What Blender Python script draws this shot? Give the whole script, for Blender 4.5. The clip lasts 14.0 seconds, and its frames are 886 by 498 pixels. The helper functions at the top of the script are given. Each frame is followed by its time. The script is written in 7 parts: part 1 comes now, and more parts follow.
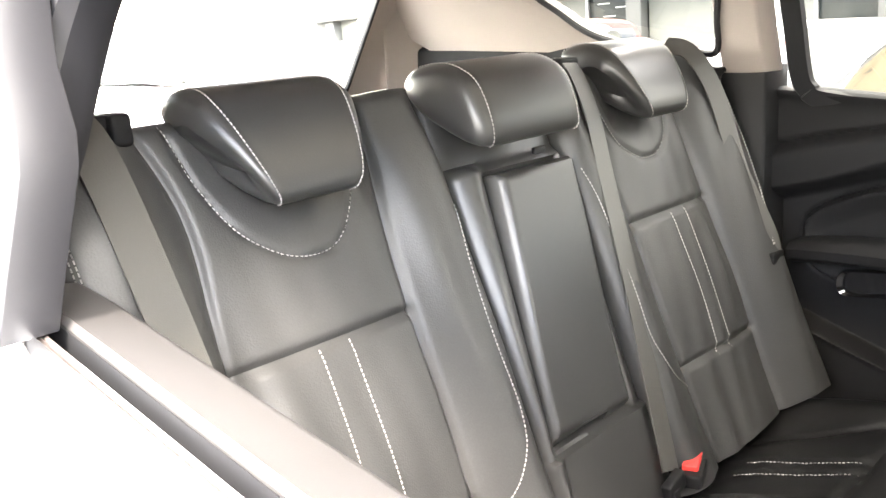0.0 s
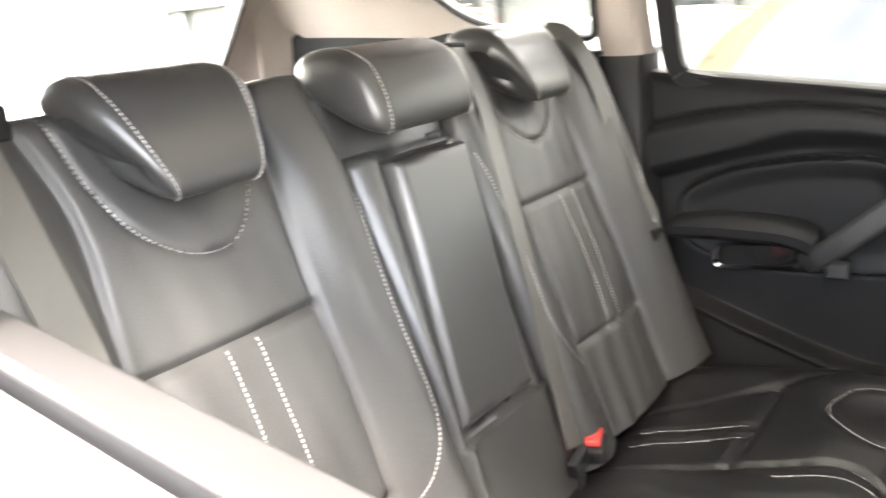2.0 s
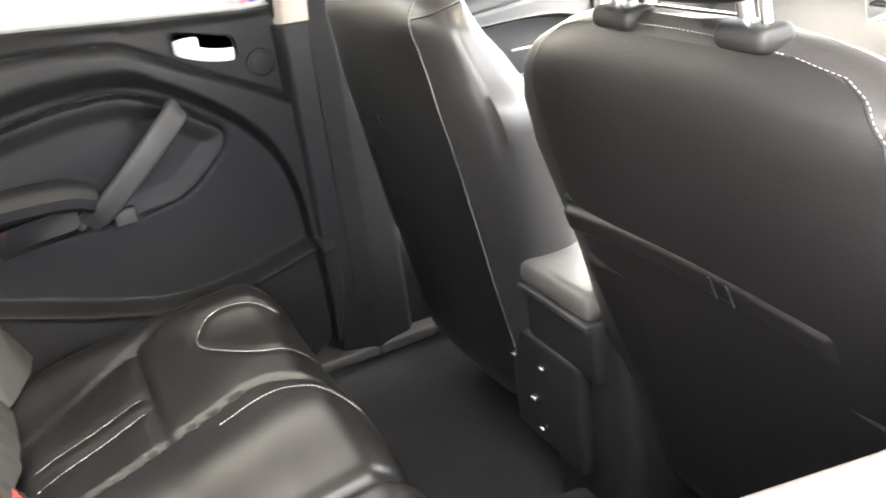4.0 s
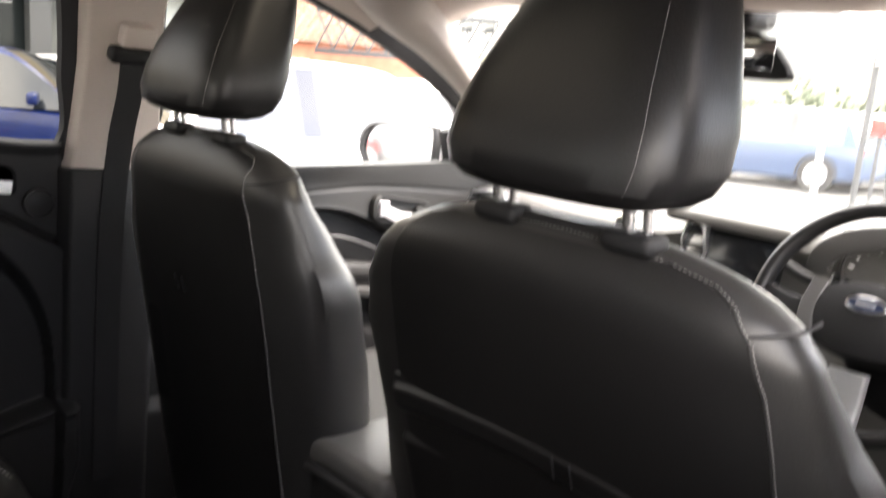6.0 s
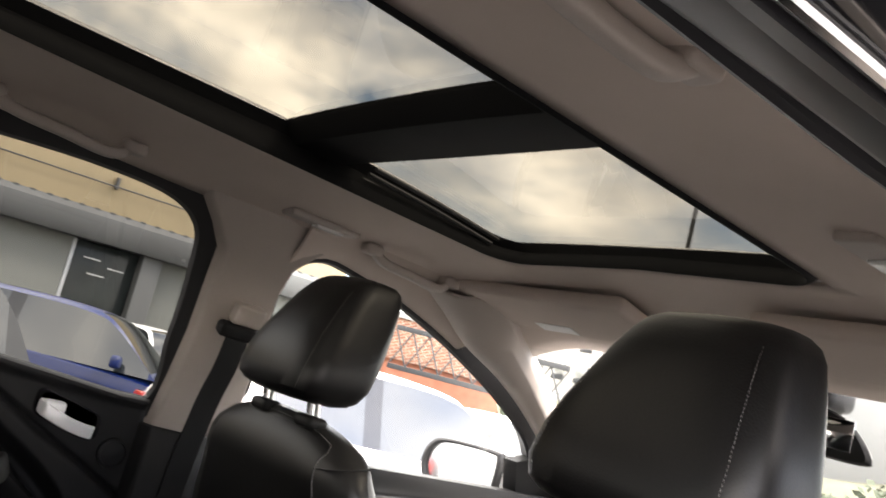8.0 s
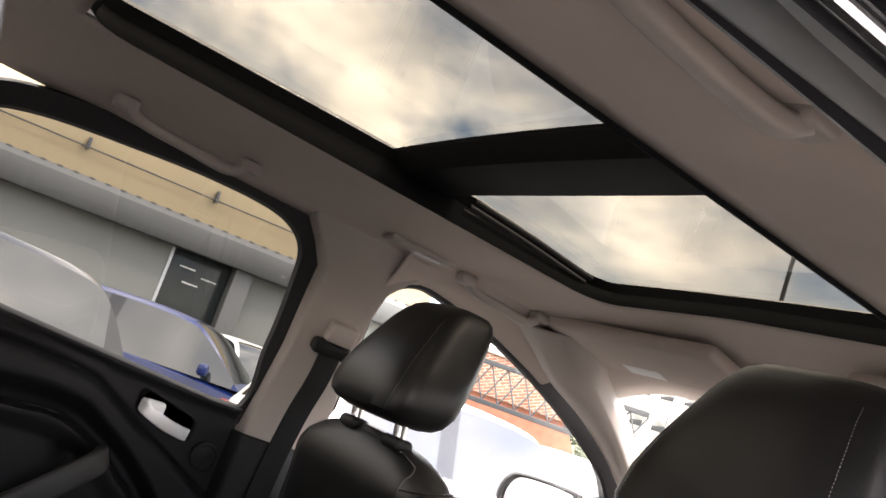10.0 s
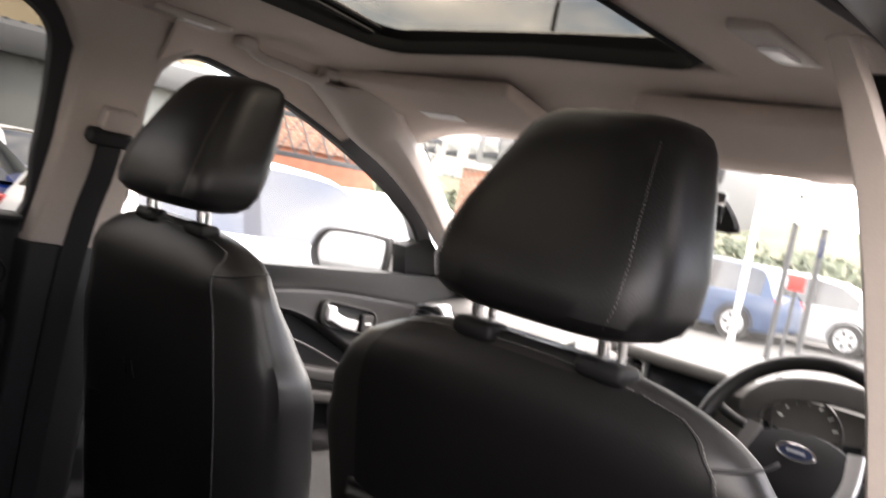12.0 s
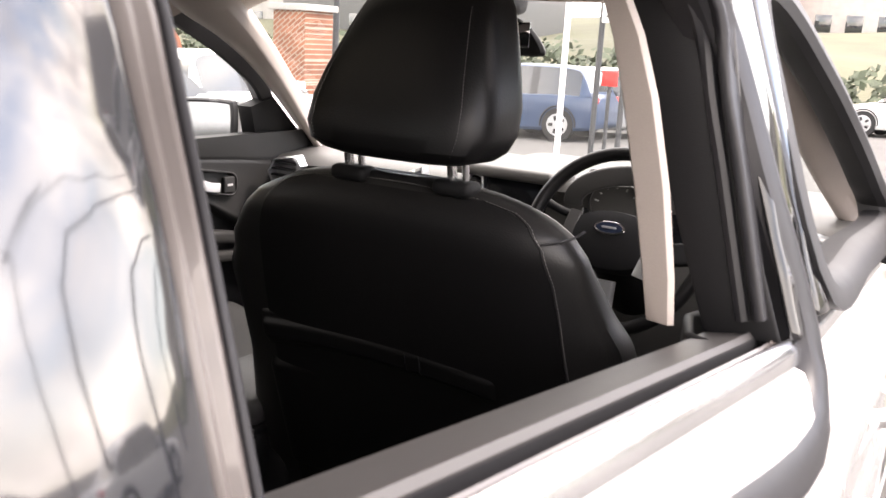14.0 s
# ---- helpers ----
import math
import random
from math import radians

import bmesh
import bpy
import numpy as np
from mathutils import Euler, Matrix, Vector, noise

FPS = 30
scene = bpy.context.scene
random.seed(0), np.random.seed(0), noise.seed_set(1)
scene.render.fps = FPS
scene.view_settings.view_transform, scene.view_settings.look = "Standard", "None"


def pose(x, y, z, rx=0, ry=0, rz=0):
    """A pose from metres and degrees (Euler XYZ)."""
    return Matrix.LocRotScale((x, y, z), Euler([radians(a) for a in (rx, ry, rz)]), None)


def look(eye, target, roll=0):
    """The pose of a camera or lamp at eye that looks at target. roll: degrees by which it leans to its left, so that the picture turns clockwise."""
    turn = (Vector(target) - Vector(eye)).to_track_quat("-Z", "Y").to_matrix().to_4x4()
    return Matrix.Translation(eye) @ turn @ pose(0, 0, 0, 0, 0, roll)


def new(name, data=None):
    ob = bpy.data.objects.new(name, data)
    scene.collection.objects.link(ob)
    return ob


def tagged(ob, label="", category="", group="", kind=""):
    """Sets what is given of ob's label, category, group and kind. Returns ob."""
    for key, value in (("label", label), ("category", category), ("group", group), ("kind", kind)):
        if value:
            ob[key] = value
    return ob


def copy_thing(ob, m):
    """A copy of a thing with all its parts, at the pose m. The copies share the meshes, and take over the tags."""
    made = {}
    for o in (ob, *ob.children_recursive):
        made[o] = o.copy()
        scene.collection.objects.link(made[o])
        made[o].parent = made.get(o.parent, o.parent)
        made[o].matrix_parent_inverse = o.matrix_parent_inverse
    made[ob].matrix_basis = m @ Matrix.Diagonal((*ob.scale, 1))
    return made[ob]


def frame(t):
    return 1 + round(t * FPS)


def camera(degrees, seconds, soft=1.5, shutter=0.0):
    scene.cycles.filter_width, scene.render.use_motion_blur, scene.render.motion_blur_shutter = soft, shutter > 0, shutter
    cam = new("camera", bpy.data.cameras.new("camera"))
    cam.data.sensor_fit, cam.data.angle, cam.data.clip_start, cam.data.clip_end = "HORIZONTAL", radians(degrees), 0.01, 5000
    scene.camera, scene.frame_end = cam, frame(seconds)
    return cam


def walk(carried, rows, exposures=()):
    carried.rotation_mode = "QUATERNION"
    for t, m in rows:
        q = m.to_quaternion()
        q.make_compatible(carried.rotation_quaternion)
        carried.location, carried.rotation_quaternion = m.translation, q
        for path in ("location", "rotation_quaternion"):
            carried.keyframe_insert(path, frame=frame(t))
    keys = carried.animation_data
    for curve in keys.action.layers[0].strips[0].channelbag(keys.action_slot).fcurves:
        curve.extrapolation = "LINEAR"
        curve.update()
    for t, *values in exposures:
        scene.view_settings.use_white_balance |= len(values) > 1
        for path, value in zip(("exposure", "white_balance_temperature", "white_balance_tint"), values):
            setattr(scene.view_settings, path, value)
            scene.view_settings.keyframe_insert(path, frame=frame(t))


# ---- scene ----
import collections

cam = camera(53.36, 14.0, soft=1.5, shutter=0.5)
PATH = [
    (0, (1.0127, -0.1411, 1.3842), (-0.3093, -1.4202, 0.9087), -3.83),
    (0.5, (1.0089, -0.141, 1.3846), (-0.308, -1.4236, 0.9043), -3.59),
    (1, (1.0117, -0.1367, 1.3815), (-0.3026, -1.4175, 0.8893), -3.75),
    (1.5, (1.0199, -0.1435, 1.381), (-0.3227, -1.3905, 0.8784), -4.00),
    (1.8, (1.0248, -0.1627, 1.3778), (-0.3911, -1.3245, 0.8726), -4.04),
    (2, (1.0295, -0.1948, 1.3804), (-0.4679, -1.2445, 0.8644), -4.03),
    (2.2, (1.0351, -0.2394, 1.3872), (-0.5544, -1.1305, 0.8493), -4.22),
    (2.5, (1.0521, -0.3078, 1.374), (-0.6585, -0.9223, 0.8206), -5.14),
    (2.8, (1.0487, -0.3507, 1.3654), (-0.722, -0.6863, 0.7637), -6.72),
    (3, (1.023, -0.3806, 1.3544), (-0.7576, -0.522, 0.7066), -8.34),
    (3.5, (0.9406, -0.4685, 1.3531), (-0.7626, -0.1317, 0.5813), -9.78),
    (3.7, (0.9334, -0.5179, 1.3626), (-0.7155, -0.0097, 0.5672), -9.66),
    (5.8, (0.8727, -0.7199, 1.3402), (-0.489, 0.5148, 0.8594), 3.26),
    (6, (0.8647, -0.7369, 1.3372), (-0.477, 0.5581, 0.9726), 5.77),
    (6.5, (0.8613, -0.7847, 1.3398), (-0.4319, 0.6029, 1.2296), 9.69),
    (7, (0.8606, -0.7889, 1.3301), (-0.4658, 0.5691, 1.4094), 12.16),
    (7.5, (0.8757, -0.7805, 1.3179), (-0.5523, 0.4537, 1.536), 13.98),
    (8, (0.8862, -0.7875, 1.3103), (-0.6286, 0.3201, 1.608), 15.90),
    (8.5, (0.8957, -0.7913, 1.3046), (-0.6722, 0.2215, 1.6593), 18.00),
    (8.7, (0.9055, -0.7866, 1.301), (-0.6832, 0.1861, 1.6748), 18.91),
    (10.8, (0.8884, -0.8315, 1.3026), (-0.7135, 0.1643, 1.5316), 21.76),
    (11, (0.8834, -0.8276, 1.3115), (-0.684, 0.2311, 1.4905), 21.14),
    (11.5, (0.8593, -0.8144, 1.3227), (-0.5708, 0.4353, 1.3784), 16.89),
    (12, (0.8523, -0.8025, 1.3333), (-0.4258, 0.5998, 1.2321), 12.10),
    (12.5, (0.8573, -0.808, 1.3462), (-0.2782, 0.6919, 1.0796), 7.59),
    (13, (0.8686, -0.8419, 1.3531), (-0.1508, 0.72, 0.9907), 5.27),
    (13.5, (0.8952, -0.9027, 1.36), (-0.0618, 0.6897, 0.9619), 4.88),
    (14, (0.9636, -1.0121, 1.3641), (0.0229, 0.5895, 0.9642), 4.09),
]
EXPOSURES = [(t, e, 6950, 11 if t < 5 else 15 if t < 9 else 19) for t, e in ((0, 4.9), (1.5, 4.9), (2.0, 5.05), (2.5, 5.7), (3.0, 5.75), (3.7, 5.8), (5.8, 4.1), (6.0, 3.55), (6.5, 2.25), (7.0, 2.42), (8.5, 2.87), (11, 2.95), (12, 2.8), (12.5, 2.5), (13.2, 2.5), (13.6, 2.45), (14, 2.15))]
walk(cam, [(t, look(e, g, r)) for t, e, g, r in PATH], EXPOSURES)

# ---------------------------------------------------------------- world and sun
SUN_EL, SUN_AZ = radians(50), radians(60)      # azimuth from +y towards +x
world = bpy.data.worlds.new("world")
scene.world = world
world.use_nodes = True
wn, wl = world.node_tree.nodes, world.node_tree.links
wn.clear()
w_out = wn.new("ShaderNodeOutputWorld")
w_bg = wn.new("ShaderNodeBackground")
w_sky = wn.new("ShaderNodeTexSky")
w_sky.sky_type = "NISHITA"
w_sky.sun_disc = False
w_sky.sun_elevation, w_sky.sun_rotation = SUN_EL, SUN_AZ
w_co = wn.new("ShaderNodeTexCoord")
w_map = wn.new("ShaderNodeMapping")
w_map.inputs["Scale"].default_value = (1.0, 1.0, 2.0)
w_n = wn.new("ShaderNodeTexNoise")
w_n.inputs["Scale"].default_value, w_n.inputs["Detail"].default_value, w_n.inputs["Roughness"].default_value = 2.6, 9, 0.6
w_n.inputs["Distortion"].default_value = 0.3
w_r = wn.new("ShaderNodeValToRGB")
w_r.color_ramp.elements[0].position, w_r.color_ramp.elements[1].position = 0.36, 0.58
w_n2 = wn.new("ShaderNodeTexNoise")
w_n2.inputs["Scale"].default_value, w_n2.inputs["Detail"].default_value = 6.0, 8
w_r2 = wn.new("ShaderNodeValToRGB")
w_r2.color_ramp.elements[0].color, w_r2.color_ramp.elements[1].color = (7.5, 7.3, 7.1, 1), (18.0, 17.2, 15.8, 1)
w_r2.color_ramp.elements[0].position, w_r2.color_ramp.elements[1].position = 0.3, 0.7
w_mix = wn.new("ShaderNodeMixRGB")
w_bg.inputs["Strength"].default_value = 0.15
wl.new(w_co.outputs["Generated"], w_map.inputs[0])
wl.new(w_map.outputs[0], w_n.inputs["Vector"])
wl.new(w_map.outputs[0], w_n2.inputs["Vector"])
wl.new(w_n.outputs["Fac"], w_r.inputs["Fac"])
wl.new(w_n2.outputs["Fac"], w_r2.inputs["Fac"])
wl.new(w_r.outputs["Color"], w_mix.inputs["Fac"])
wl.new(w_sky.outputs["Color"], w_mix.inputs["Color1"])
wl.new(w_r2.outputs["Color"], w_mix.inputs["Color2"])
wl.new(w_mix.outputs["Color"], w_bg.inputs["Color"])
wl.new(w_bg.outputs[0], w_out.inputs[0])
sun = new("sun", bpy.data.lights.new("sun", "SUN"))
sun.data.energy, sun.data.angle, sun.data.color = 1.0, radians(12), (1.0, 0.95, 0.89)
sun.matrix_world = look((0, 0, 0), (-math.sin(SUN_AZ) * math.cos(SUN_EL), -math.cos(SUN_AZ) * math.cos(SUN_EL), -math.sin(SUN_EL)))


# ---------------------------------------------------------------- materials
def material(name, color, rough=0.5, metal=0.0, grain=300.0, bump=0.15, dist=0.0006, vary=0.12, blotch=6.0, coat=0.0, cells=False, spec=0.5):
    """A surface with fine relief, grain and slow blotches, in metres."""
    m = bpy.data.materials.new(name)
    m.use_nodes = True
    n, l = m.node_tree.nodes, m.node_tree.links
    b = n["Principled BSDF"]
    co = n.new("ShaderNodeTexCoord")
    fine = n.new("ShaderNodeTexVoronoi" if cells else "ShaderNodeTexNoise")
    fine.inputs["Scale"].default_value = grain
    slow = n.new("ShaderNodeTexNoise")
    slow.inputs["Scale"].default_value, slow.inputs["Detail"].default_value = blotch, 5
    for t in (fine, slow):
        l.new(co.outputs["Object"], t.inputs["Vector"])
    fo = fine.outputs["Distance"] if cells else fine.outputs["Fac"]
    add = n.new("ShaderNodeMath")
    add.operation = "MULTIPLY_ADD"
    l.new(fo, add.inputs[0])
    add.inputs[1].default_value = 0.35
    l.new(slow.outputs["Fac"], add.inputs[2])
    ramp = n.new("ShaderNodeMapRange")
    ramp.inputs["From Min"].default_value, ramp.inputs["From Max"].default_value = 0.35, 0.95
    ramp.inputs["To Min"].default_value, ramp.inputs["To Max"].default_value = 1 - vary, 1 + vary
    l.new(add.outputs[0], ramp.inputs["Value"])
    mul = n.new("ShaderNodeMixRGB")
    mul.blend_type = "MULTIPLY"
    mul.inputs["Fac"].default_value = 1.0
    mul.inputs["Color1"].default_value = (*color, 1)
    l.new(ramp.outputs[0], mul.inputs["Color2"])
    l.new(mul.outputs[0], b.inputs["Base Color"])
    rr = n.new("ShaderNodeMapRange")
    rr.inputs["To Min"].default_value, rr.inputs["To Max"].default_value = max(0.02, rough - 0.08), min(1, rough + 0.08)
    l.new(slow.outputs["Fac"], rr.inputs["Value"])
    l.new(rr.outputs[0], b.inputs["Roughness"])
    b.inputs["Metallic"].default_value = metal
    b.inputs["Specular IOR Level"].default_value = spec
    b.inputs["Coat Weight"].default_value = coat
    b.inputs["Coat Roughness"].default_value = 0.04
    if bump:
        bp = n.new("ShaderNodeBump")
        bp.inputs["Strength"].default_value, bp.inputs["Distance"].default_value = bump, dist
        l.new(fo, bp.inputs["Height"])
        l.new(bp.outputs[0], b.inputs["Normal"])
    return m


def glass(name, tint=(1, 1, 1), gloss=1.0):
    """A thin pane: it lets the view through, tinted, and mirrors by angle."""
    m = bpy.data.materials.new(name)
    m.use_nodes = True
    n, l = m.node_tree.nodes, m.node_tree.links
    n.clear()
    out, mix, tr, gl, fr = (n.new("ShaderNode" + k) for k in ("OutputMaterial", "MixShader", "BsdfTransparent", "BsdfGlossy", "LayerWeight"))
    tr.inputs["Color"].default_value = (*tint, 1)
    gl.inputs["Roughness"].default_value = 0.0
    gl.inputs["Color"].default_value = (gloss, gloss, gloss, 1)
    fr.inputs["Blend"].default_value = 0.5
    power, lift = n.new("ShaderNodeMath"), n.new("ShaderNodeMath")
    power.operation, lift.operation = "POWER", "MULTIPLY_ADD"
    power.inputs[1].default_value = 5.0
    lift.inputs[1].default_value, lift.inputs[2].default_value = 0.92, 0.05
    l.new(fr.outputs["Facing"], power.inputs[0])
    l.new(power.outputs[0], lift.inputs[0])
    l.new(lift.outputs[0], mix.inputs[0])
    l.new(tr.outputs[0], mix.inputs[1])
    l.new(gl.outputs[0], mix.inputs[2])
    l.new(mix.outputs[0], out.inputs[0])
    return m


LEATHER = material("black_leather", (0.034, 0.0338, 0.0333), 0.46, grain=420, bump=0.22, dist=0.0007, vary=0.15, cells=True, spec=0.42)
LEATHER_SMOOTH = material("black_smooth_leather", (0.031, 0.0308, 0.0302), 0.35, grain=520, bump=0.12, dist=0.0005, cells=True)
# two darker copies of the black leather, cabin shade put into their colour
UPHOLSTERY_SHADED = material("black_upholstery_shaded", (0.0065, 0.0063, 0.0066), 0.40, grain=420, bump=0.2, dist=0.0006, vary=0.15, cells=True, spec=0.28)
LEATHER_HALF_SHADED = material("black_leather_half_shaded", (0.015, 0.0147, 0.0147), 0.40, grain=420, bump=0.18, dist=0.0006, vary=0.15, cells=True, spec=0.42)
THREAD = material("grey_thread", (0.31, 0.30, 0.288), 0.7, grain=900, bump=0.3)
THREAD_DARK = material("dark_grey_thread", (0.15, 0.145, 0.14), 0.7, grain=900, bump=0.3)
PLASTIC = material("black_grained_plastic", (0.008, 0.008, 0.0087), 0.58, grain=650, bump=0.25, dist=0.0005, cells=True, spec=0.22)
PLASTIC_SOFT = material("dark_soft_plastic", (0.030, 0.0295, 0.029), 0.56, grain=500, bump=0.3, dist=0.0005, cells=True, spec=0.32)
PLASTIC_GLOSS = material("gloss_black_plastic", (0.008, 0.008, 0.009), 0.08, grain=20, bump=0.02, coat=0.6)
PLASTIC_GREY = material("grey_plastic", (0.055, 0.054, 0.053), 0.45, grain=500, bump=0.2, cells=True)
PLASTIC_CREAM = material("cream_plastic_trim", (0.39, 0.342, 0.308), 0.55, grain=500, bump=0.2, cells=True, vary=0.05)
CLOTH = material("beige_headliner_cloth", (0.55, 0.474, 0.424), 0.95, grain=900, bump=0.35, vary=0.07, spec=0.1)
CARPET = material("black_carpet", (0.018, 0.018, 0.019), 0.95, grain=700, bump=0.8, dist=0.002, vary=0.3, spec=0.1)
SILL = material("dark_sill_plastic", (0.046, 0.0435, 0.043), 0.48, grain=900, bump=0.08, cells=True, vary=0.05)
FRAME_NEAR = material("dark_door_frame", (0.015, 0.0148, 0.017), 0.42, grain=200, bump=0.05, spec=0.4)
RUBBER = material("black_rubber", (0.014, 0.014, 0.0155), 0.55, grain=200, bump=0.1)
FRAME_DARK = material("dark_sunroof_frame", (0.006, 0.006, 0.0065), 0.8, grain=200, bump=0.1, spec=0.12)
WEB = material("grey_belt_webbing", (0.055, 0.053, 0.049), 0.42, grain=800, bump=0.4, dist=0.0006)
FRAME_GREY = material("satin_grey_frame", (0.085, 0.074, 0.070), 0.30, grain=300, bump=0.03, vary=0.06, coat=0.6)
CHROME = material("satin_chrome", (0.75, 0.75, 0.76), 0.16, metal=1.0, grain=200, bump=0.02, vary=0.04)
SATIN = material("matt_silver_handle", (0.72, 0.72, 0.73), 0.42, metal=0.35, grain=200, bump=0.02, vary=0.04)
SILVER = material("silver_plastic", (0.55, 0.56, 0.57), 0.3, metal=0.8, grain=200, bump=0.03, vary=0.04)
STEEL = material("bright_steel", (0.9, 0.9, 0.9), 0.28, metal=1.0, grain=200, bump=0.0, vary=0.03)
RED = material("red_plastic", (0.62, 0.03, 0.025), 0.4, grain=300, bump=0.05)
DASH_TOP = material("dark_grey_dashboard_skin", (0.08, 0.078, 0.074), 0.5, grain=520, bump=0.3, dist=0.0006, cells=True)
SCREEN = material("dark_display", (0.01, 0.011, 0.013), 0.12, grain=20, bump=0.0)
MARK = material("pale_marking", (0.6, 0.6, 0.6), 0.5, grain=200, bump=0.0)
BADGE = material("dark_blue_badge", (0.010, 0.018, 0.045), 0.3, grain=200, bump=0.0)
LENS = material("lamp_lens", (0.75, 0.74, 0.72), 0.25, grain=200, bump=0.05)
MIRROR = material("mirror_silver", (0.42, 0.43, 0.44), 0.01, metal=1.0, grain=5, bump=0.0, vary=0.01)
PAINT = material("silver_white_car_paint", (0.74, 0.73, 0.72), 0.3, grain=1200, bump=0.02, vary=0.03, coat=1.0)
GLASS = glass("clear_glass", (0.93, 0.96, 0.95))
GLASS_ROOF = glass("tinted_roof_glass", (0.078, 0.075, 0.063), 0.3)
GLASS_REAR = glass("lightly_tinted_glass", (0.25, 0.257, 0.25))
ASPHALT = material("asphalt", (0.085, 0.083, 0.080), 0.9, grain=90, bump=0.6, dist=0.004, vary=0.25, blotch=0.6)
CONCRETE = material("pale_concrete", (0.36, 0.35, 0.33), 0.9, grain=60, bump=0.4, dist=0.003, vary=0.15, blotch=1.5)
BRICK = material("red_brick", (0.33, 0.13, 0.08), 0.9, grain=40, bump=0.4, dist=0.004, vary=0.25, blotch=3)
def brickwork(name, size):
    """Coursed red brick with pale joints, too far off to pick apart."""
    m = material(name, (0.33, 0.13, 0.08), 0.9, grain=40, bump=0.4, dist=0.004, vary=0.25, blotch=3)
    n, l = m.node_tree.nodes, m.node_tree.links
    br, co, mp = n.new("ShaderNodeTexBrick"), n.new("ShaderNodeTexCoord"), n.new("ShaderNodeMapping")
    mp.inputs["Rotation"].default_value = (radians(90), 0, radians(35))
    br.inputs["Scale"].default_value = 1.0
    br.inputs["Brick Width"].default_value, br.inputs["Row Height"].default_value, br.inputs["Mortar Size"].default_value = 0.225 * size, 0.075 * size, 0.010 * size
    br.inputs["Color1"].default_value, br.inputs["Color2"].default_value, br.inputs["Mortar"].default_value = (0.27, 0.115, 0.07, 1), (0.19, 0.08, 0.05, 1), (0.30, 0.25, 0.20, 1)
    l.new(co.outputs["Object"], mp.inputs[0])
    l.new(mp.outputs[0], br.inputs["Vector"])
    mul = next(x for x in n if x.type == "MIX_RGB")
    l.new(br.outputs["Color"], mul.inputs["Color1"])
    return m


BRICKWORK = brickwork("coursed_red_brick", 1.0)
BRICKWORK_BIG = brickwork("coursed_viaduct_brick", 1.3)
CREAM_CLAD = material("cream_cladding", (0.28, 0.222, 0.132), 0.7, grain=30, bump=0.1, vary=0.06, blotch=0.8)
GREY_CLAD = material("grey_metal_cladding", (0.095, 0.097, 0.096), 0.5, grain=30, bump=0.1, vary=0.08, blotch=1.0)
SHOWROOM = material("dark_showroom_wall", (0.06, 0.065, 0.065), 0.7, grain=10, bump=0.1)
FOLIAGE = material("hedge_leaves", (0.058, 0.074, 0.043), 0.7, grain=14, bump=0.4, dist=0.02, vary=0.5, blotch=2)
GRASSY = material("dry_grass_bank", (0.085, 0.085, 0.05), 0.9, grain=5, bump=0.5, dist=0.03, vary=0.35, blotch=0.25)
POLE = material("galvanised_pole", (0.42, 0.43, 0.44), 0.45, metal=0.4, grain=100, bump=0.05)
POLE_DARK = material("dark_metal_post", (0.04, 0.042, 0.045), 0.5, grain=100, bump=0.05)
WHITE = material("white_paint", (0.8, 0.8, 0.79), 0.5, grain=60, bump=0.03, vary=0.05)


# ---------------------------------------------------------------- mesh helpers
def thing(name, at, label, category, group="", kind=""):
    """An empty at the base of a thing, which holds its parts."""
    ob = new(name)
    ob.location = at
    ob.empty_display_size = 0.05
    return tagged(ob, label, category, group, kind)


def mesh(name, verts, faces, mat, parent=None, label="", smooth=True):
    me = bpy.data.meshes.new(name)
    me.from_pydata([tuple(v) for v in verts], [], [tuple(f) for f in faces])
    me.update()
    me.materials.append(mat)
    if smooth:
        me.shade_smooth()
        me.set_sharp_from_angle(angle=radians(40))
    ob = new(name, me)
    if parent is not None:
        ob.parent = parent
        top, m = parent, Matrix.Identity(4)
        while top is not None:
            if top.type == "EMPTY":
                m = Matrix.Translation(-top.location)
            top = top.parent
        if parent.type == "EMPTY":
            ob.matrix_parent_inverse = m
    if label:
        ob["label"] = label
    return ob


def part(name, bm, mat, parent, label="", smooth=True):
    bmesh.ops.recalc_face_normals(bm, faces=bm.faces)
    bm.verts.index_update()
    v = [x.co.copy() for x in bm.verts]
    f = [[x.index for x in y.verts] for y in bm.faces]
    bm.free()
    return mesh(name, v, f, mat, parent, label, smooth)


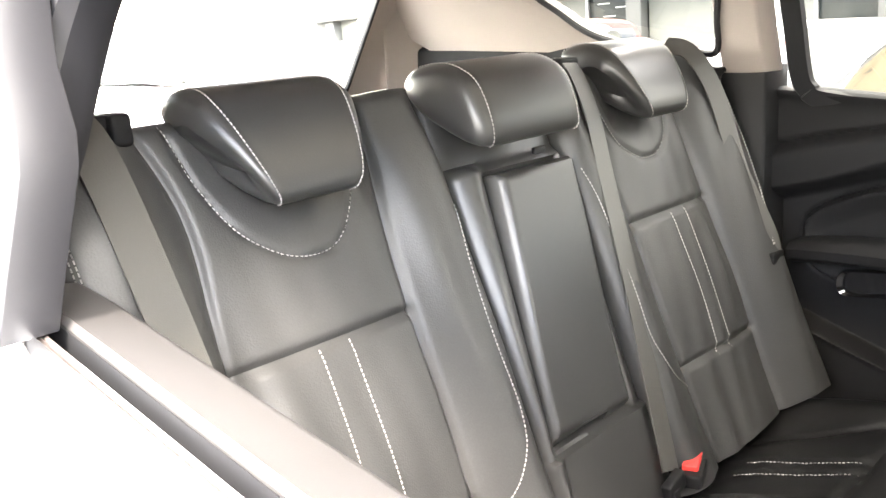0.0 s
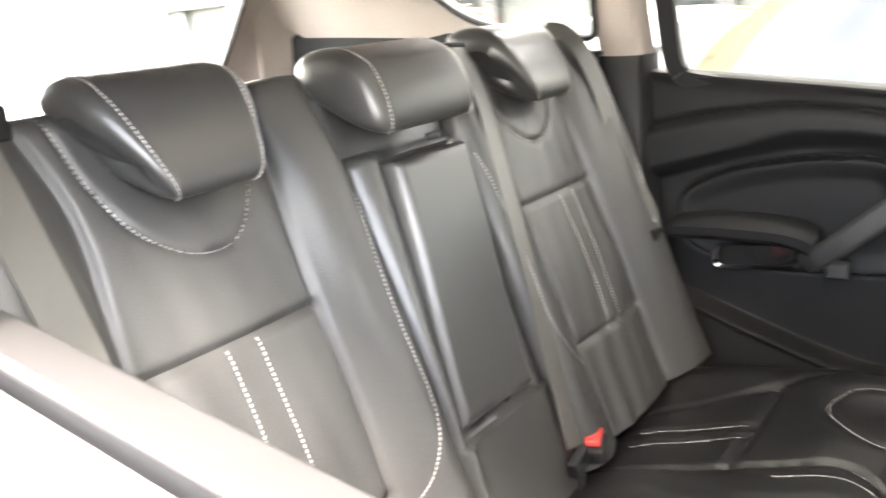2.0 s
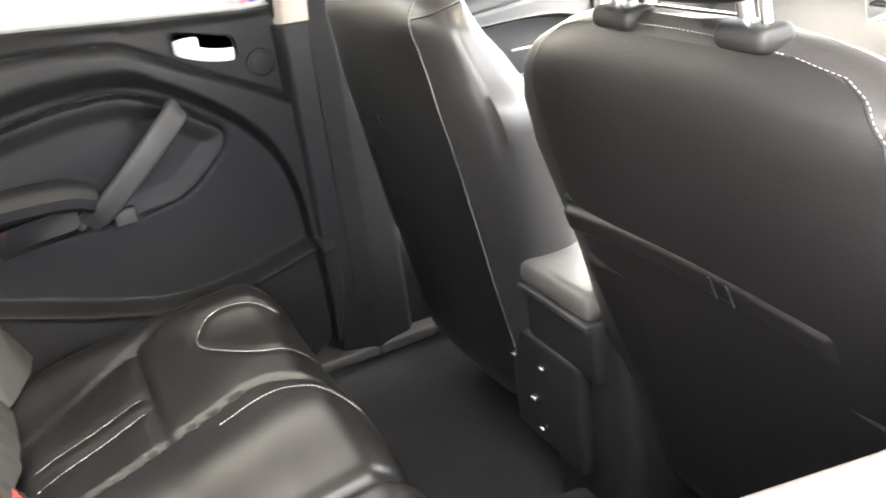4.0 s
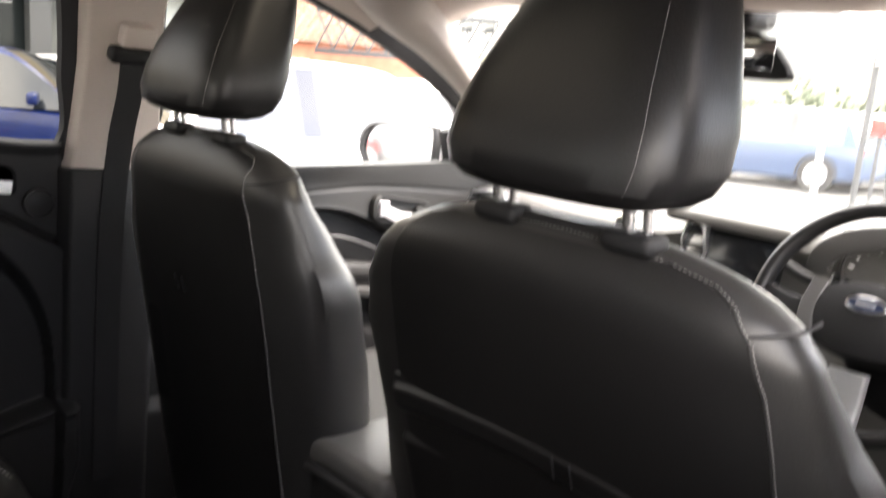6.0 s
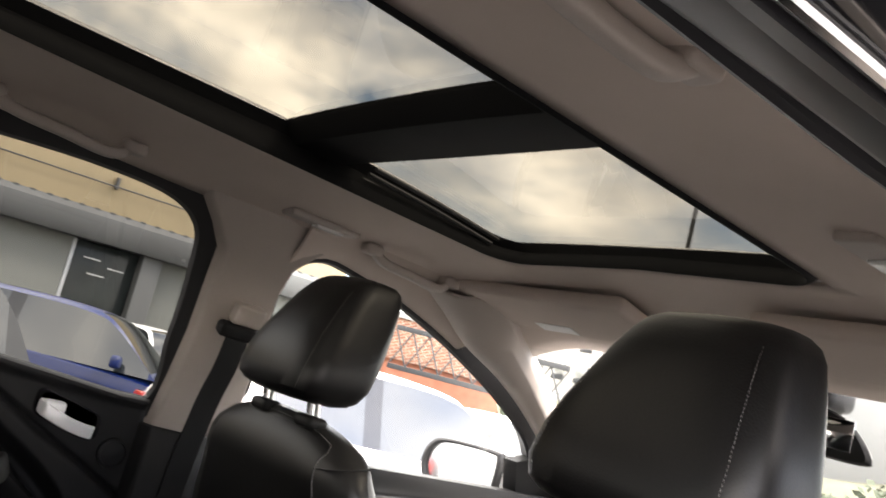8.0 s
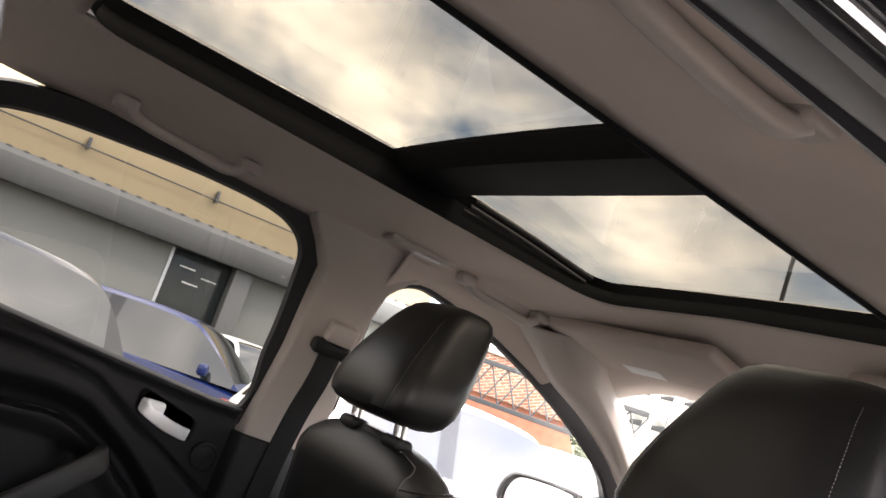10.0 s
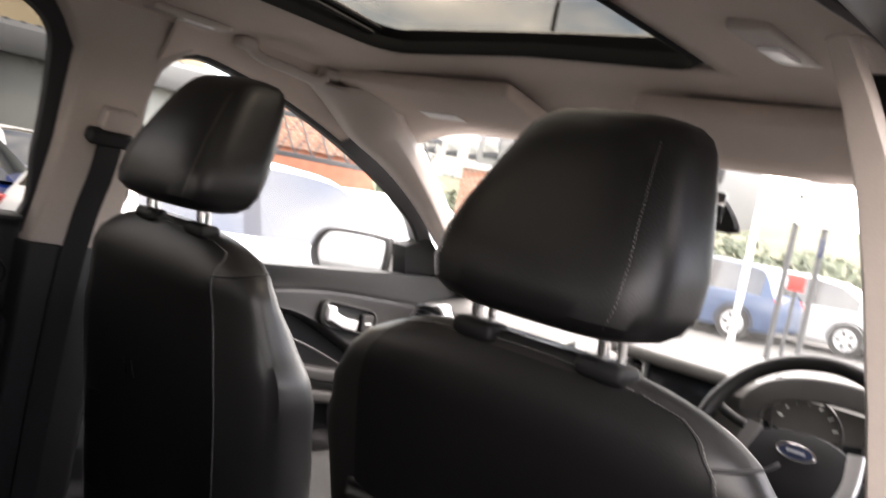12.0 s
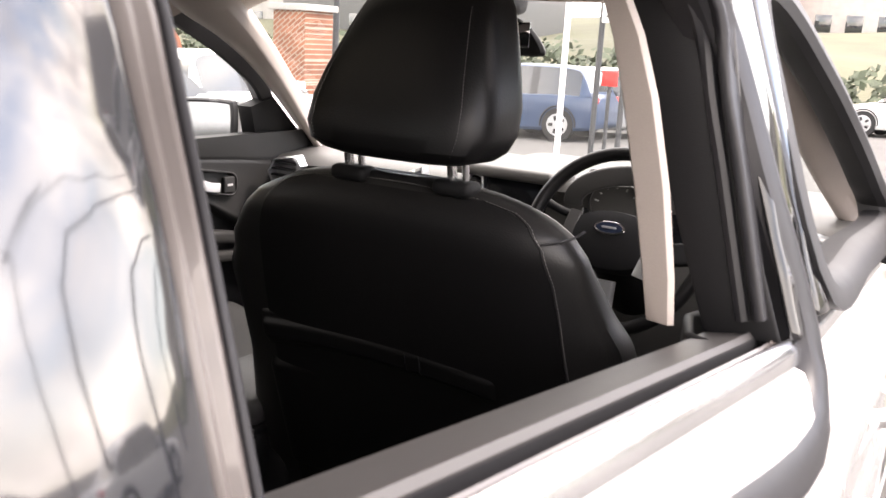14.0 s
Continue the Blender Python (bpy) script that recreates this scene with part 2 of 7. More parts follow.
def rbox(c, half, r=0.01, rot=None, n=3, warp=None):
    """A rounded box as a bmesh. n: segments of a rounding."""
    bm = bmesh.new()
    hx, hy, hz = half
    r = min(r, hx, hy, hz)

    def ticks(h):
        t = [-h + r * (1 - math.cos(math.pi / 2 * i / n)) for i in range(n + 1)] if r else [-h]
        m = max(1, int((h - r) * 2 / 0.05)) if warp else 1
        mid = [-(h - r) + (h - r) * 2 * i / m for i in range(1, m)]
        return t + mid + [-x for x in reversed(t)] if h > r + 1e-6 else t + [-x for x in reversed(t[:-1])]
    tx, ty, tz = ticks(hx), ticks(hy), ticks(hz)
    vs = {}

    def vert(i, j, k):
        if (i, j, k) not in vs:
            q = Vector((tx[i], ty[j], tz[k]))
            cc = Vector((max(-(hx - r), min(hx - r, q.x)), max(-(hy - r), min(hy - r, q.y)), max(-(hz - r), min(hz - r, q.z))))
            d = q - cc
            # points of the cube's faces pushed on to the rounded hull
            if d.length > 1e-9 and r > 0:
                q = cc + d.normalized() * r
            if warp:
                q = Vector(warp(*q))
            if rot is not None:
                q = rot @ q
            vs[i, j, k] = bm.verts.new(q + Vector(c))
        return vs[i, j, k]
    X, Y, Z = len(tx) - 1, len(ty) - 1, len(tz) - 1
    for i in range(X):
        for j in range(Y):
            for k in (0, Z):
                bm.faces.new((vert(i, j, k), vert(i + 1, j, k), vert(i + 1, j + 1, k), vert(i, j + 1, k)))
        for k in range(Z):
            for j in (0, Y):
                bm.faces.new((vert(i, j, k), vert(i + 1, j, k), vert(i + 1, j, k + 1), vert(i, j, k + 1)))
    for j in range(Y):
        for k in range(Z):
            for i in (0, X):
                bm.faces.new((vert(i, j, k), vert(i, j + 1, k), vert(i, j + 1, k + 1), vert(i, j, k + 1)))
    return bm


def joined(*bms):
    """Several bmeshes of one part as one."""
    out = bmesh.new()
    for b in bms:
        b.verts.index_update()
        vs = [out.verts.new(v.co) for v in b.verts]
        for f in b.faces:
            try:
                out.faces.new([vs[v.index] for v in f.verts])
            except ValueError:
                pass
        b.free()
    return out


def curve_points(pts, n=8, closed=False):
    """A smooth line through points."""
    p = [Vector(q) for q in pts]
    m = len(p)
    out = []
    for i in range(m if closed else m - 1):
        a, b = p[i], p[(i + 1) % m]
        z = p[i - 1] if (i or closed) else a * 2 - b
        c = p[(i + 2) % m] if (i + 2 < m or closed) else b * 2 - a
        for k in range(n):
            t = k / n
            out.append(0.5 * (2 * a + (b - z) * t + (2 * z - 5 * a + 4 * b - c) * t * t + (3 * a - z - 3 * b + c) * t ** 3))
    if not closed:
        out.append(p[-1])
    return out


def loft(rings, caps=True, closed=True):
    """A skin over rings with as many points each."""
    bm = bmesh.new()
    rows = [[bm.verts.new(q) for q in r] for r in rings]
    n = len(rows[0])
    for a, b in zip(rows, rows[1:]):
        for i in range(n if closed else n - 1):
            j = (i + 1) % n
            bm.faces.new((a[i], a[j], b[j], b[i]))
    if caps and closed:
        bm.faces.new(rows[0])
        bm.faces.new(list(reversed(rows[-1])))
    return bm


def sweep(path, profile, up=(0, 0, 1), caps=True):
    """A profile (side, up) carried along a path."""
    rings = []
    up = Vector(up)
    for i, p in enumerate(path):
        d = (path[min(i + 1, len(path) - 1)] - path[max(i - 1, 0)]).normalized()
        s = d.cross(up).normalized()
        u = s.cross(d).normalized()
        rings.append([p + s * a + u * b for a, b in profile])
    return loft(rings, caps)


def circle(r, n=10, ry=None):
    return [(r * math.cos(2 * math.pi * i / n), (ry or r) * math.sin(2 * math.pi * i / n)) for i in range(n)]


def rrect(a, b, r, n=3):
    """A rounded rectangle's outline, half sides a and b."""
    out = []
    for cx, cy, s in ((a - r, b - r, 0), (-a + r, b - r, 1), (-a + r, -b + r, 2), (a - r, -b + r, 3)):
        for k in range(n + 1):
            w = math.pi / 2 * (s + k / n)
            out.append((cx + r * math.cos(w), cy + r * math.sin(w)))
    return out


def tube(pts, r, n=10, smooth=8, up=(0, 0, 1)):
    return sweep(curve_points(pts, smooth) if smooth else [Vector(p) for p in pts], circle(r, n), up)


def cylinder(a, b, r, n=20, r2=None):
    a, b = Vector(a), Vector(b)
    d = (b - a).normalized()
    s = d.orthogonal().normalized()
    u = d.cross(s)
    return loft([[p + s * x + u * y for x, y in circle(q, n)] for p, q in ((a, r), (b, r if r2 is None else r2))])


def poly_distance(X, Y, poly):
    """Distance of grid points to a polyline."""
    best = np.full(X.shape, 9.0)
    for (ax, ay), (bx, by) in zip(poly, poly[1:]):
        dx, dy = bx - ax, by - ay
        t = np.clip(((X - ax) * dx + (Y - ay) * dy) / (dx * dx + dy * dy + 1e-12), 0, 1)
        best = np.minimum(best, np.hypot(X - ax - t * dx, Y - ay - t * dy))
    return best


def inside(X, Y, poly):
    res = np.zeros(X.shape, bool)
    n = len(poly)
    for i in range(n):
        (ax, ay), (bx, by) = poly[i], poly[(i + 1) % n]
        hit = ((ay > Y) != (by > Y)) & (X < (bx - ax) * (Y - ay) / (by - ay + 1e-12) + ax)
        res ^= hit
    return res


def step(x, a, b):
    """0 below a, 1 above b, smooth between."""
    t = np.clip((np.asarray(x, float) - a) / (b - a), 0, 1)
    return t * t * (3 - 2 * t)


def field(us, vs, height, place, back, mat, name, parent, label="", flip=False):
    """A padded panel: a grid with relief, closed at its back. height(U, V) in metres, place(u, v, h) gives the point."""
    U, V = np.meshgrid(us, vs)
    H = height(U, V)
    nv, nu = U.shape
    verts = [place(U[j, i], V[j, i], H[j, i]) for j in range(nv) for i in range(nu)]
    faces = [(j * nu + i, j * nu + i + 1, (j + 1) * nu + i + 1, (j + 1) * nu + i) for j in range(nv - 1) for i in range(nu - 1)]
    rim = [i for i in range(nu)] + [j * nu + nu - 1 for j in range(1, nv)] + [(nv - 1) * nu + i for i in range(nu - 2, -1, -1)] + [j * nu for j in range(nv - 2, 0, -1)]
    base = len(verts)
    for k in rim:
        j, i = divmod(k, nu)
        verts.append(place(U[j, i], V[j, i], H[j, i] - back))
    m = len(rim)
    faces += [(rim[(k + 1) % m], rim[k], base + k, base + (k + 1) % m) for k in range(m)]
    if flip:
        faces = [tuple(reversed(f)) for f in faces]
    return mesh(name, verts, faces, mat, parent, label)


def rounding(d, r):
    """How far a surface has dropped at distance d inside its edge."""
    q = np.clip(r - d, 0, r)
    return r - np.sqrt(np.maximum(r * r - q * q, 0))


def dashes(paths, pitch=0.0064, length=0.0044, w=0.0008, lift=0.0006):
    """Stitches along lines given as (points, normal)."""
    verts, faces = [], []
    for pts, nrm in paths:
        nrm = Vector(nrm).normalized()
        acc, nxt = 0.0, 0.0
        for a, b in zip(pts, pts[1:]):
            a, b = Vector(a), Vector(b)
            L = (b - a).length
            if L < 1e-6:
                continue
            d = (b - a) / L
            s = d.cross(nrm).normalized()
            while nxt <= acc + L:
                c = a + d * (nxt - acc) + nrm * lift
                k = len(verts)
                for e in (-1, 1):
                    q = c + d * (e * length / 2)
                    verts.extend((q + s * w - nrm * 0.0008, q - s * w - nrm * 0.0008, c + d * (e * length * 0.3) + nrm * w))
                faces.extend(((k, k + 2, k + 5, k + 3), (k + 2, k + 1, k + 4, k + 5), (k, k + 1, k + 2), (k + 3, k + 5, k + 4)))
                nxt += pitch
            acc += L
    return verts, faces


# ---------------------------------------------------------------- the car's shell
def roof_z(x, y):
    """The headliner's underside."""
    a = abs(x)
    z = float(np.interp(a, (0, 0.31, 0.36, 0.45, 0.515, 0.56, 0.60, 0.625, 0.64), (1.580, 1.5725, 1.571, 1.565, 1.557, 1.549, 1.541, 1.533, 1.522)))
    z -= 0.028 * y
    if y > 0.24:
        z -= 0.36 * (y - 0.24) ** 2
    if y < -1.0:
        z -= 0.12 * (y + 1.0) ** 2
    if y > 0.3 and a > 0.44:
        z -= 0.03 * min(1.2, (a - 0.44) / 0.12) ** 2 * float(step(y, 0.3, 0.5))
    return z


HOLE_X, HOLE_Y0, HOLE_Y1 = 0.308, -0.73, 0.2265


def build_ceiling():
    """The headliner, with the opening of the roof window and a lip round it."""
    xs = sorted(set([round(v, 3) for v in np.linspace(-0.64, 0.64, 47)] + [-HOLE_X, HOLE_X]))
    ys = sorted(set([round(v, 3) for v in np.linspace(-1.75, 0.62, 60)] + [HOLE_Y0, HOLE_Y1]))
    verts, faces, idx = [], [], {}

    def front(x):
        return 0.62 + 0.05 * (1 - (x / 0.64) ** 2) - 0.05 * (abs(x) / 0.64) ** 6
    for j, y in enumerate(ys):
        for i, x in enumerate(xs):
            yy = y if y <= HOLE_Y1 else HOLE_Y1 + (y - HOLE_Y1) / (0.62 - HOLE_Y1) * (front(x) - HOLE_Y1)
            idx[i, j] = len(verts)
            verts.append((x, yy, roof_z(x, yy)))
    for j in range(len(ys) - 1):
        for i in range(len(xs) - 1):
            xm, ym = (xs[i] + xs[i + 1]) / 2, (ys[j] + ys[j + 1]) / 2
            if abs(xm) < HOLE_X and HOLE_Y0 < ym < HOLE_Y1:
                continue
            faces.append((idx[i, j], idx[i, j + 1], idx[i + 1, j + 1], idx[i + 1, j]))
    me = mesh("ceiling", verts, faces, CLOTH)
    sol = me.modifiers.new("thickness", "SOLIDIFY")
    sol.thickness, sol.offset = 0.006, -1
    tagged(me, "beige cloth headliner with a large opening for the glass roof", "ceiling", kind="structure")


build_ceiling()


def build_sunroof():
    """Glass roof: frame, cross beam, guide tracks and two panes."""
    t = thing("panoramic_sunroof", (0, -0.3, 1.62), "panoramic glass roof with two tinted panes in a black frame", "sunroof")

    def gz(x, y):
        return 1.646 - 0.04 * x * x - (0.03 * (y + 0.24) + 0.10 * (y + 0.24) ** 2 if y > -0.24 else 0)
    # upright walls of the opening
    r = 0.06
    out = []
    for cx, cy, s in ((HOLE_X - r, HOLE_Y1 - r, 0), (-HOLE_X + r, HOLE_Y1 - r, 1), (-HOLE_X + r, HOLE_Y0 + r, 2), (HOLE_X - r, HOLE_Y0 + r, 3)):
        for k in range(6):
            w = math.pi / 2 * (s + k / 5)
            out.append((cx + r * math.cos(w), cy + r * math.sin(w)))
    dense = []
    for (ax, ay), (bx, by) in zip(out, out[1:] + out[:1]):
        m = max(1, int(math.hypot(bx - ax, by - ay) / 0.08))
        dense += [(ax + (bx - ax) * k / m, ay + (by - ay) * k / m) for k in range(m)]
    rings = []
    for grow, dz, base in ((0.004, 0.003, 0), (-0.003, -0.004, 0), (-0.006, -0.004, 0), (-0.004, 0.006, 0), (0.012, 0.022, 0), (0.030, -0.020, 1), (0.024, -0.008, 1), (0.021, -0.002, 1), (0.05, 0.0, 1)):
        rings.append([Vector((x * (1 + grow / HOLE_X), y + (grow if not base else min(grow, 0.012)) * (1 if y > -0.3 else -1) * min(1, abs(y + 0.25) / 0.4), (gz(x, y) if base else roof_z(x, y)) + dz)) for x, y in dense])
    part("frame", loft(rings, caps=False), FRAME_DARK, t)
    beam = []
    for i in range(13):
        x = -0.35 + 0.7 * i / 12
        bow = 0.012 * (1 - (x / 0.35) ** 2)
        y0, y1 = -0.243 - bow * 0.3, -0.108 + bow
        beam.append([Vector((x, y, gz(x, y) + dz)) for y, dz in ((y0, -0.004), (y0 + 0.02, -0.03), (y1 - 0.03, -0.026), (y1, -0.006), (y1, 0.004), (y0, 0.004))])
    part("crossbeam", loft(beam), FRAME_DARK, t)
    for s in (-1, 1):
        for k, off in enumerate((0.012, 0.028, 0.044)):
            part("track", tube([(s * (HOLE_X + 0.036 - off), y, gz(s * HOLE_X, y) - 0.030 + 0.008 * k) for y in (-0.09, 0.05, 0.19)], 0.004, 6, 4), RUBBER, t)
    for a, b in ((-0.13, 0.26), (HOLE_Y0 - 0.02, -0.22)):
        xs, ys = np.linspace(-0.36, 0.36, 9), np.linspace(a, b, 7)
        v = [(x, y, gz(x, y)) for y in ys for x in xs]
        f = [(j * 9 + i, j * 9 + i + 1, j * 9 + i + 10, j * 9 + i + 9) for j in range(6) for i in range(8)]
        o = mesh("pane", v, f, GLASS_ROOF, t, "tinted roof glass")
    # painted roof skin beside the opening
    sk = thing("roof_skin", (0, -0.3, 1.68), "silver white painted steel roof of the car", "roof", kind="structure")
    for x0, x1, y0, y1 in ((-0.70, -0.362, -1.9, 0.6), (0.362, 0.70, -1.9, 0.6), (-0.362, 0.362, 0.262, 0.62), (-0.362, 0.362, -1.9, HOLE_Y0 - 0.022)):
        xs, ys = np.linspace(x0, x1, 8), np.linspace(y0, y1, 14)
        v = [(x, y, gz(x, y) + 0.004 - 0.9 * max(0, abs(x) - 0.55) ** 2) for y in ys for x in xs]
        f = [(j * 8 + i, j * 8 + i + 1, j * 8 + i + 9, j * 8 + i + 8) for j in range(13) for i in range(7)]
        o = mesh("panel", v, f, PAINT, sk)
        q = o.modifiers.new("thickness", "SOLIDIFY")
        q.thickness, q.offset = 0.01, 1


build_sunroof()


# ---------------------------------------------------------------- rear bench
LEAN = radians(21.5)
SU, SN = Vector((0, -math.sin(LEAN), math.cos(LEAN))), Vector((0, math.cos(LEAN), math.sin(LEAN)))
BENCH_AT = Vector((0, 0.012, 0.05))
CUSHION_AT = Vector((0, -0.012, 0.024))
SO = Vector((0, -0.781, 0.569)) + BENCH_AT


def on_back(x, s, h):
    """A point of the rear backrest: across, up the slope, off its plane."""
    return Vector((x, 0, 0)) + SO + SU * s + SN * h


def flat(poly, n=8):
    return [(p.x, p.y) for p in curve_points([(a, b, 0) for a, b in poly], n)]


def groove(X, Y, poly, depth=0.007, w=0.006):
    return -depth * np.exp(-(poly_distance(X, Y, poly) / w) ** 2)


def build_rear_bench():
    t = thing("rear_bench", (0, -0.65, 0.33), "black leather split rear bench with grey contrast stitching", "seat")
    ss = np.linspace(0.0, 0.735, 130)

    def backrest(sign, x0, xi, xo, x1):
        """One outer backrest: x0 inner edge, xi and xo seams of the insert, x1 outer edge."""
        g = (xo - xi) / 0.28
        u_seam = flat([(xo - 0.02 * g, 0.725), (xo - 0.038 * g, 0.655), (xo - 0.072 * g, 0.585), ((xi + xo) / 2 + 0.01 * g, 0.545), (xi + 0.085 * g, 0.546), (xi + 0.035 * g, 0.595), (xi + 0.014 * g, 0.68), (xi + 0.01 * g, 0.72)])
        v_in = flat([(xi + 0.01, 0.0), (xi, 0.2), (xi - 0.004, 0.45), (xi - 0.022, 0.62), (xi - 0.03, 0.73)])
        v_out = flat([(xo + 0.0, 0.0), (xo, 0.2), (xo, 0.45), (xo - 0.01, 0.62), (xo + 0.02, 0.73)])
        across = [(xi, 0.437), (xo, 0.437)]
        low = [(xi, 0.176), (xo, 0.172)]

        def h(X, S):
            b = 0.012 * np.sin(np.pi * np.clip((X - xi) / (xo - xi), 0, 1)) * (1 - step(S, 0.55, 0.72) * 0.5)
            edge_in = np.interp(S, [p[1] for p in v_in], [p[0] for p in v_in])
            wi = np.clip((edge_in - X) / np.maximum(edge_in - x0, 1e-3), 0, 1)
            b = b + (0.034 * np.sin(np.pi * np.minimum(wi * 0.62, 0.62)) - 0.03 * np.clip(wi - 0.7, 0, 1)) * (1 - 0.6 * step(S, 0.6, 0.73))
            edge_out = np.interp(S, [p[1] for p in v_out], [p[0] for p in v_out])
            wo = np.clip((X - edge_out) / np.maximum(x1 - edge_out, 1e-3), 0, 1)
            b = b + 0.048 * np.sin(np.pi * np.minimum(wo * 0.7, 0.72)) * (1 - 0.6 * step(S, 0.6, 0.73))
            b = b + groove(X, S, v_in) + groove(X, S, v_out) + groove(X, S, across, 0.008) + groove(X, S, low, 0.008) + groove(X, S, u_seam, 0.005, 0.004)
            b = b + 0.006 * np.exp(-((S - 0.30) / 0.1) ** 2) * ((X > xi) & (X < xo))
            # hollow under the headrest
            b = b - 0.012 * np.exp(-(((X - (xi + xo) / 2) / 0.09) ** 2 + ((S - 0.66) / 0.06) ** 2))
            d = np.minimum(np.minimum(X - x0, x1 - X), 0.735 - S)
            b = b - rounding(d, 0.028)
            for k in range(5):
                b = b + 0.0009 * np.sin(X * (40 + 17 * k) + S * (23 - 9 * k) + k)
            return b
        # columns run along the two seams
        def across_x(U, S):
            a = np.interp(S, [p[1] for p in v_in], [p[0] for p in v_in])
            c = np.interp(S, [p[1] for p in v_out], [p[0] for p in v_out])
            return np.where(U < 1, x0 + (a - x0) * U, np.where(U < 2, a + (c - a) * (U - 1), c + (x1 - c) * (U - 2)))
        ease = lambda n: (1 - np.cos(np.linspace(0, math.pi, n))) / 2 * 0.6 + np.linspace(0, 1, n) * 0.4
        us = np.concatenate([ease(34)[:-1], 1 + ease(64)[:-1], 2 + ease(36)])
        field(us, ss, (lambda U, S: h(across_x(U, S), S)), (lambda u, s, b: on_back(sign * float(across_x(u, s)), s, b)), 0.09, LEATHER, "backrest", t, flip=sign < 0)

        def at(line, lift=0.0):
            X, S = np.array([[p[0] for p in line]]), np.array([[p[1] for p in line]])
            H = h(X, S)
            return [on_back(sign * p[0], p[1], H[0, i] + lift) for i, p in enumerate(line)]

        def shifted(line, dx):
            return [(a + dx, b) for a, b in line]
        mid = (xi + xo) / 2
        seams = [u_seam, [(mid - 0.022 + 0.0, 0.43 - 0.27 * k / 20) for k in range(21)], [(mid + 0.024, 0.43 - 0.27 * k / 20) for k in range(21)]]
        bolster = flat([(x0 + 0.012, 0.55), (x0 + 0.024, 0.477), (x0 + 0.03, 0.355), (x0 + 0.03, 0.25), (x0 + 0.065, 0.18), (x0 + 0.12, 0.145)])
        seams.append(bolster)
        outer = flat([(x1 - 0.01, 0.70), (x1 - 0.012, 0.6), (x1 - 0.018, 0.45), (x1 - 0.05, 0.3)])
        seams += [outer, shifted(outer, -0.004)]
        for q in seams:
            v, f = dashes([(at(q, 0.0008), SN)])
            mesh("stitching", v, f, THREAD, t, "grey contrast stitching", smooth=False)
        for line in (v_in, v_out):
            part("welt", sweep([p for p in at(line, -0.0045)], circle(0.0016, 5), SN), RUBBER, t)
        return h

    backrest(1, 0.138, 0.268, 0.540, 0.692)
    backrest(-1, 0.142, 0.268, 0.538, 0.690)

    # centre section with the folded armrest
    x0, x1 = -0.138, 0.130
    pan = [(-0.110, 0.180), (-0.110, 0.580), (0.080, 0.576), (0.080, 0.188), (-0.110, 0.180)]

    def leaning(u, s):
        return u - 0.145 * (s - 0.38) * (1 - (u / 0.14) ** 4)

    def hc(X, S):
        inn = inside(X, S, pan)
        b = np.where(inn, 0.020 + 0.018 * step(S, 0.2, 0.58) - 0.05 * ((X + 0.03) ** 2), 0.006)
        b = b + np.where(S > 0.59, -0.012 * step(S, 0.585, 0.605), 0)
        b = b - 0.014 * np.exp(-(poly_distance(X, S, pan) / 0.006) ** 2)
        b = b + np.where(~inn & (S < 0.17), 0.012, 0)
        b = b - rounding(np.minimum(np.minimum(X - x0, x1 - X), 0.735 - S), 0.022)
        b = b + 0.014 * np.exp(-((X - 0.105) / 0.02) ** 2) * (S < 0.6)
        return b
    field(np.linspace(x0, x1, 90), ss, hc, (lambda u, s, b: on_back(leaning(u, s), s, b)), 0.09, LEATHER_SMOOTH, "centre_backrest", t, "smooth leather centre section with folded armrest")
    part("pull_strap", rbox(on_back(-0.075, 0.598, 0.016), (0.014, 0.004, 0.005), 0.002), RUBBER, t)

    # backs and the gap between the parts
    part("back_board", rbox(on_back(0.045, 0.36, -0.115), (0.65, 0.02, 0.37), 0.01, Matrix.Rotation(LEAN, 3, "X")), CARPET, t)

    # cushions
    def cz(y):
        return np.interp(y, [-0.80, -0.70, -0.55, -0.42, -0.33, -0.27], [0.565, 0.588, 0.612, 0.640, 0.648, 0.640])

    def cushion(x0, x1, humps, seams, name):
        def h(X, Y):
            b = np.zeros(X.shape)
            for c, w, a in humps:
                b = b + a * np.exp(-((X - c - 0.25 * np.clip(Y + 0.55, 0, 1) * (1 if c < -0.3 else 0)) / w) ** 2)
            for q, dep in seams:
                b = b + groove(X, Y, q, dep, 0.006)
            b = b - rounding(np.minimum(X - x0, x1 - X), 0.03) - rounding(-0.272 - Y, 0.075)
            b = b + 0.0012 * np.sin(X * 31 + Y * 17) + 0.001 * np.sin(X * 11 - Y * 43)
            return b
        # cushions are the bench's leather; a darker material stands in for their shade
        field(np.linspace(x0, x1, 80), np.concatenate([np.linspace(-0.80, -0.35, 52), np.linspace(-0.343, -0.272, 16)]), h, (lambda x, y, b: Vector((x, y, float(cz(y)) + b)) + CUSHION_AT), 0.17, UPHOLSTERY_SHADED, name, t)
        return h
    near_seam = flat([(-0.15, -0.76), (-0.175, -0.70), (-0.225, -0.55), (-0.262, -0.40), (-0.235, -0.345), (-0.16, -0.287)])
    far_seam = flat([(-0.41, -0.77), (-0.515, -0.61), (-0.595, -0.457), (-0.60, -0.38), (-0.545, -0.32), (-0.52, -0.28)])
    cross = [(-0.225, -0.548), (-0.55, -0.546)]
    loop = flat([(-0.32, -0.287), (-0.365, -0.375), (-0.46, -0.445), (-0.52, -0.42), (-0.53, -0.37), (-0.49, -0.30)])
    mids = [[(-0.285, -0.73), (-0.352, -0.552)], [(-0.335, -0.73), (-0.398, -0.549)]]
    seams = [(near_seam, 0.008), (far_seam, 0.006), (cross, 0.007), (loop, 0.003)] + [(q, 0.003) for q in mids]
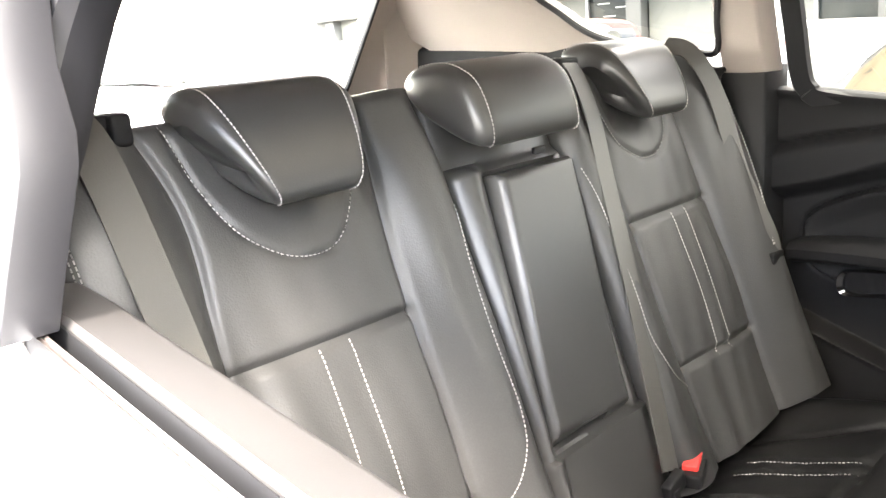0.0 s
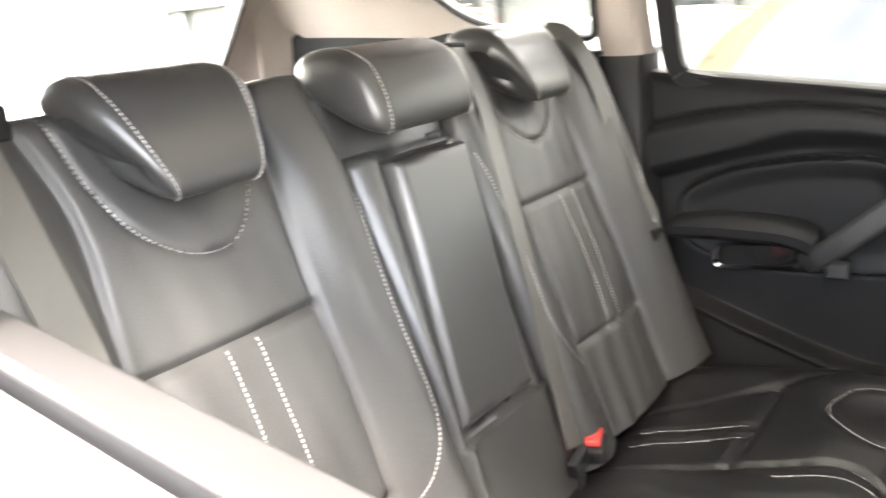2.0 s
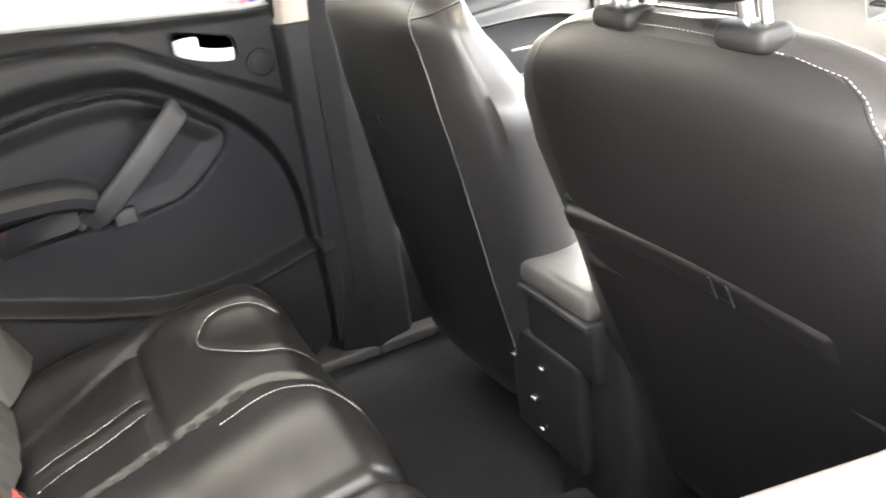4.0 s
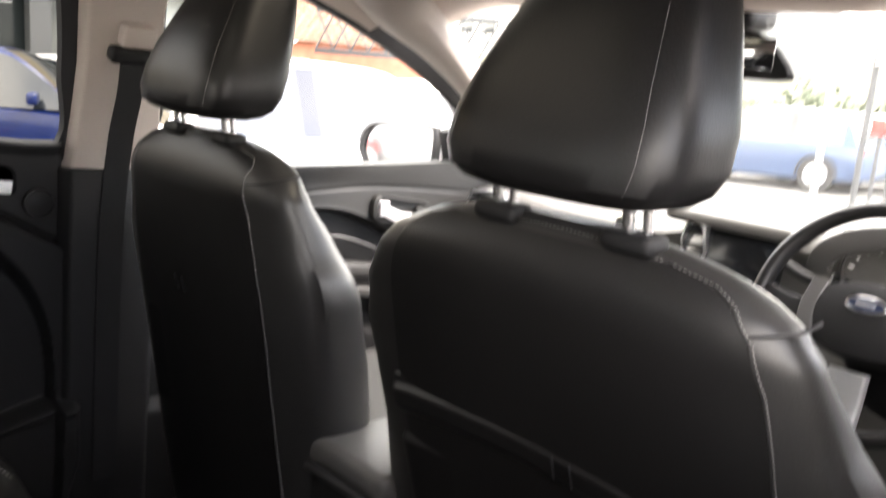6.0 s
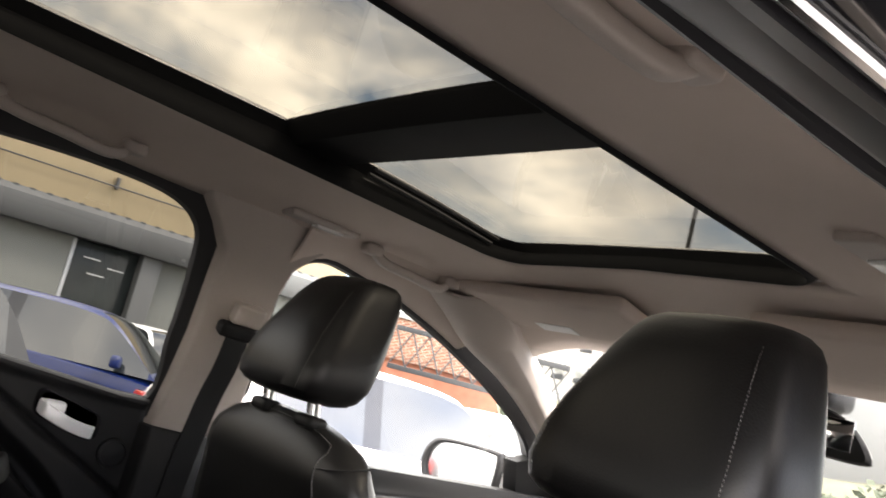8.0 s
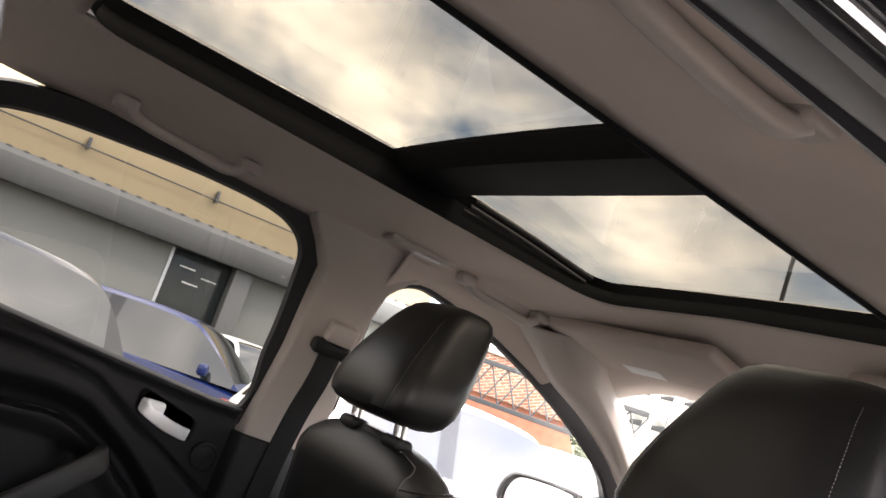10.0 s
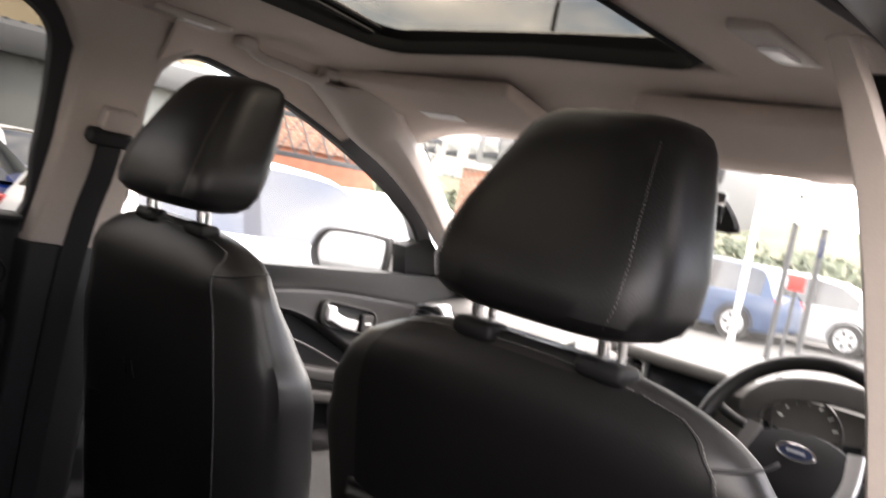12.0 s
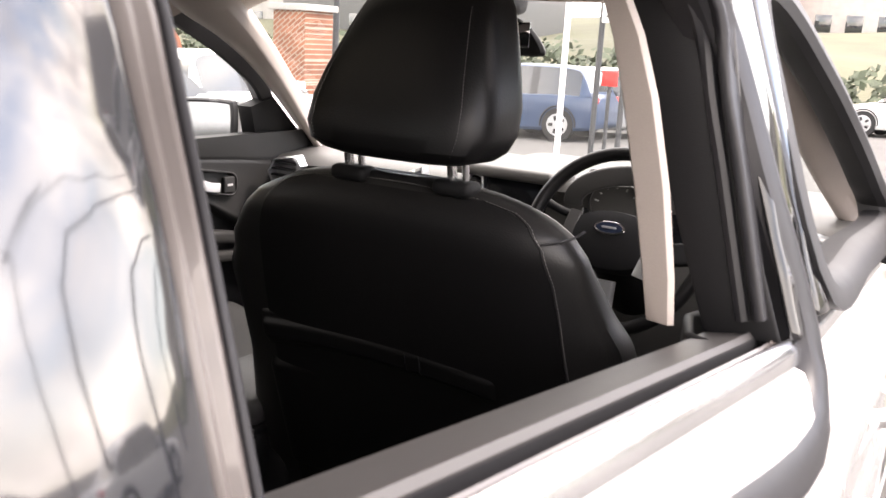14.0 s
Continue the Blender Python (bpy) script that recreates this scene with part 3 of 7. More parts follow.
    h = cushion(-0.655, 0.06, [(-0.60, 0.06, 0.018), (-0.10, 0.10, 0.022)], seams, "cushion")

    def lift(line):
        X, Y = np.array([[p[0] for p in line]]), np.array([[p[1] for p in line]])
        H = h(X, Y)
        return [Vector((p[0], p[1], float(cz(p[1])) + H[0, i] + 0.0008)) + CUSHION_AT for i, p in enumerate(line)]
    dense = [[(a[0] + (b[0] - a[0]) * k / 12, a[1] + (b[1] - a[1]) * k / 12) for k in range(13)] for a, b in mids]
    for q in dense + [near_seam, loop, [(p[0] + 0.05, p[1] + 0.0) for p in near_seam[len(near_seam) // 2:]]]:
        v, f = dashes([(lift(q), (0, 0, 1))])
        mesh("stitching", v, f, THREAD, t, "grey contrast stitching", smooth=False)
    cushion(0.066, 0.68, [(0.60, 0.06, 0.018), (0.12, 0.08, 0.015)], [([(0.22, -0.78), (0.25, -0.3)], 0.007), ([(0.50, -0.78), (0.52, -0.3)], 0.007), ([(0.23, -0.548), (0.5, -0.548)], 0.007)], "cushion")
    return t


build_rear_bench()


def build_rear_headrest(cx, hw, dz=0.0, label="", small=False):
    """A low headrest that laps over the backrest's front."""
    t = thing("rear_headrest", (cx, -1.03, 1.24 + dz), label, "headrest", "rear headrests")
    # side outline in (y, z), from the lower lip round over the top
    if small:
        prof = [(-0.935, 1.163), (-0.926, 1.176), (-0.930, 1.204), (-0.945, 1.240), (-0.966, 1.262), (-1.005, 1.276), (-1.050, 1.274), (-1.080, 1.262), (-1.088, 1.240), (-1.06, 1.210), (-1.015, 1.186), (-0.965, 1.166)]
    else:
        prof = [(-0.950, 1.148), (-0.936, 1.158), (-0.940, 1.182), (-0.962, 1.222), (-0.990, 1.258), (-1.020, 1.276), (-1.060, 1.280), (-1.096, 1.268), (-1.10, 1.240), (-1.07, 1.205), (-1.02, 1.172), (-0.980, 1.153)]
    ring = curve_points([(0, a + BENCH_AT.y, b + dz + BENCH_AT.z) for a, b in prof], 4, closed=True)
    low, high = min(p.z for p in ring), max(p.z for p in ring)
    taper = (lambda z: 1.0) if small else (lambda z: 0.60 + 0.40 * min(1.0, max(0.0, (z - low) / (high - low) * 1.15)) ** 0.8)
    cen = Vector((0, sum(p.y for p in ring) / len(ring), sum(p.z for p in ring) / len(ring)))
    rings = []
    st = hw * 0.80

    def wing(a):
        """How much of the side outline is left, a from the middle (0) to the end (1)."""
        return float(np.interp(a, (0, 0.78, 0.82, 0.88, 0.93, 0.965, 0.985, 1.0), (1.0, 1.0, 0.985, 0.93, 0.85, 0.75, 0.63, 0.42)))
    for i in range(45):
        u = -1 + 2 * i / 44
        x = hw * math.sin(u * math.pi / 2)
        a = abs(x) / hw
        k = wing(a)
        k *= 1 - 0.012 * math.exp(-((abs(x) - st) / 0.004) ** 2)
        rings.append([Vector((cx + x * taper(p.z), *(cen + (p - cen) * k).yz)) for p in ring])
    part("pad", loft(rings), LEATHER_SMOOTH, t)
    for s in (-1, 1):
        lines = []
        k = wing(0.80)
        pts = [Vector((cx + s * st * taper(p.z), *(cen + (p - cen) * k).yz)) for p in ring[:36]]
        for a, b in zip(pts, pts[1:]):
            m = (a + b) / 2 - Vector((cx + s * st, cen.y, cen.z))
            lines.append(((a, b), m))
        v, f = dashes_run(lines)
        mesh("stitching", v, f, THREAD, t, "grey contrast stitching", smooth=False)
    for s in (-1, 1):
        part("post", cylinder((cx + s * 0.04, -1.01, 1.22 + dz), (cx + s * 0.04, -1.035, 1.295 + dz), 0.006, 10), STEEL, t)
    return t


def dashes_run(lines, pitch=0.0058):
    """Stitches along short pieces, each with a normal of its own."""
    verts, faces, left = [], [], 0.0
    for (a, b), nrm in lines:
        L = (b - a).length
        if L < 1e-6:
            continue
        d = (b - a) / L
        while left < L:
            c = a + d * left
            v, f = dashes([((c - d * 0.00001, c + d * 0.00001), nrm)], pitch=1.0, lift=0.001)
            faces += [tuple(q + len(verts) for q in w) for w in f]
            verts += v
            left += pitch
        left -= L
    return verts, faces


build_rear_headrest(0.393, 0.112, label="black leather rear headrest lapping over the outer backrest")
build_rear_headrest(0.0, 0.124, 0.0, "smaller black leather headrest over the centre armrest", small=True)
build_rear_headrest(-0.393, 0.112, 0.0, "black leather rear headrest lapping over the outer backrest")


# ---------------------------------------------------------------- front seats
def build_front_seat(name, label, cx, hx, dy, wide, lean, inset):
    """A front seat: cx middle of the backrest, hx of the headrest, dy its shift ahead, wide: spread of the inboard side, lean: of the backrest, inset: of its stitched edge."""
    t = thing(name, (cx, 0.15 + dy, 0.33), label, "seat", "front seats")

    def rear_y(z):
        return dy - 0.15 + (1.20 - z) * lean + (0.9 * max(0, z - 1.13) ** 2 * 6)
    zs = np.concatenate([np.linspace(0.50, 0.98, 18), np.linspace(0.995, 1.16, 18), np.linspace(1.168, 1.222, 12)])
    rings = []
    n = 72

    def half(z):
        return float(np.interp(z, [0.5, 0.7, 0.9, 1.0, 1.04, 1.075, 1.11, 1.15, 1.175, 1.19, 1.205, 1.215, 1.222], [0.250, 0.270, 0.284, 0.288, 0.283, 0.267, 0.257, 0.246, 0.228, 0.202, 0.168, 0.126, 0.06]))

    def inner(z):
        return 1 + (wide - 1) * float(np.interp(z, [0.6, 0.7, 0.8, 0.9, 1.0, 1.1, 1.15, 1.20], [2.6, 2.2, 1.55, 1.0, 0.8, 1.0, 0.45, 0.0]))

    def ring_at(z, shrink=1.0, grow=0.0):
        w = half(z) * shrink
        th = float(np.interp(z, [0.5, 0.9, 1.1, 1.19, 1.222], [0.17, 0.15, 0.115, 0.08, 0.03]))
        out = []
        for i in range(n):
            a = 2 * math.pi * i / n
            c, s = math.cos(a), math.sin(a)
            px = math.copysign(abs(c) ** 0.5, c) * w * (1 if c * cx > 0 else inner(z))
            e = min(1.0, abs(px) / w / (1 if c * cx > 0 else inner(z)))
            py = (math.copysign(abs(s) ** 0.62, s) + 1) / 2 * th
            if s > 0:
                py += 0.03 * step(e, 0.45, 0.85) * (1 - step(z, 1.0, 1.18)) * s ** 0.5
                py -= 0.03 * (1 - step(e, 0.3, 0.7)) * (1 - step(z, 1.05, 1.2))
            else:
                py += 0.010 * e ** 4
            # waist below the shoulders
            k = 1 + 0.03 * math.exp(-((z - 1.02) / 0.06) ** 2) * (1 if s > -0.2 else 0)
            out.append(Vector((cx + px * k, rear_y(z) + py - grow, z)))
        return out
    for z in zs:
        rings.append(ring_at(float(z)))
    part("backrest", loft(rings), LEATHER_HALF_SHADED, t)

    # back panel of vinyl between the stitched edges, cabin shade in its colour
    def edge_w(z):
        return float(np.interp(z, [0.6, 0.93, 0.99, 1.07, 1.12, 1.16, 1.185, 1.197, 1.206], [0.25, 0.246, 0.243, 0.234, 0.227, 0.214, 0.188, 0.165, 0.125])) - inset * float(step(1.205 - z, 0, 0.05))

    def panel_at(x, z):
        e = min(0.985, abs(x) / half(z) / (1 if x * cx > 0 else inner(z)))
        th = float(np.interp(z, [0.5, 0.9, 1.1, 1.19, 1.222], [0.17, 0.15, 0.115, 0.08, 0.03]))
        return Vector((cx + x, rear_y(z) + (1 - math.sqrt(max(0, 1 - e ** 4)) ** 0.62) / 2 * th + 0.010 * e ** 4 - 0.0016, z))
    pv, pf = [], []
    rows = [float(z) for z in np.concatenate([np.linspace(0.53, 1.10, 24), np.linspace(1.11, 1.206, 16)])]
    for z in rows:
        pv += [panel_at(edge_w(z) * u, z) for u in np.linspace(-1, 1, 31)]
    pf = [(j * 31 + i, j * 31 + i + 1, (j + 1) * 31 + i + 1, (j + 1) * 31 + i) for j in range(len(rows) - 1) for i in range(30)]
    mesh("back_panel", pv, pf, UPHOLSTERY_SHADED, t, "black vinyl back panel, darkened for shade")

    # stitched edge of the back panel, with a shallow welt
    for s in (-1, 1):
        edge = []
        for z in list(np.linspace(0.62, 1.10, 30)) + list(np.linspace(1.11, 1.206, 22)):
            w = float(np.interp(z, [0.6, 0.93, 0.99, 1.07, 1.12, 1.16, 1.185, 1.197, 1.206], [0.25, 0.246, 0.243, 0.234, 0.227, 0.214, 0.188, 0.165, 0.125])) - inset * step(1.205 - z, 0, 0.05)
            e = w / half(float(z))
            c = e ** 2
            th = float(np.interp(z, [0.5, 0.9, 1.1, 1.19, 1.222], [0.17, 0.15, 0.115, 0.08, 0.03]))
            py = (1 - math.sqrt(max(0, 1 - c * c)) ** 0.62) / 2 * th + 0.010 * e ** 4
            edge.append(Vector((cx + s * w, rear_y(float(z)) + py, float(z))))
        part("piping", sweep(edge, circle(0.0014, 6), (0, -1, 0.3)), UPHOLSTERY_SHADED, t)
        v, f = dashes([([p + Vector((s * 0.005, -0.001, 0)) for p in edge], (0, -1, 0.3))], 0.0048, 0.0030, 0.0004, 0.0010)
        mesh("stitching", v, f, THREAD_DARK, t, "grey contrast stitching", smooth=False)
    top = [Vector((cx + 0.12 * k / 10, rear_y(1.207) + 0.004, 1.207 + 0.006 * (1 - (k / 10) ** 2))) for k in range(-10, 11)]
    v, f = dashes([(top, (0, -1, 0.6))], 0.0048, 0.0030, 0.0005, 0.002)
    mesh("stitching", v, f, THREAD_DARK, t, "grey contrast stitching", smooth=False)

    # cross seam over each shoulder
    for s in (1,):
        z = 1.158
        e = (0.214 - inset) / half(z)
        w, th = half(z), float(np.interp(z, [0.5, 0.9, 1.1, 1.19, 1.222], [0.17, 0.15, 0.115, 0.08, 0.03]))
        seam = []
        for a in np.linspace(-math.acos(e ** 2), -0.02, 12):
            c, q = math.cos(a), math.sin(a)
            px = c ** 0.5 * w * (1 if s * cx > 0 else inner(z)) * 1.002
            seam.append(Vector((cx + s * px, rear_y(z) + (math.copysign(abs(q) ** 0.62, q) + 1) / 2 * th + (0.010 * (px / w) ** 4 if q < 0 else 0.0), z + 0.06 * (a + 1.2) * 0.35)))
        part("cross_seam", sweep(seam, circle(0.0017, 6), (0, 0, 1)), RUBBER, t)

    # rigid map pocket on the back
    side = 1 if cx > 0 else -1
    reach = 0.265 if cx > 0 else 0.150

    def pocket_h(X, Z):
        X = X * side
        arc = -0.35 * (X + 0.05) ** 2
        rim, lower = 0.990 + arc, 0.952 + arc
        ends = step(0.15 - X, 0.0, 0.02) * step(X + reach - 0.005, 0.0, 0.02)
        b = 0.004 + (0.009 if side > 0 else 0.003) * step(rim - Z, -0.004, 0.010) * step(Z - lower, -0.004, 0.010) * ends
        b = b - 0.006 * step(lower - Z, 0.0, 0.008) * step(Z - lower + 0.038, 0.0, 0.01) * ends
        b = b + 0.004 * step(lower - 0.036 - Z, 0.0, 0.008) - 0.006 * step(0.722 - Z, 0.0, 0.012)
        return b - rounding(np.minimum(np.minimum(X + reach, 0.205 - X), Z - 0.58), 0.03) - 0.009 * step(Z - rim, 0.006, 0.02)
    field(np.linspace(-0.265, 0.205, 60) if side > 0 else np.linspace(-0.205, reach, 60), np.linspace(0.58, 1.03, 170), pocket_h, (lambda x, z, b: Vector((cx + x, rear_y(z) - b + 0.008, z))), 0.02, UPHOLSTERY_SHADED, "map_pocket", t, "moulded map pocket", flip=True)
    for dx in (0.012, 0.034):
        part("pocket_mark", rbox((cx + dx * side, rear_y(0.972) - 0.0085, 0.972), (0.0010, 0.0015, 0.014), 0.0005, Matrix.Rotation(0.35, 3, "X")), PLASTIC, t)
    # cushion, frame rails
    part("cushion", rbox((cx, 0.33 + dy, 0.60), (0.25, 0.27, 0.085), 0.06, warp=lambda x, y, z: (x, y, z + 0.05 * (abs(x) / 0.25) ** 3 + 0.08 * (y + 0.2) * 0.3)), LEATHER, t)
    part("seat_base", rbox((cx, 0.30 + dy, 0.46), (0.21, 0.22, 0.06), 0.02), PLASTIC, t)
    for s in (-1, 1):
        part("rail", rbox((cx + s * 0.19, 0.34 + dy, 0.36), (0.022, 0.24, 0.025), 0.006), RUBBER, t)

    # headrest with its posts
    prof = [(1.244, 0.085, -0.112, 0.035), (1.250, 0.108, -0.112, 0.050), (1.260, 0.122, -0.111, 0.060), (1.280, 0.130, -0.106, 0.066), (1.312, 0.128, -0.097, 0.067), (1.345, 0.119, -0.086, 0.065), (1.380, 0.108, -0.073, 0.060), (1.410, 0.098, -0.062, 0.055), (1.430, 0.091, -0.054, 0.049), (1.443, 0.083, -0.049, 0.042), (1.451, 0.072, -0.046, 0.032), (1.455, 0.052, -0.045, 0.018)]
    rings = []
    for z, w, y, d in prof:
        ring = []
        for i in range(72):
            a = 2 * math.pi * i / 72
            c, s = math.cos(a), math.sin(a)
            px, py = math.copysign(abs(c) ** 0.42, c) * w, math.copysign(abs(s) ** 0.5, s) * d
            if s < 0:
                py -= 0.009 * (1 - (px / w) ** 2)
            ring.append(Vector((hx + 0.008 + px, y + py + dy, z)))
        rings.append(ring)
    hd = part("headrest", loft(rings), UPHOLSTERY_SHADED, t, "smooth black leather headrest")
    zz = [q[0] for q in prof]
    for s in (-1, 1):
        edge = []
        for z in np.linspace(1.258, 1.425, 34):
            w, y, d = (float(np.interp(z, zz, [q[k] for q in prof])) for k in (1, 2, 3))
            px = 0.79 * w
            q = px / w
            c = q ** (1 / 0.42)
            py = -(math.sqrt(1 - c * c) ** 0.5) * d - 0.009 * (1 - q ** 2)
            edge.append(Vector((hx + 0.008 + s * px, y + py + dy, z)))
        for off in (0.0,):
            v, f = dashes([([p + Vector((s * off, 0.16 * off, 0)) for p in edge], (s * 0.3, -1, 0.1))], 0.0042, 0.0027, 0.00034, 0.0005)
            mesh("stitching", v, f, THREAD_DARK, hd, "grey contrast stitching", smooth=False)
    for px in (hx - 0.076, hx + 0.076):
        part("post", cylinder((px, dy - 0.108, 1.20), (px, dy - 0.120, 1.262), 0.0062, 14), STEEL, t, "bright steel post")
        part("post", cylinder((px + 0.017, dy - 0.106, 1.20), (px + 0.017, dy - 0.117, 1.262), 0.0045, 12), STEEL, t, "bright steel post")
        part("post_sleeve", rbox((px + 0.006, dy - 0.112, 1.216), (0.027, 0.018, 0.010), 0.009), PLASTIC, t, "black plastic sleeve")
    return t


build_front_seat("driver_seat", "black leather driver's seat with a moulded back pocket and grey stitching", 0.360, 0.3655, 0.0, 1.19, 0.33, 0.010)
build_front_seat("passenger_seat", "black leather front passenger seat beside the far door", -0.385, -0.377, 0.037, 1.0, 0.16, 0.045)


# ---------------------------------------------------------------- belts
def belt(pts, w=0.0235, th=0.0012, up=(0, 1, 0.4), name="webbing", parent=None, smooth=10):
    path = curve_points(pts, smooth)
    return part(name, sweep(path, [(-w, -th), (-w * 0.5, -th * 1.2), (w * 0.5, -th * 1.2), (w, -th), (w, th), (w * 0.5, th * 1.2), (-w * 0.5, th * 1.2), (-w, th)], up), WEB, parent)


def build_rear_belts():
    a = thing("rear_seat_belt", (0.63, -1.06, 1.24), "grey rear seat belt lying over the outer backrest", "seat belt", "rear seat belts")
    belt([on_back(0.628, 0.758, -0.02), on_back(0.626, 0.735, 0.022), on_back(0.622, 0.68, 0.044), on_back(0.615, 0.55, 0.056), on_back(0.605, 0.38, 0.058), on_back(0.595, 0.15, 0.058), on_back(0.59, 0.02, 0.06)], parent=a)
    part("guide", joined(rbox((0.615, -1.05, 1.303), (0.052, 0.022, 0.009), 0.006), rbox((0.573, -1.033, 1.295), (0.012, 0.016, 0.018), 0.006), rbox((0.658, -1.05, 1.314), (0.012, 0.012, 0.006), 0.004), rbox((0.623, -1.053, 1.315), (0.008, 0.010, 0.006), 0.003)), PLASTIC, a, "black plastic belt guide")
    b = thing("centre_seat_belt", (-0.235, -1.03, 1.24), "grey centre seat belt running down to its buckle", "seat belt", "rear seat belts")
    belt([on_back(-0.238, 0.75, -0.03), on_back(-0.236, 0.728, 0.012), on_back(-0.226, 0.64, 0.028), on_back(-0.205, 0.54, 0.030), on_back(-0.170, 0.35, 0.030), on_back(-0.130, 0.16, 0.028), on_back(-0.102, 0.06, 0.032)], 0.0205, parent=b)
    part("buckle", rbox(on_back(-0.092, 0.040, 0.036), (0.024, 0.009, 0.016), 0.005, Matrix.Rotation(0.3, 3, "Y")), PLASTIC, b, "black buckle")
    part("tongue", rbox(on_back(-0.084, 0.018, 0.036), (0.010, 0.003, 0.02), 0.002), PLASTIC, b)
    part("belt_exit", rbox(on_back(-0.238, 0.735, -0.004), (0.026, 0.018, 0.009), 0.006), PLASTIC, b)
    c = thing("rear_seat_belt", (-0.56, -1.03, 1.2), "grey rear seat belt hanging beside the far backrest", "seat belt", "rear seat belts")
    belt([on_back(-0.598, 0.745, -0.01), on_back(-0.604, 0.71, 0.034), on_back(-0.615, 0.62, 0.05), Vector((-0.625, -0.90, 1.06)), Vector((-0.635, -0.845, 0.94)), Vector((-0.638, -0.832, 0.88))], 0.02, parent=c, up=(0.5, 1, 0.4))
    part("tongue", joined(rbox((-0.640, -0.832, 0.892), (0.024, 0.008, 0.012), 0.004), ), PLASTIC, c, "black plastic tongue holder")
    part("blade", rbox((-0.638, -0.828, 0.860), (0.011, 0.002, 0.022), 0.0015), STEEL, c)
    part("guide", joined(rbox((-0.60, -1.048, 1.275), (0.03, 0.018, 0.010), 0.006), rbox((-0.63, -1.043, 1.286), (0.010, 0.010, 0.008), 0.004)), PLASTIC, c, "black plastic belt guide")
    d = thing("belt_buckle", (-0.19, -0.755, 0.575), "black belt buckle with a red release button", "belt buckle")
    part("housing", rbox((-0.163, -0.757, 0.658), (0.034, 0.020, 0.012), 0.005, Matrix.Rotation(0.35, 3, "Z")), PLASTIC, d)
    part("button", rbox((-0.173, -0.762, 0.671), (0.029, 0.013, 0.008), 0.004, Matrix.Rotation(0.35, 3, "Z")), RED, d, "red release button")
    e = thing("child_seat_anchor", (-0.41, -0.80, 0.58), "small white child seat anchor label", "anchor tag")
    part("tab", rbox((-0.385, -0.790, 0.686), (0.010, 0.003, 0.004), 0.001, Matrix.Rotation(0.5, 3, "Y")), WHITE, e)


build_rear_belts()


# ---------------------------------------------------------------- doors
def glass_x(z):
    """Half width of the inner side frames at a height."""
    return 0.79 - 0.3784 * (z - 1.15)


def near_in(y):
    """How far the near side draws in towards the rear."""
    return -0.011 + 0.08 * min(0.0, y + 0.1)


def skin_x(z):
    """Half width of the outer side frames."""
    return 0.845 - 0.30 * (z - 1.11)


REAR_WIN = [(-0.163, 1.140), (-0.163, 1.28), (-0.184, 1.41), (-0.207, 1.478), (-0.272, 1.512), (-0.40, 1.519), (-0.556, 1.511), (-0.70, 1.497), (-0.78, 1.470), (-0.815, 1.41), (-0.818, 1.32), (-0.817, 1.238), (-0.808, 1.216), (-0.785, 1.204), (-0.60, 1.180), (-0.43, 1.158)]
FRONT_WIN = [(0.052, 1.13), (0.047, 1.21), (0.024, 1.33), (0.010, 1.43), (0.027, 1.472), (0.062, 1.492), (0.12, 1.490), (0.28, 1.460), (0.475, 1.402), (0.69, 1.317), (0.848, 1.225), (0.924, 1.075), (0.45, 1.076)]


def outline(pts, grow, n=6):
    """A window outline, moved outward."""
    c = curve_points([(0, a, b) for a, b in pts], n, closed=True)
    m = len(c)
    out = []
    for i, p in enumerate(c):
        d = c[(i + 1) % m] - c[i - 1]
        nrm = Vector((0, -d.z, d.y)).normalized()
        mid = Vector((0, sum(q.y for q in c) / m, sum(q.z for q in c) / m))
        if nrm.dot(p - mid) < 0:
            nrm = -nrm
        out.append(p + nrm * grow)
    return out


def side_ring(pts, rows, sign):
    """A frame round a window: rows of (grow, inset towards the outside)."""
    rings = []
    for grow, dx in rows:
        rings.append([Vector((sign * (glass_x(p.z) + dx) + (0.5 * near_in(p.y) if sign > 0 else 0.0), p.y, p.z)) for p in outline(pts, grow)])
    rings.append(rings[0])
    return loft(rings, caps=False)


def pane(pts, sign, mat, parent, dx=0.008, name="pane"):
    o = [Vector((sign * (glass_x(p.z) + dx), p.y, p.z)) for p in outline(pts, 0.006)]
    c = Vector((sum(p.x for p in o) / len(o), sum(p.y for p in o) / len(o), sum(p.z for p in o) / len(o)))
    v = [c] + o
    ob = mesh(name, v, [(0, 1 + i, 1 + (i + 1) % len(o)) for i in range(len(o))], mat, parent)
    ob.visible_shadow = mat is not GLASS
    return ob


def door_front_edge(z):
    return np.interp(z, [0.33, 0.345, 0.38, 0.426, 0.545, 0.668, 0.891, 1.053, 1.15], [-0.30, -0.25, -0.20, -0.139, -0.114, -0.119, -0.118, -0.131, -0.14])


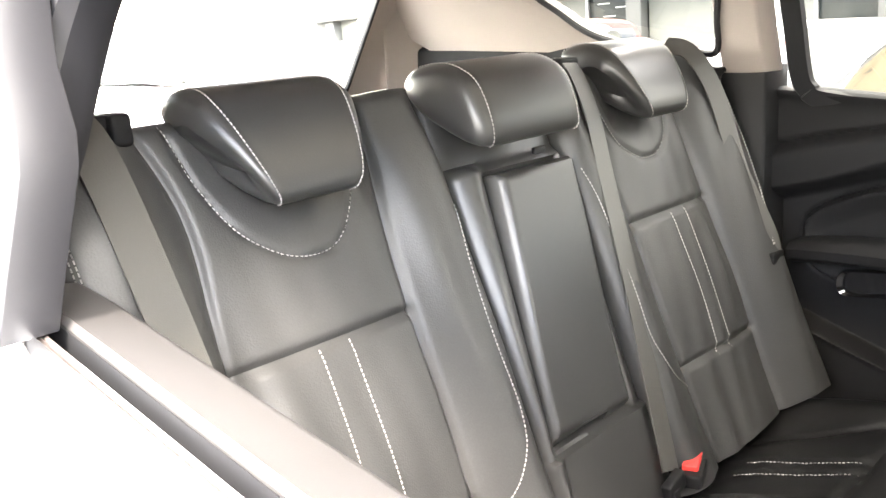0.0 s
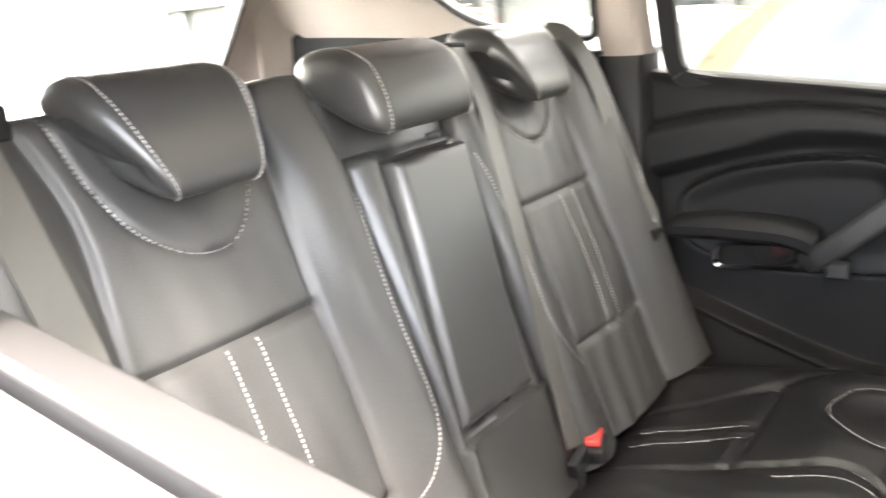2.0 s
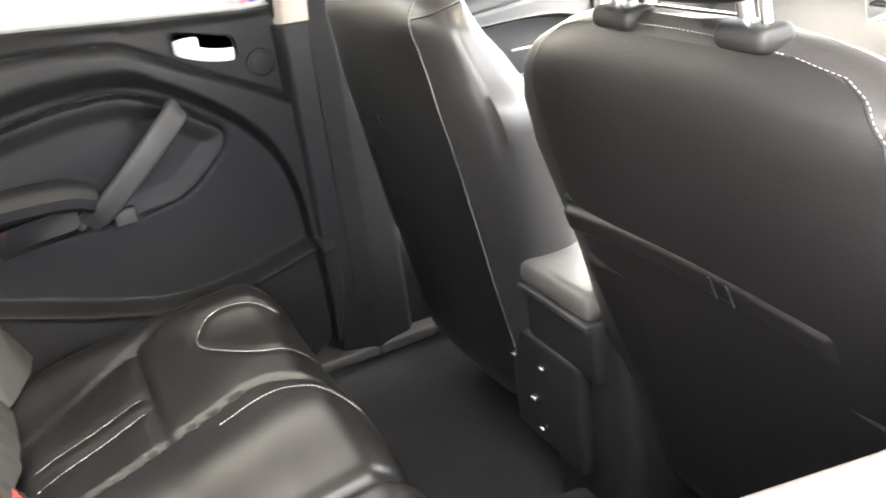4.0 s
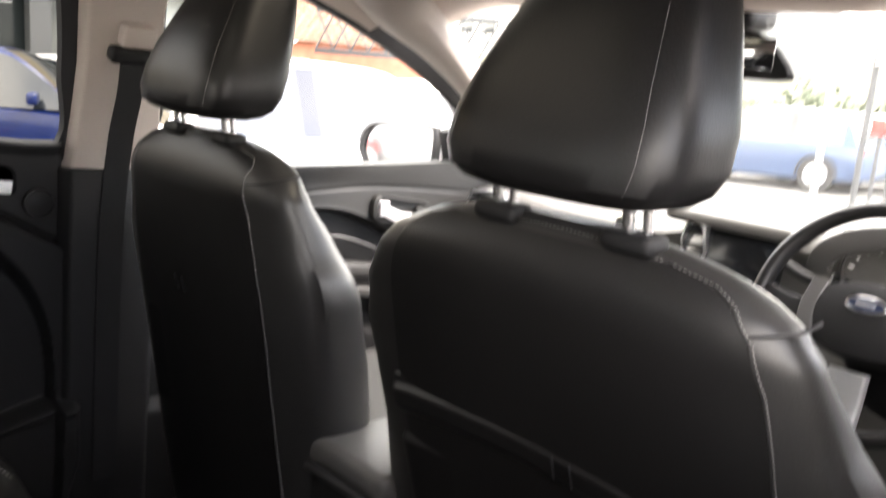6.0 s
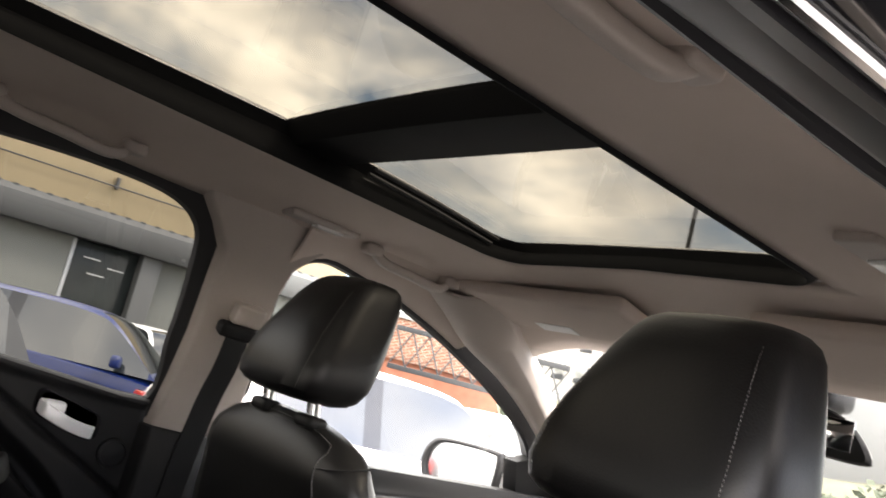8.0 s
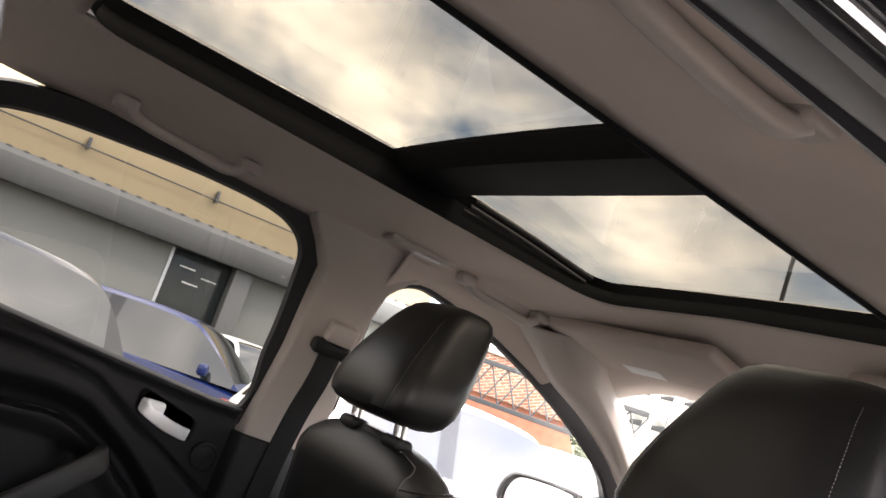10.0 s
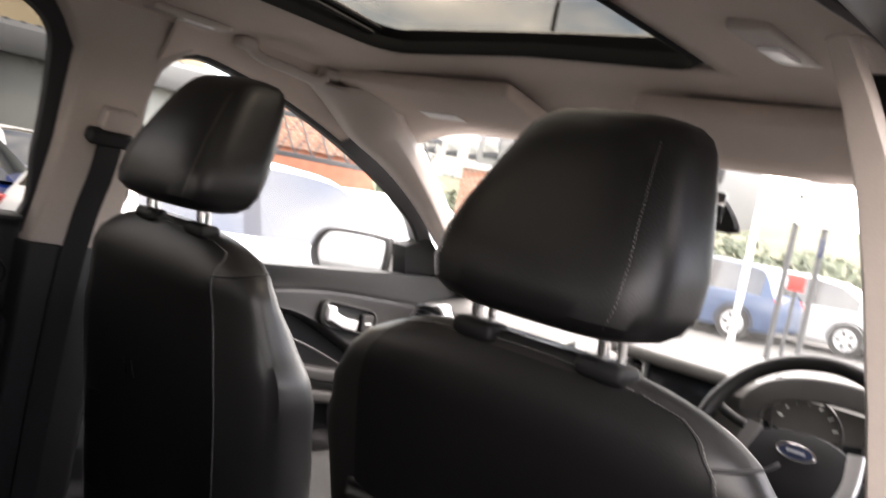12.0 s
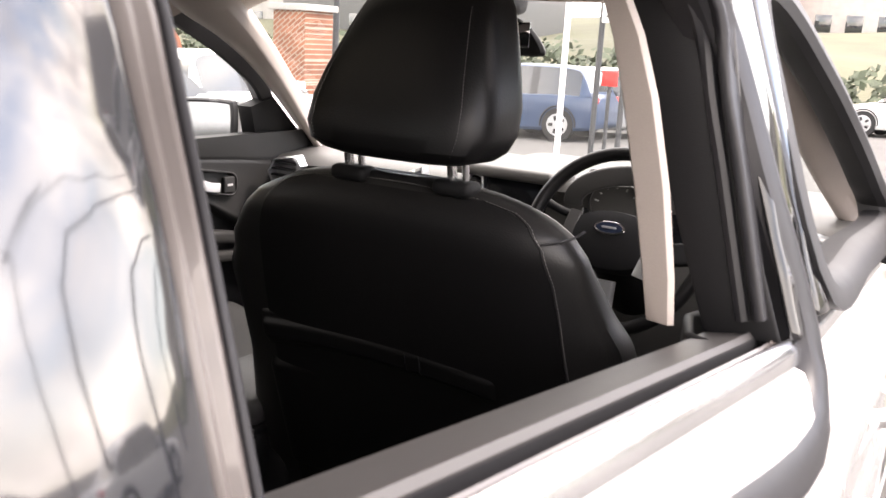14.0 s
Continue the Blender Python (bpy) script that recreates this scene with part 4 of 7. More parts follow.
MID_CREASE = flat([(-0.96, 1.062), (-0.846, 1.085), (-0.637, 1.112), (-0.54, 1.116), (-0.455, 1.113), (-0.41, 1.103), (-0.30, 1.051), (-0.118, 0.955)])
LOW_CREASE = flat([(-0.96, 0.985), (-0.83, 1.020), (-0.64, 1.072), (-0.54, 1.081), (-0.47, 1.081), (-0.41, 1.070), (-0.32, 1.018), (-0.24, 0.95), (-0.19, 0.88), (-0.16, 0.78), (-0.15, 0.60), (-0.148, 0.34)])
TOP_CREASE = [(-0.95, 1.135), (-0.6, 1.140), (-0.42, 1.135)]
PAD = [(-0.83, 0.945), (-0.73, 1.003), (-0.645, 1.022), (-0.563, 1.035), (-0.47, 1.039), (-0.427, 1.029), (-0.36, 0.996), (-0.32, 0.966), (-0.278, 0.933), (-0.277, 0.905), (-0.296, 0.878), (-0.379, 0.815), (-0.494, 0.800), (-0.635, 0.797), (-0.735, 0.808), (-0.82, 0.845)]
POCKET_LINE = flat([(-0.96, 0.785), (-0.805, 0.725), (-0.655, 0.672), (-0.54, 0.635), (-0.44, 0.612), (-0.34, 0.616), (-0.245, 0.634), (-0.115, 0.668)])



def build_rear_door_far():
    t = thing("door_1", (-0.80, -0.5, 0.32), "black moulded rear door trim with a silver handle", "door", kind="structure")
    pad = [(p.x, p.y) for p in curve_points([(a, b, 0) for a, b in PAD], 5, closed=True)]

    def h(U, Z):
        Y = -0.96 + U * (door_front_edge(Z) + 0.96)
        b = 0.012 * step(Z, 1.125, 1.15)
        line = lambda q: np.interp(Y, [p[0] for p in q], [p[1] for p in q])
        mid, low, pocket = line(MID_CREASE), line(LOW_CREASE), line(POCKET_LINE)
        b = b + 0.014 * step(mid - Z, -0.002, 0.016) - 0.038 * step(low - Z, -0.004, 0.034)
        inn = inside(Y, Z, pad)
        dist = poly_distance(Y, Z, pad + pad[:1])
        b = b + np.where(inn, 0.016 * step(dist, 0, 0.006) - 0.012 * step(dist, 0.008, 0.05), 0) - 0.006 * np.exp(-(dist / 0.004) ** 2)
        b = b + groove(Y, Z, TOP_CREASE, 0.003, 0.006) + groove(Y, Z, MID_CREASE, 0.007, 0.004)
        # recess behind the grab handle's head
        b = b - 0.02 * np.exp(-(((Y + 0.405) / 0.028) ** 2 + ((Z - 0.975) / 0.022) ** 2))
        # map pocket with its bright lip, swelling below
        b = b + 0.045 * step(pocket - Z, -0.008, 0.012) * (1 - 0.4 * step(pocket - Z, 0.05, 0.25)) + 0.005 * np.exp(-((pocket - Z - 0.012) / 0.007) ** 2)
        b = b - 0.010 * np.exp(-(poly_distance(Y, Z, [(-0.34, 0.395), (-0.20, 0.398)]) / 0.006) ** 2)
        b = b - rounding(np.minimum(door_front_edge(Z) - Y, 1.150 - Z), 0.014)
        return b

    def place(u, z, b):
        y = -0.96 + u * (float(door_front_edge(z)) + 0.96)
        return Vector((-0.768 + b, y, z + 0.09 * min(1.0, max(0.0, (z - 1.05) / 0.1)) * max(0.0, -0.2 - y)))
    field(np.linspace(0, 1, 250), np.linspace(0.335, 1.150, 240), h, place, 0.05, PLASTIC, "door_trim", t, "black moulded trim panel", flip=True)
    # armrest ledge
    arm = curve_points([(-0.752, -0.83, 0.885), (-0.728, -0.77, 0.896), (-0.716, -0.68, 0.902), (-0.716, -0.59, 0.898), (-0.722, -0.545, 0.880)], 6)
    part("armrest", sweep(arm, [(-0.04, -0.012), (-0.02, -0.022), (0.02, -0.026), (0.034, -0.016), (0.036, 0.002), (0.026, 0.014), (0.0, 0.02), (-0.04, 0.020)]), PLASTIC, t, "padded armrest")
    # dished pull cup below it
    cup = []
    for g, dx in ((1.0, 0.0), (0.95, 0.012), (0.84, 0.008), (0.74, -0.030)):
        cup.append([Vector((-0.744 + dx, -0.655 + a * g, 0.836 + b * g + 0.10 * a * g)) for a, b in rrect(0.095, 0.027, 0.022, 5)])
    part("pull_cup", loft(cup), PLASTIC_GLOSS, t, "gloss dark window switch cup")
    # slanting grab handle
    grab = curve_points([(-0.740, -0.560, 0.832), (-0.712, -0.535, 0.852), (-0.700, -0.495, 0.886), (-0.700, -0.449, 0.926), (-0.712, -0.405, 0.962), (-0.742, -0.370, 0.984), (-0.772, -0.358, 0.990)], 6)
    part("grab_handle", sweep(grab, rrect(0.022, 0.012, 0.008), (1, 0, 0.0)), PLASTIC_SOFT, t, "dark grey slanting grab handle")
    part("handle_foot", rbox((-0.728, -0.500, 0.828), (0.014, 0.022, 0.016), 0.007), PLASTIC_SOFT, t)
    # opener in its dished bezel
    bez = []
    for g, dx in ((1.0, 0.000), (0.96, 0.008), (0.86, 0.008), (0.80, -0.018)):
        bez.append([Vector((-0.768 + dx, -0.280 + (a * g), 1.095 + (b * g) - 0.24 * a * g)) for a, b in rrect(0.062, 0.025, 0.014, 4)])
    part("handle_bezel", loft(bez), PLASTIC_GLOSS, t)
    lev = curve_points([(-0.764, -0.334, 1.104), (-0.750, -0.322, 1.096), (-0.748, -0.285, 1.082), (-0.752, -0.250, 1.074), (-0.764, -0.230, 1.071)], 6)
    part("door_handle", joined(sweep(lev, rrect(0.004, 0.012, 0.003), (0, 0, 1)), rbox((-0.757, -0.310, 1.100), (0.010, 0.020, 0.016), 0.007)), SATIN, t, "silver door handle")
    tw = [[Vector((-0.765 + dx, -0.181 + r * math.cos(a), 1.042 + r * math.sin(a))) for a in np.linspace(0, 2 * math.pi, 28, endpoint=False)] for r, dx in ((0.029, 0.0), (0.028, 0.007), (0.024, 0.008), (0.022, 0.004), (0.010, 0.006), (0.002, 0.007))]
    part("tweeter", loft(tw), PLASTIC, t, "round tweeter grille")
    part("window_frame", side_ring(REAR_WIN, ((0.0, 0.0), (0.004, -0.012), (0.040, -0.014), (0.046, -0.004), (0.046, 0.05), (0.030, 0.05), (0.012, 0.014)), -1), RUBBER, t, "black rubber window frame")
    pane(REAR_WIN, -1, GLASS_REAR, t)
    part("outer_skin", door_skin(-1, -0.98, -0.06), PAINT, t, "silver white paint")


def door_skin(sign, y0, y1):
    """Painted outer door skin below the belt."""
    prof = [(0.846, 1.088), (0.864, 1.082), (0.885, 1.05), (0.905, 0.99), (0.912, 0.92), (0.905, 0.86), (0.898, 0.80), (0.905, 0.70), (0.915, 0.60), (0.915, 0.45), (0.895, 0.33), (0.87, 0.30), (0.862, 0.32), (0.858, 0.9), (0.838, 1.088)]
    rings = []
    for y in np.linspace(y0, y1, 14):
        lift = belt_z(y) - 1.115
        rings.append([Vector((sign * (a + (near_in(y) if sign > 0 else 0.0)), y, b + lift * step(b, 0.75, 1.05))) for a, b in prof])
    return loft(rings)


def belt_z(y):
    """Height of the belt line, which rises to the rear."""
    return 1.109 - 0.087 * (y + 0.1) if y < 0.1 else 1.0916 - 0.05 * (y - 0.1)


NEAR_WIN = [(-0.085, 1.060), (-0.075, 1.28), (-0.09, 1.40), (-0.135, 1.465), (-0.215, 1.490), (-0.47, 1.496), (-0.68, 1.488), (-0.80, 1.455), (-0.840, 1.40), (-0.850, 1.30), (-0.858, 1.125), (-0.50, 1.085)]


def build_rear_door_near():
    t = thing("door_2", (0.85, -0.5, 0.32), "silver white rear door with its window wound down", "door", kind="structure")
    part("outer_skin", door_skin(1, -0.98, 0.045), PAINT, t, "silver white paint")
    ys = [Vector((0, y, belt_z(y))) for y in np.linspace(-0.93, -0.075, 14)]
    cap = [Vector((float(np.interp(p.y, (-0.9, -0.1), (0.674, 0.741))), p.y, p.z)) for p in ys]
    # inner sill of soft plastic, rounded to the cabin
    part("sill_cap", loft([[Vector((x, p.y, p.z + dz)) for x, dz in ((0.813 + near_in(p.y), -0.04), (0.813 + near_in(p.y), -0.003), (0.808 + near_in(p.y), 0.002), (0.802 + near_in(p.y), -0.001), (p.x + 0.012, -0.008), (p.x + 0.004, -0.013), (p.x - 0.002, -0.026), (p.x - 0.006, -0.10), (p.x + 0.01, -0.12))] for p in cap]), SILL, t, "grey plastic inner sill")
    part("door_card", loft([[Vector((x, p.y, z)) for x, z in ((p.x - 0.004, p.z - 0.09), (0.745, 0.95), (0.72, 0.85), (0.72, 0.76), (0.75, 0.7), (0.72, 0.6), (0.72, 0.36), (0.80, 0.36), (0.80, p.z - 0.09))] for p in cap]), PLASTIC, t, "black moulded trim panel")
    part("glass_seal", loft([[Vector((x + near_in(p.y), p.y, p.z + dz)) for x, dz in ((0.8131, -0.05), (0.8131, -0.006), (0.8150, -0.004), (0.8165, -0.048), (0.8262, -0.048), (0.8270, -0.008), (0.8286, -0.008), (0.8286, -0.05))] for p in cap]), RUBBER, t, "black glass channel seal")
    part("belt_moulding", loft([[Vector((x + near_in(p.y), p.y, p.z + dz)) for x, dz in ((0.836, -0.04), (0.836, -0.008), (0.841, -0.003), (0.848, -0.005), (0.855, -0.014), (0.858, -0.026), (0.850, -0.036))] for p in [Vector((0, y, belt_z(y) + 0.004)) for y in np.linspace(-1.3, 0.045, 20)]]), CHROME, t, "bright belt moulding")
    part("wiper_strip", loft([[Vector((x + near_in(p.y), p.y, p.z + dz)) for x, dz in ((0.8287, -0.04), (0.8287, -0.006), (0.831, -0.002), (0.833, -0.004), (0.8355, -0.003), (0.8358, -0.04))] for p in cap]), FRAME_GREY, t, "grey glass wiper strip")
    # frame: inner seal, then the outer gloss faces
    part("window_frame", side_ring(NEAR_WIN, ((0.0, 0.03), (0.003, 0.0), (0.012, -0.012), (0.040, -0.012), (0.046, 0.0), (0.046, 0.052), (0.020, 0.056), (0.004, 0.046)), 1), FRAME_NEAR, t, "dark grey window frame")
    # gloss band and bright bead along the top of the frame, under the roof
    ys = np.linspace(-0.93, -0.06, 16)
    drop = lambda y: 0.9 * max(0.0, -0.70 - y) ** 2 + 1.6 * max(0.0, y + 0.22) ** 2
    part("roof_band", loft([[Vector((a + 0.5 * near_in(y), y, b - drop(y))) for a, b in ((0.700, 1.500), (0.716, 1.503), (0.742, 1.520), (0.738, 1.565), (0.690, 1.622), (0.670, 1.56))] for y in ys]), PLASTIC_GLOSS, t, "gloss black band above the window")
    part("frame_band", loft([[Vector((a + 0.5 * near_in(y), y, b - drop(y))) for a, b in ((0.640, 1.512), (0.664, 1.502), (0.699, 1.492), (0.701, 1.506), (0.66, 1.53))] for y in ys]), FRAME_NEAR, t, "dark grey upper frame")
    part("bright_bead", sweep([Vector((0.708 + 0.5 * near_in(y), y, 1.497 - drop(y))) for y in ys], circle(0.0045, 8)), CHROME, t, "bright bead")


def build_front_door_far():
    t = thing("door_3", (-0.80, 0.5, 0.32), "grey over black front door trim with a silver handle", "door", kind="structure")
    edge = flat([(-0.02, 0.975), (0.25, 0.985), (0.45, 0.978), (0.55, 0.952), (0.66, 0.898), (0.77, 0.838), (0.90, 0.775), (1.16, 0.70)])
    crease = flat([(-0.02, 1.012), (0.30, 1.022), (0.45, 1.030), (0.58, 1.032), (0.75, 1.02), (1.16, 0.98)])
    line = lambda y: float(np.interp(y, [p[0] for p in edge], [p[1] for p in edge]))

    # grey upper panel, rolled over along its lower edge
    def upper(Y, V):
        b = 0.016 * step(V, 0.0, 0.10) + 0.012 * step(V, 0.55, 1.0)
        Z = np.interp(Y, [p[0] for p in edge], [p[1] for p in edge]) * (1 - V) + 1.088 * V
        b = b + groove(Y, Z, crease, 0.004, 0.004) + 0.004 * np.exp(-((V - 0.06) / 0.03) ** 2)
        return b - rounding(V * 0.12, 0.012)
    field(np.linspace(-0.015, 1.155, 90), np.linspace(0, 1, 60), upper, (lambda y, v, b: Vector((-0.806 + b, y, line(y) * (1 - v) + 1.088 * v))), 0.045, PLASTIC_SOFT, "upper_panel", t, "dark grey soft upper panel", flip=True)

    # black lower panel, set back, with its ledges
    def lower(Y, V):
        b = -0.012 + 0.030 * step(0.62 - V, 0.0, 0.10) + 0.02 * step(0.42 - V, 0, 0.06)
        return b
    field(np.linspace(-0.015, 1.155, 70), np.linspace(0, 1, 70), lower, (lambda y, v, b: Vector((-0.812 + b, y, 0.35 * (1 - v) + (line(y) + 0.004) * v))), 0.03, PLASTIC, "lower_panel", t, "black lower panel", flip=True)
    for z0, z1, r in ((0.852, 0.800, 0.017), (0.798, 0.768, 0.015)):
        q = curve_points([(-0.775, 0.30, z0 + 0.01), (-0.758, 0.45, z0), (-0.755, 0.58, z0 - 0.018), (-0.762, 0.70, z0 - 0.036), (-0.785, 0.84, z1 - 0.02)], 6)
        part("armrest_ledge", sweep(q, rrect(0.022, r, 0.010), (0, 0, 1)), PLASTIC_SOFT, t)
    part("swoosh_trim", sweep(curve_points([(-0.796, 0.36, 0.925), (-0.790, 0.48, 0.918), (-0.790, 0.58, 0.886), (-0.796, 0.68, 0.842)], 6), circle(0.0035, 6)), PLASTIC_GREY, t)
    bez = []
    for g, dx in ((1.0, 0.004), (0.98, 0.016), (0.90, 0.020), (0.84, 0.014), (0.80, -0.014)):
        bez.append([Vector((-0.792 + dx, 0.668 + a * g, 0.967 + b * g - 0.16 * a * g)) for a, b in rrect(0.097, 0.034, 0.024, 4)])
    part("handle_bezel", loft(bez), PLASTIC_SOFT, t)
    ring = [Vector((-0.7735, 0.668 + a * 0.90, 0.967 + b * 0.90 - 0.16 * a * 0.90)) for a, b in rrect(0.097, 0.034, 0.024, 4)]
    part("bezel_line", sweep(ring + ring[:2], circle(0.0016, 5)), RUBBER, t)
    lev = curve_points([(-0.786, 0.588, 0.992), (-0.770, 0.600, 0.978), (-0.768, 0.645, 0.958), (-0.774, 0.690, 0.950)], 6)
    part("door_handle", joined(sweep(lev, rrect(0.004, 0.013, 0.003), (0, 0, 1)), rbox((-0.776, 0.602, 0.980), (0.010, 0.014, 0.018), 0.006)), SATIN, t, "silver door handle")
    part("lock_switch", rbox((-0.778, 0.728, 0.955), (0.007, 0.020, 0.022), 0.004), PLASTIC_SOFT, t)
    part("lock_mark", rbox((-0.7705, 0.728, 0.955), (0.001, 0.010, 0.003), 0.0005), MARK, t)
    part("window_frame", side_ring(FRONT_WIN, ((0.0, 0.0), (0.003, -0.010), (0.036, -0.012), (0.042, 0.0), (0.042, 0.05), (0.020, 0.05), (0.008, 0.014)), -1), RUBBER, t, "black rubber window frame")
    pane(FRONT_WIN, -1, GLASS, t)
    tri = [(0.80, 1.165), (0.88, 1.19), (1.16, 1.0), (1.14, 0.97), (0.86, 1.07)]
    part("mirror_sail", loft([[Vector((-(glass_x(z) + dx), y, z)) for y, z in tri] for dx in (-0.02, 0.03)]), PLASTIC, t)
    part("outer_skin", door_skin(-1, -0.055, 1.25), PAINT, t, "silver white paint")


def build_front_door_near():
    t = thing("door_4", (0.85, 0.6, 0.32), "silver white driver's door with its window wound down", "door", kind="structure")
    part("outer_skin", door_skin(1, 0.053, 1.25), PAINT, t, "silver white paint")
    win = [(0.135, 1.150), (0.125, 1.36), (0.14, 1.43), (0.18, 1.46), (0.26, 1.462), (0.38, 1.435), (0.50, 1.39), (0.64, 1.33), (0.78, 1.25), (0.88, 1.175), (0.91, 1.125), (0.5, 1.135)]
    part("window_frame", side_ring(win, ((0.0, 0.03), (0.003, 0.0), (0.012, -0.012), (0.040, -0.012), (0.046, 0.0), (0.046, 0.052), (0.020, 0.056), (0.004, 0.046)), 1), RUBBER, t, "black rubber window frame")
    cap = [Vector((0, y, belt_z(y) - 0.02)) for y in np.linspace(0.12, 0.95, 12)]
    part("sill_cap", loft([[Vector((x, p.y, p.z + dz)) for x, dz in ((0.81, -0.03), (0.81, 0.008), (0.785, 0.016), (0.755, 0.01), (0.745, -0.02), (0.75, -0.5), (0.80, -0.5))] for p in cap]), PLASTIC_GREY, t, "grey plastic inner sill")
    part("belt_moulding", loft([[Vector((x + near_in(y), y, belt_z(y) + 0.004 + dz)) for x, dz in ((0.836, -0.04), (0.836, -0.008), (0.841, -0.003), (0.848, -0.005), (0.855, -0.014), (0.858, -0.026), (0.850, -0.036))] for y in np.linspace(0.053, 1.2, 16)]), CHROME, t, "bright belt moulding")
    part("door_handle", joined(tube([(0.915, 0.10, 0.985), (0.945, 0.13, 0.988), (0.948, 0.22, 0.985), (0.92, 0.26, 0.98)], 0.012, 10, 6)), CHROME, t, "bright outer door handle")


build_rear_door_far()
build_rear_door_near()
build_front_door_far()
build_front_door_near()


# ---------------------------------------------------------------- pillars and inner trim
def plate(rows, mat, name, th=0.012, parent=None, label=""):
    """A bent trim plate through rows of points, closed behind."""
    n = len(rows[0])
    verts = [Vector(p) for r in rows for p in r]
    faces = [(j * n + i, j * n + i + 1, (j + 1) * n + i + 1, (j + 1) * n + i) for j in range(len(rows) - 1) for i in range(n - 1)]
    ob = mesh(name, verts, faces, mat, parent, label)
    q = ob.modifiers.new("thickness", "SOLIDIFY")
    q.thickness, q.offset = th, 0
    b = ob.modifiers.new("edge", "BEVEL")
    b.width, b.segments, b.limit_method = th * 0.4, 2, "ANGLE"
    return ob


def build_pillar_b(sign):
    t = thing("trim_b_pillar", (sign * 0.72, -0.08, 0.35), "cream plastic pillar trim over a black lower cover", "pillar trim", kind="structure")
    if sign < 0:
        rows = [[(-(glass_x(z) - 0.018 - bulge), y, z) for y, bulge in ((a, -0.015), (a + 0.012, 0.012), ((a + b) / 2, 0.02), (b - 0.008, 0.012), (b, -0.02))]
                for z, a, b in ((0.98, -0.13, 0.042), (1.105, -0.13, 0.040), (1.20, -0.13, 0.034), (1.30, -0.135, 0.016), (1.40, -0.148, 0.001), (1.46, -0.155, 0.006), (1.50, -0.185, 0.04), (1.535, -0.22, 0.08), (1.57, -0.24, 0.10))]
    else:
        rows = [[(x1 + 0.002, y - 0.006, z), (x1 * 0.95 + x0 * 0.05, y - 0.010, z), (x0 * 0.9 + x1 * 0.1, y - 0.002, z), (x0, y + 0.006, z), (x0 - 0.004, y + 0.06, z)]
                for z, x0, x1, y in ((1.112, 0.700, 0.724, -0.125), (1.16, 0.690, 0.719, -0.125), (1.25, 0.670, 0.703, -0.125), (1.34, 0.647, 0.680, -0.125), (1.40, 0.630, 0.659, -0.126), (1.47, 0.604, 0.625, -0.130), (1.51, 0.590, 0.608, -0.15))]
    plate(rows, PLASTIC_CREAM, "upper_trim", 0.01, t, "cream plastic upper pillar trim")
    rows = [[(sign * (0.745 + dx), y, z) for y, dx in ((-0.155, 0.05), (-0.13, 0.0), (-0.06, -0.02), (0.02, 0.0), (0.05, 0.05))] for z in (0.36, 0.6, 0.8, 1.0, 1.108)]
    plate(rows, PLASTIC, "lower_trim", 0.012, t)
    if sign < 0:
        u = thing("front_seat_belt", (-0.67, -0.05, 1.34), "black front seat belt with a cream height slider", "seat belt")
        part("slider", rbox((-0.658, -0.055, 1.352), (0.014, 0.030, 0.020), 0.006, Matrix.Rotation(0.35, 3, "Y")), PLASTIC_CREAM, u, "cream height slider")
        part("guide_loop", rbox((-0.660, -0.062, 1.318), (0.016, 0.042, 0.013), 0.008, Matrix.Rotation(0.35, 3, "Y")), PLASTIC, u, "black guide loop")
        part("webbing", sweep(curve_points([(-0.655, -0.062, 1.315), (-0.668, -0.062, 1.25), (-0.70, -0.064, 1.15), (-0.715, -0.07, 0.95), (-0.715, -0.07, 0.5)], 6), [(-0.023, -0.0015), (0.023, -0.0015), (0.023, 0.0015), (-0.023, 0.0015)], (1, 0, 0.2)), PLASTIC, u)
    else:
        # gloss covers on the outside, one on each door
        rows = [[(glass_x(z) - 0.09 + dx, y, z) for y, dx in ((-0.085, 0.03), (-0.085, 0.075), (-0.083, 0.11))] for z in np.linspace(1.10, 1.50, 9)]
        plate(rows, PLASTIC, "door_seal", 0.008, t, "black door shut face")
        # rubber beads in a lighter grey, which puts their sheen into the colour
        for off in (-0.004, 0.006):
            part("seal_bead", tube([(0.792 + off, -0.078, 1.11), (0.757 + off, -0.078, 1.28), (0.730 + off, -0.078, 1.41), (0.712 + off, -0.082, 1.48)], 0.0028, 8, 5), PLASTIC_GREY, t, "bead of the door seal, its sheen painted grey")
        for a, b in ((-0.070, 0.045), (0.053, 0.125)):
            wave = lambda z, y: 0.0011 * math.sin(52 * z + 2.2 * math.sin(21 * z) + 30 * y) * (0.35 + 0.65 * step(1.42 - z, 0, 0.12))
            rows = [[(0.840 - 0.35 * (z - 1.11) + bulge + wave(z, y) * w, y, z) for y, bulge, w in ((a, -0.008, 0), (a + 0.006, 0.0, 0.5), (a * 0.7 + b * 0.3, 0.003, 1), ((a + b) / 2, 0.004, 1), (a * 0.3 + b * 0.7, 0.003, 1), (b - 0.006, 0.0, 0.5), (b, -0.008, 0))] for z in np.linspace(1.105, 1.50, 48)]
            plate(rows, PLASTIC_GLOSS, "gloss_cover", 0.006, t, "gloss black pillar cover")


build_pillar_b(-1)
build_pillar_b(1)


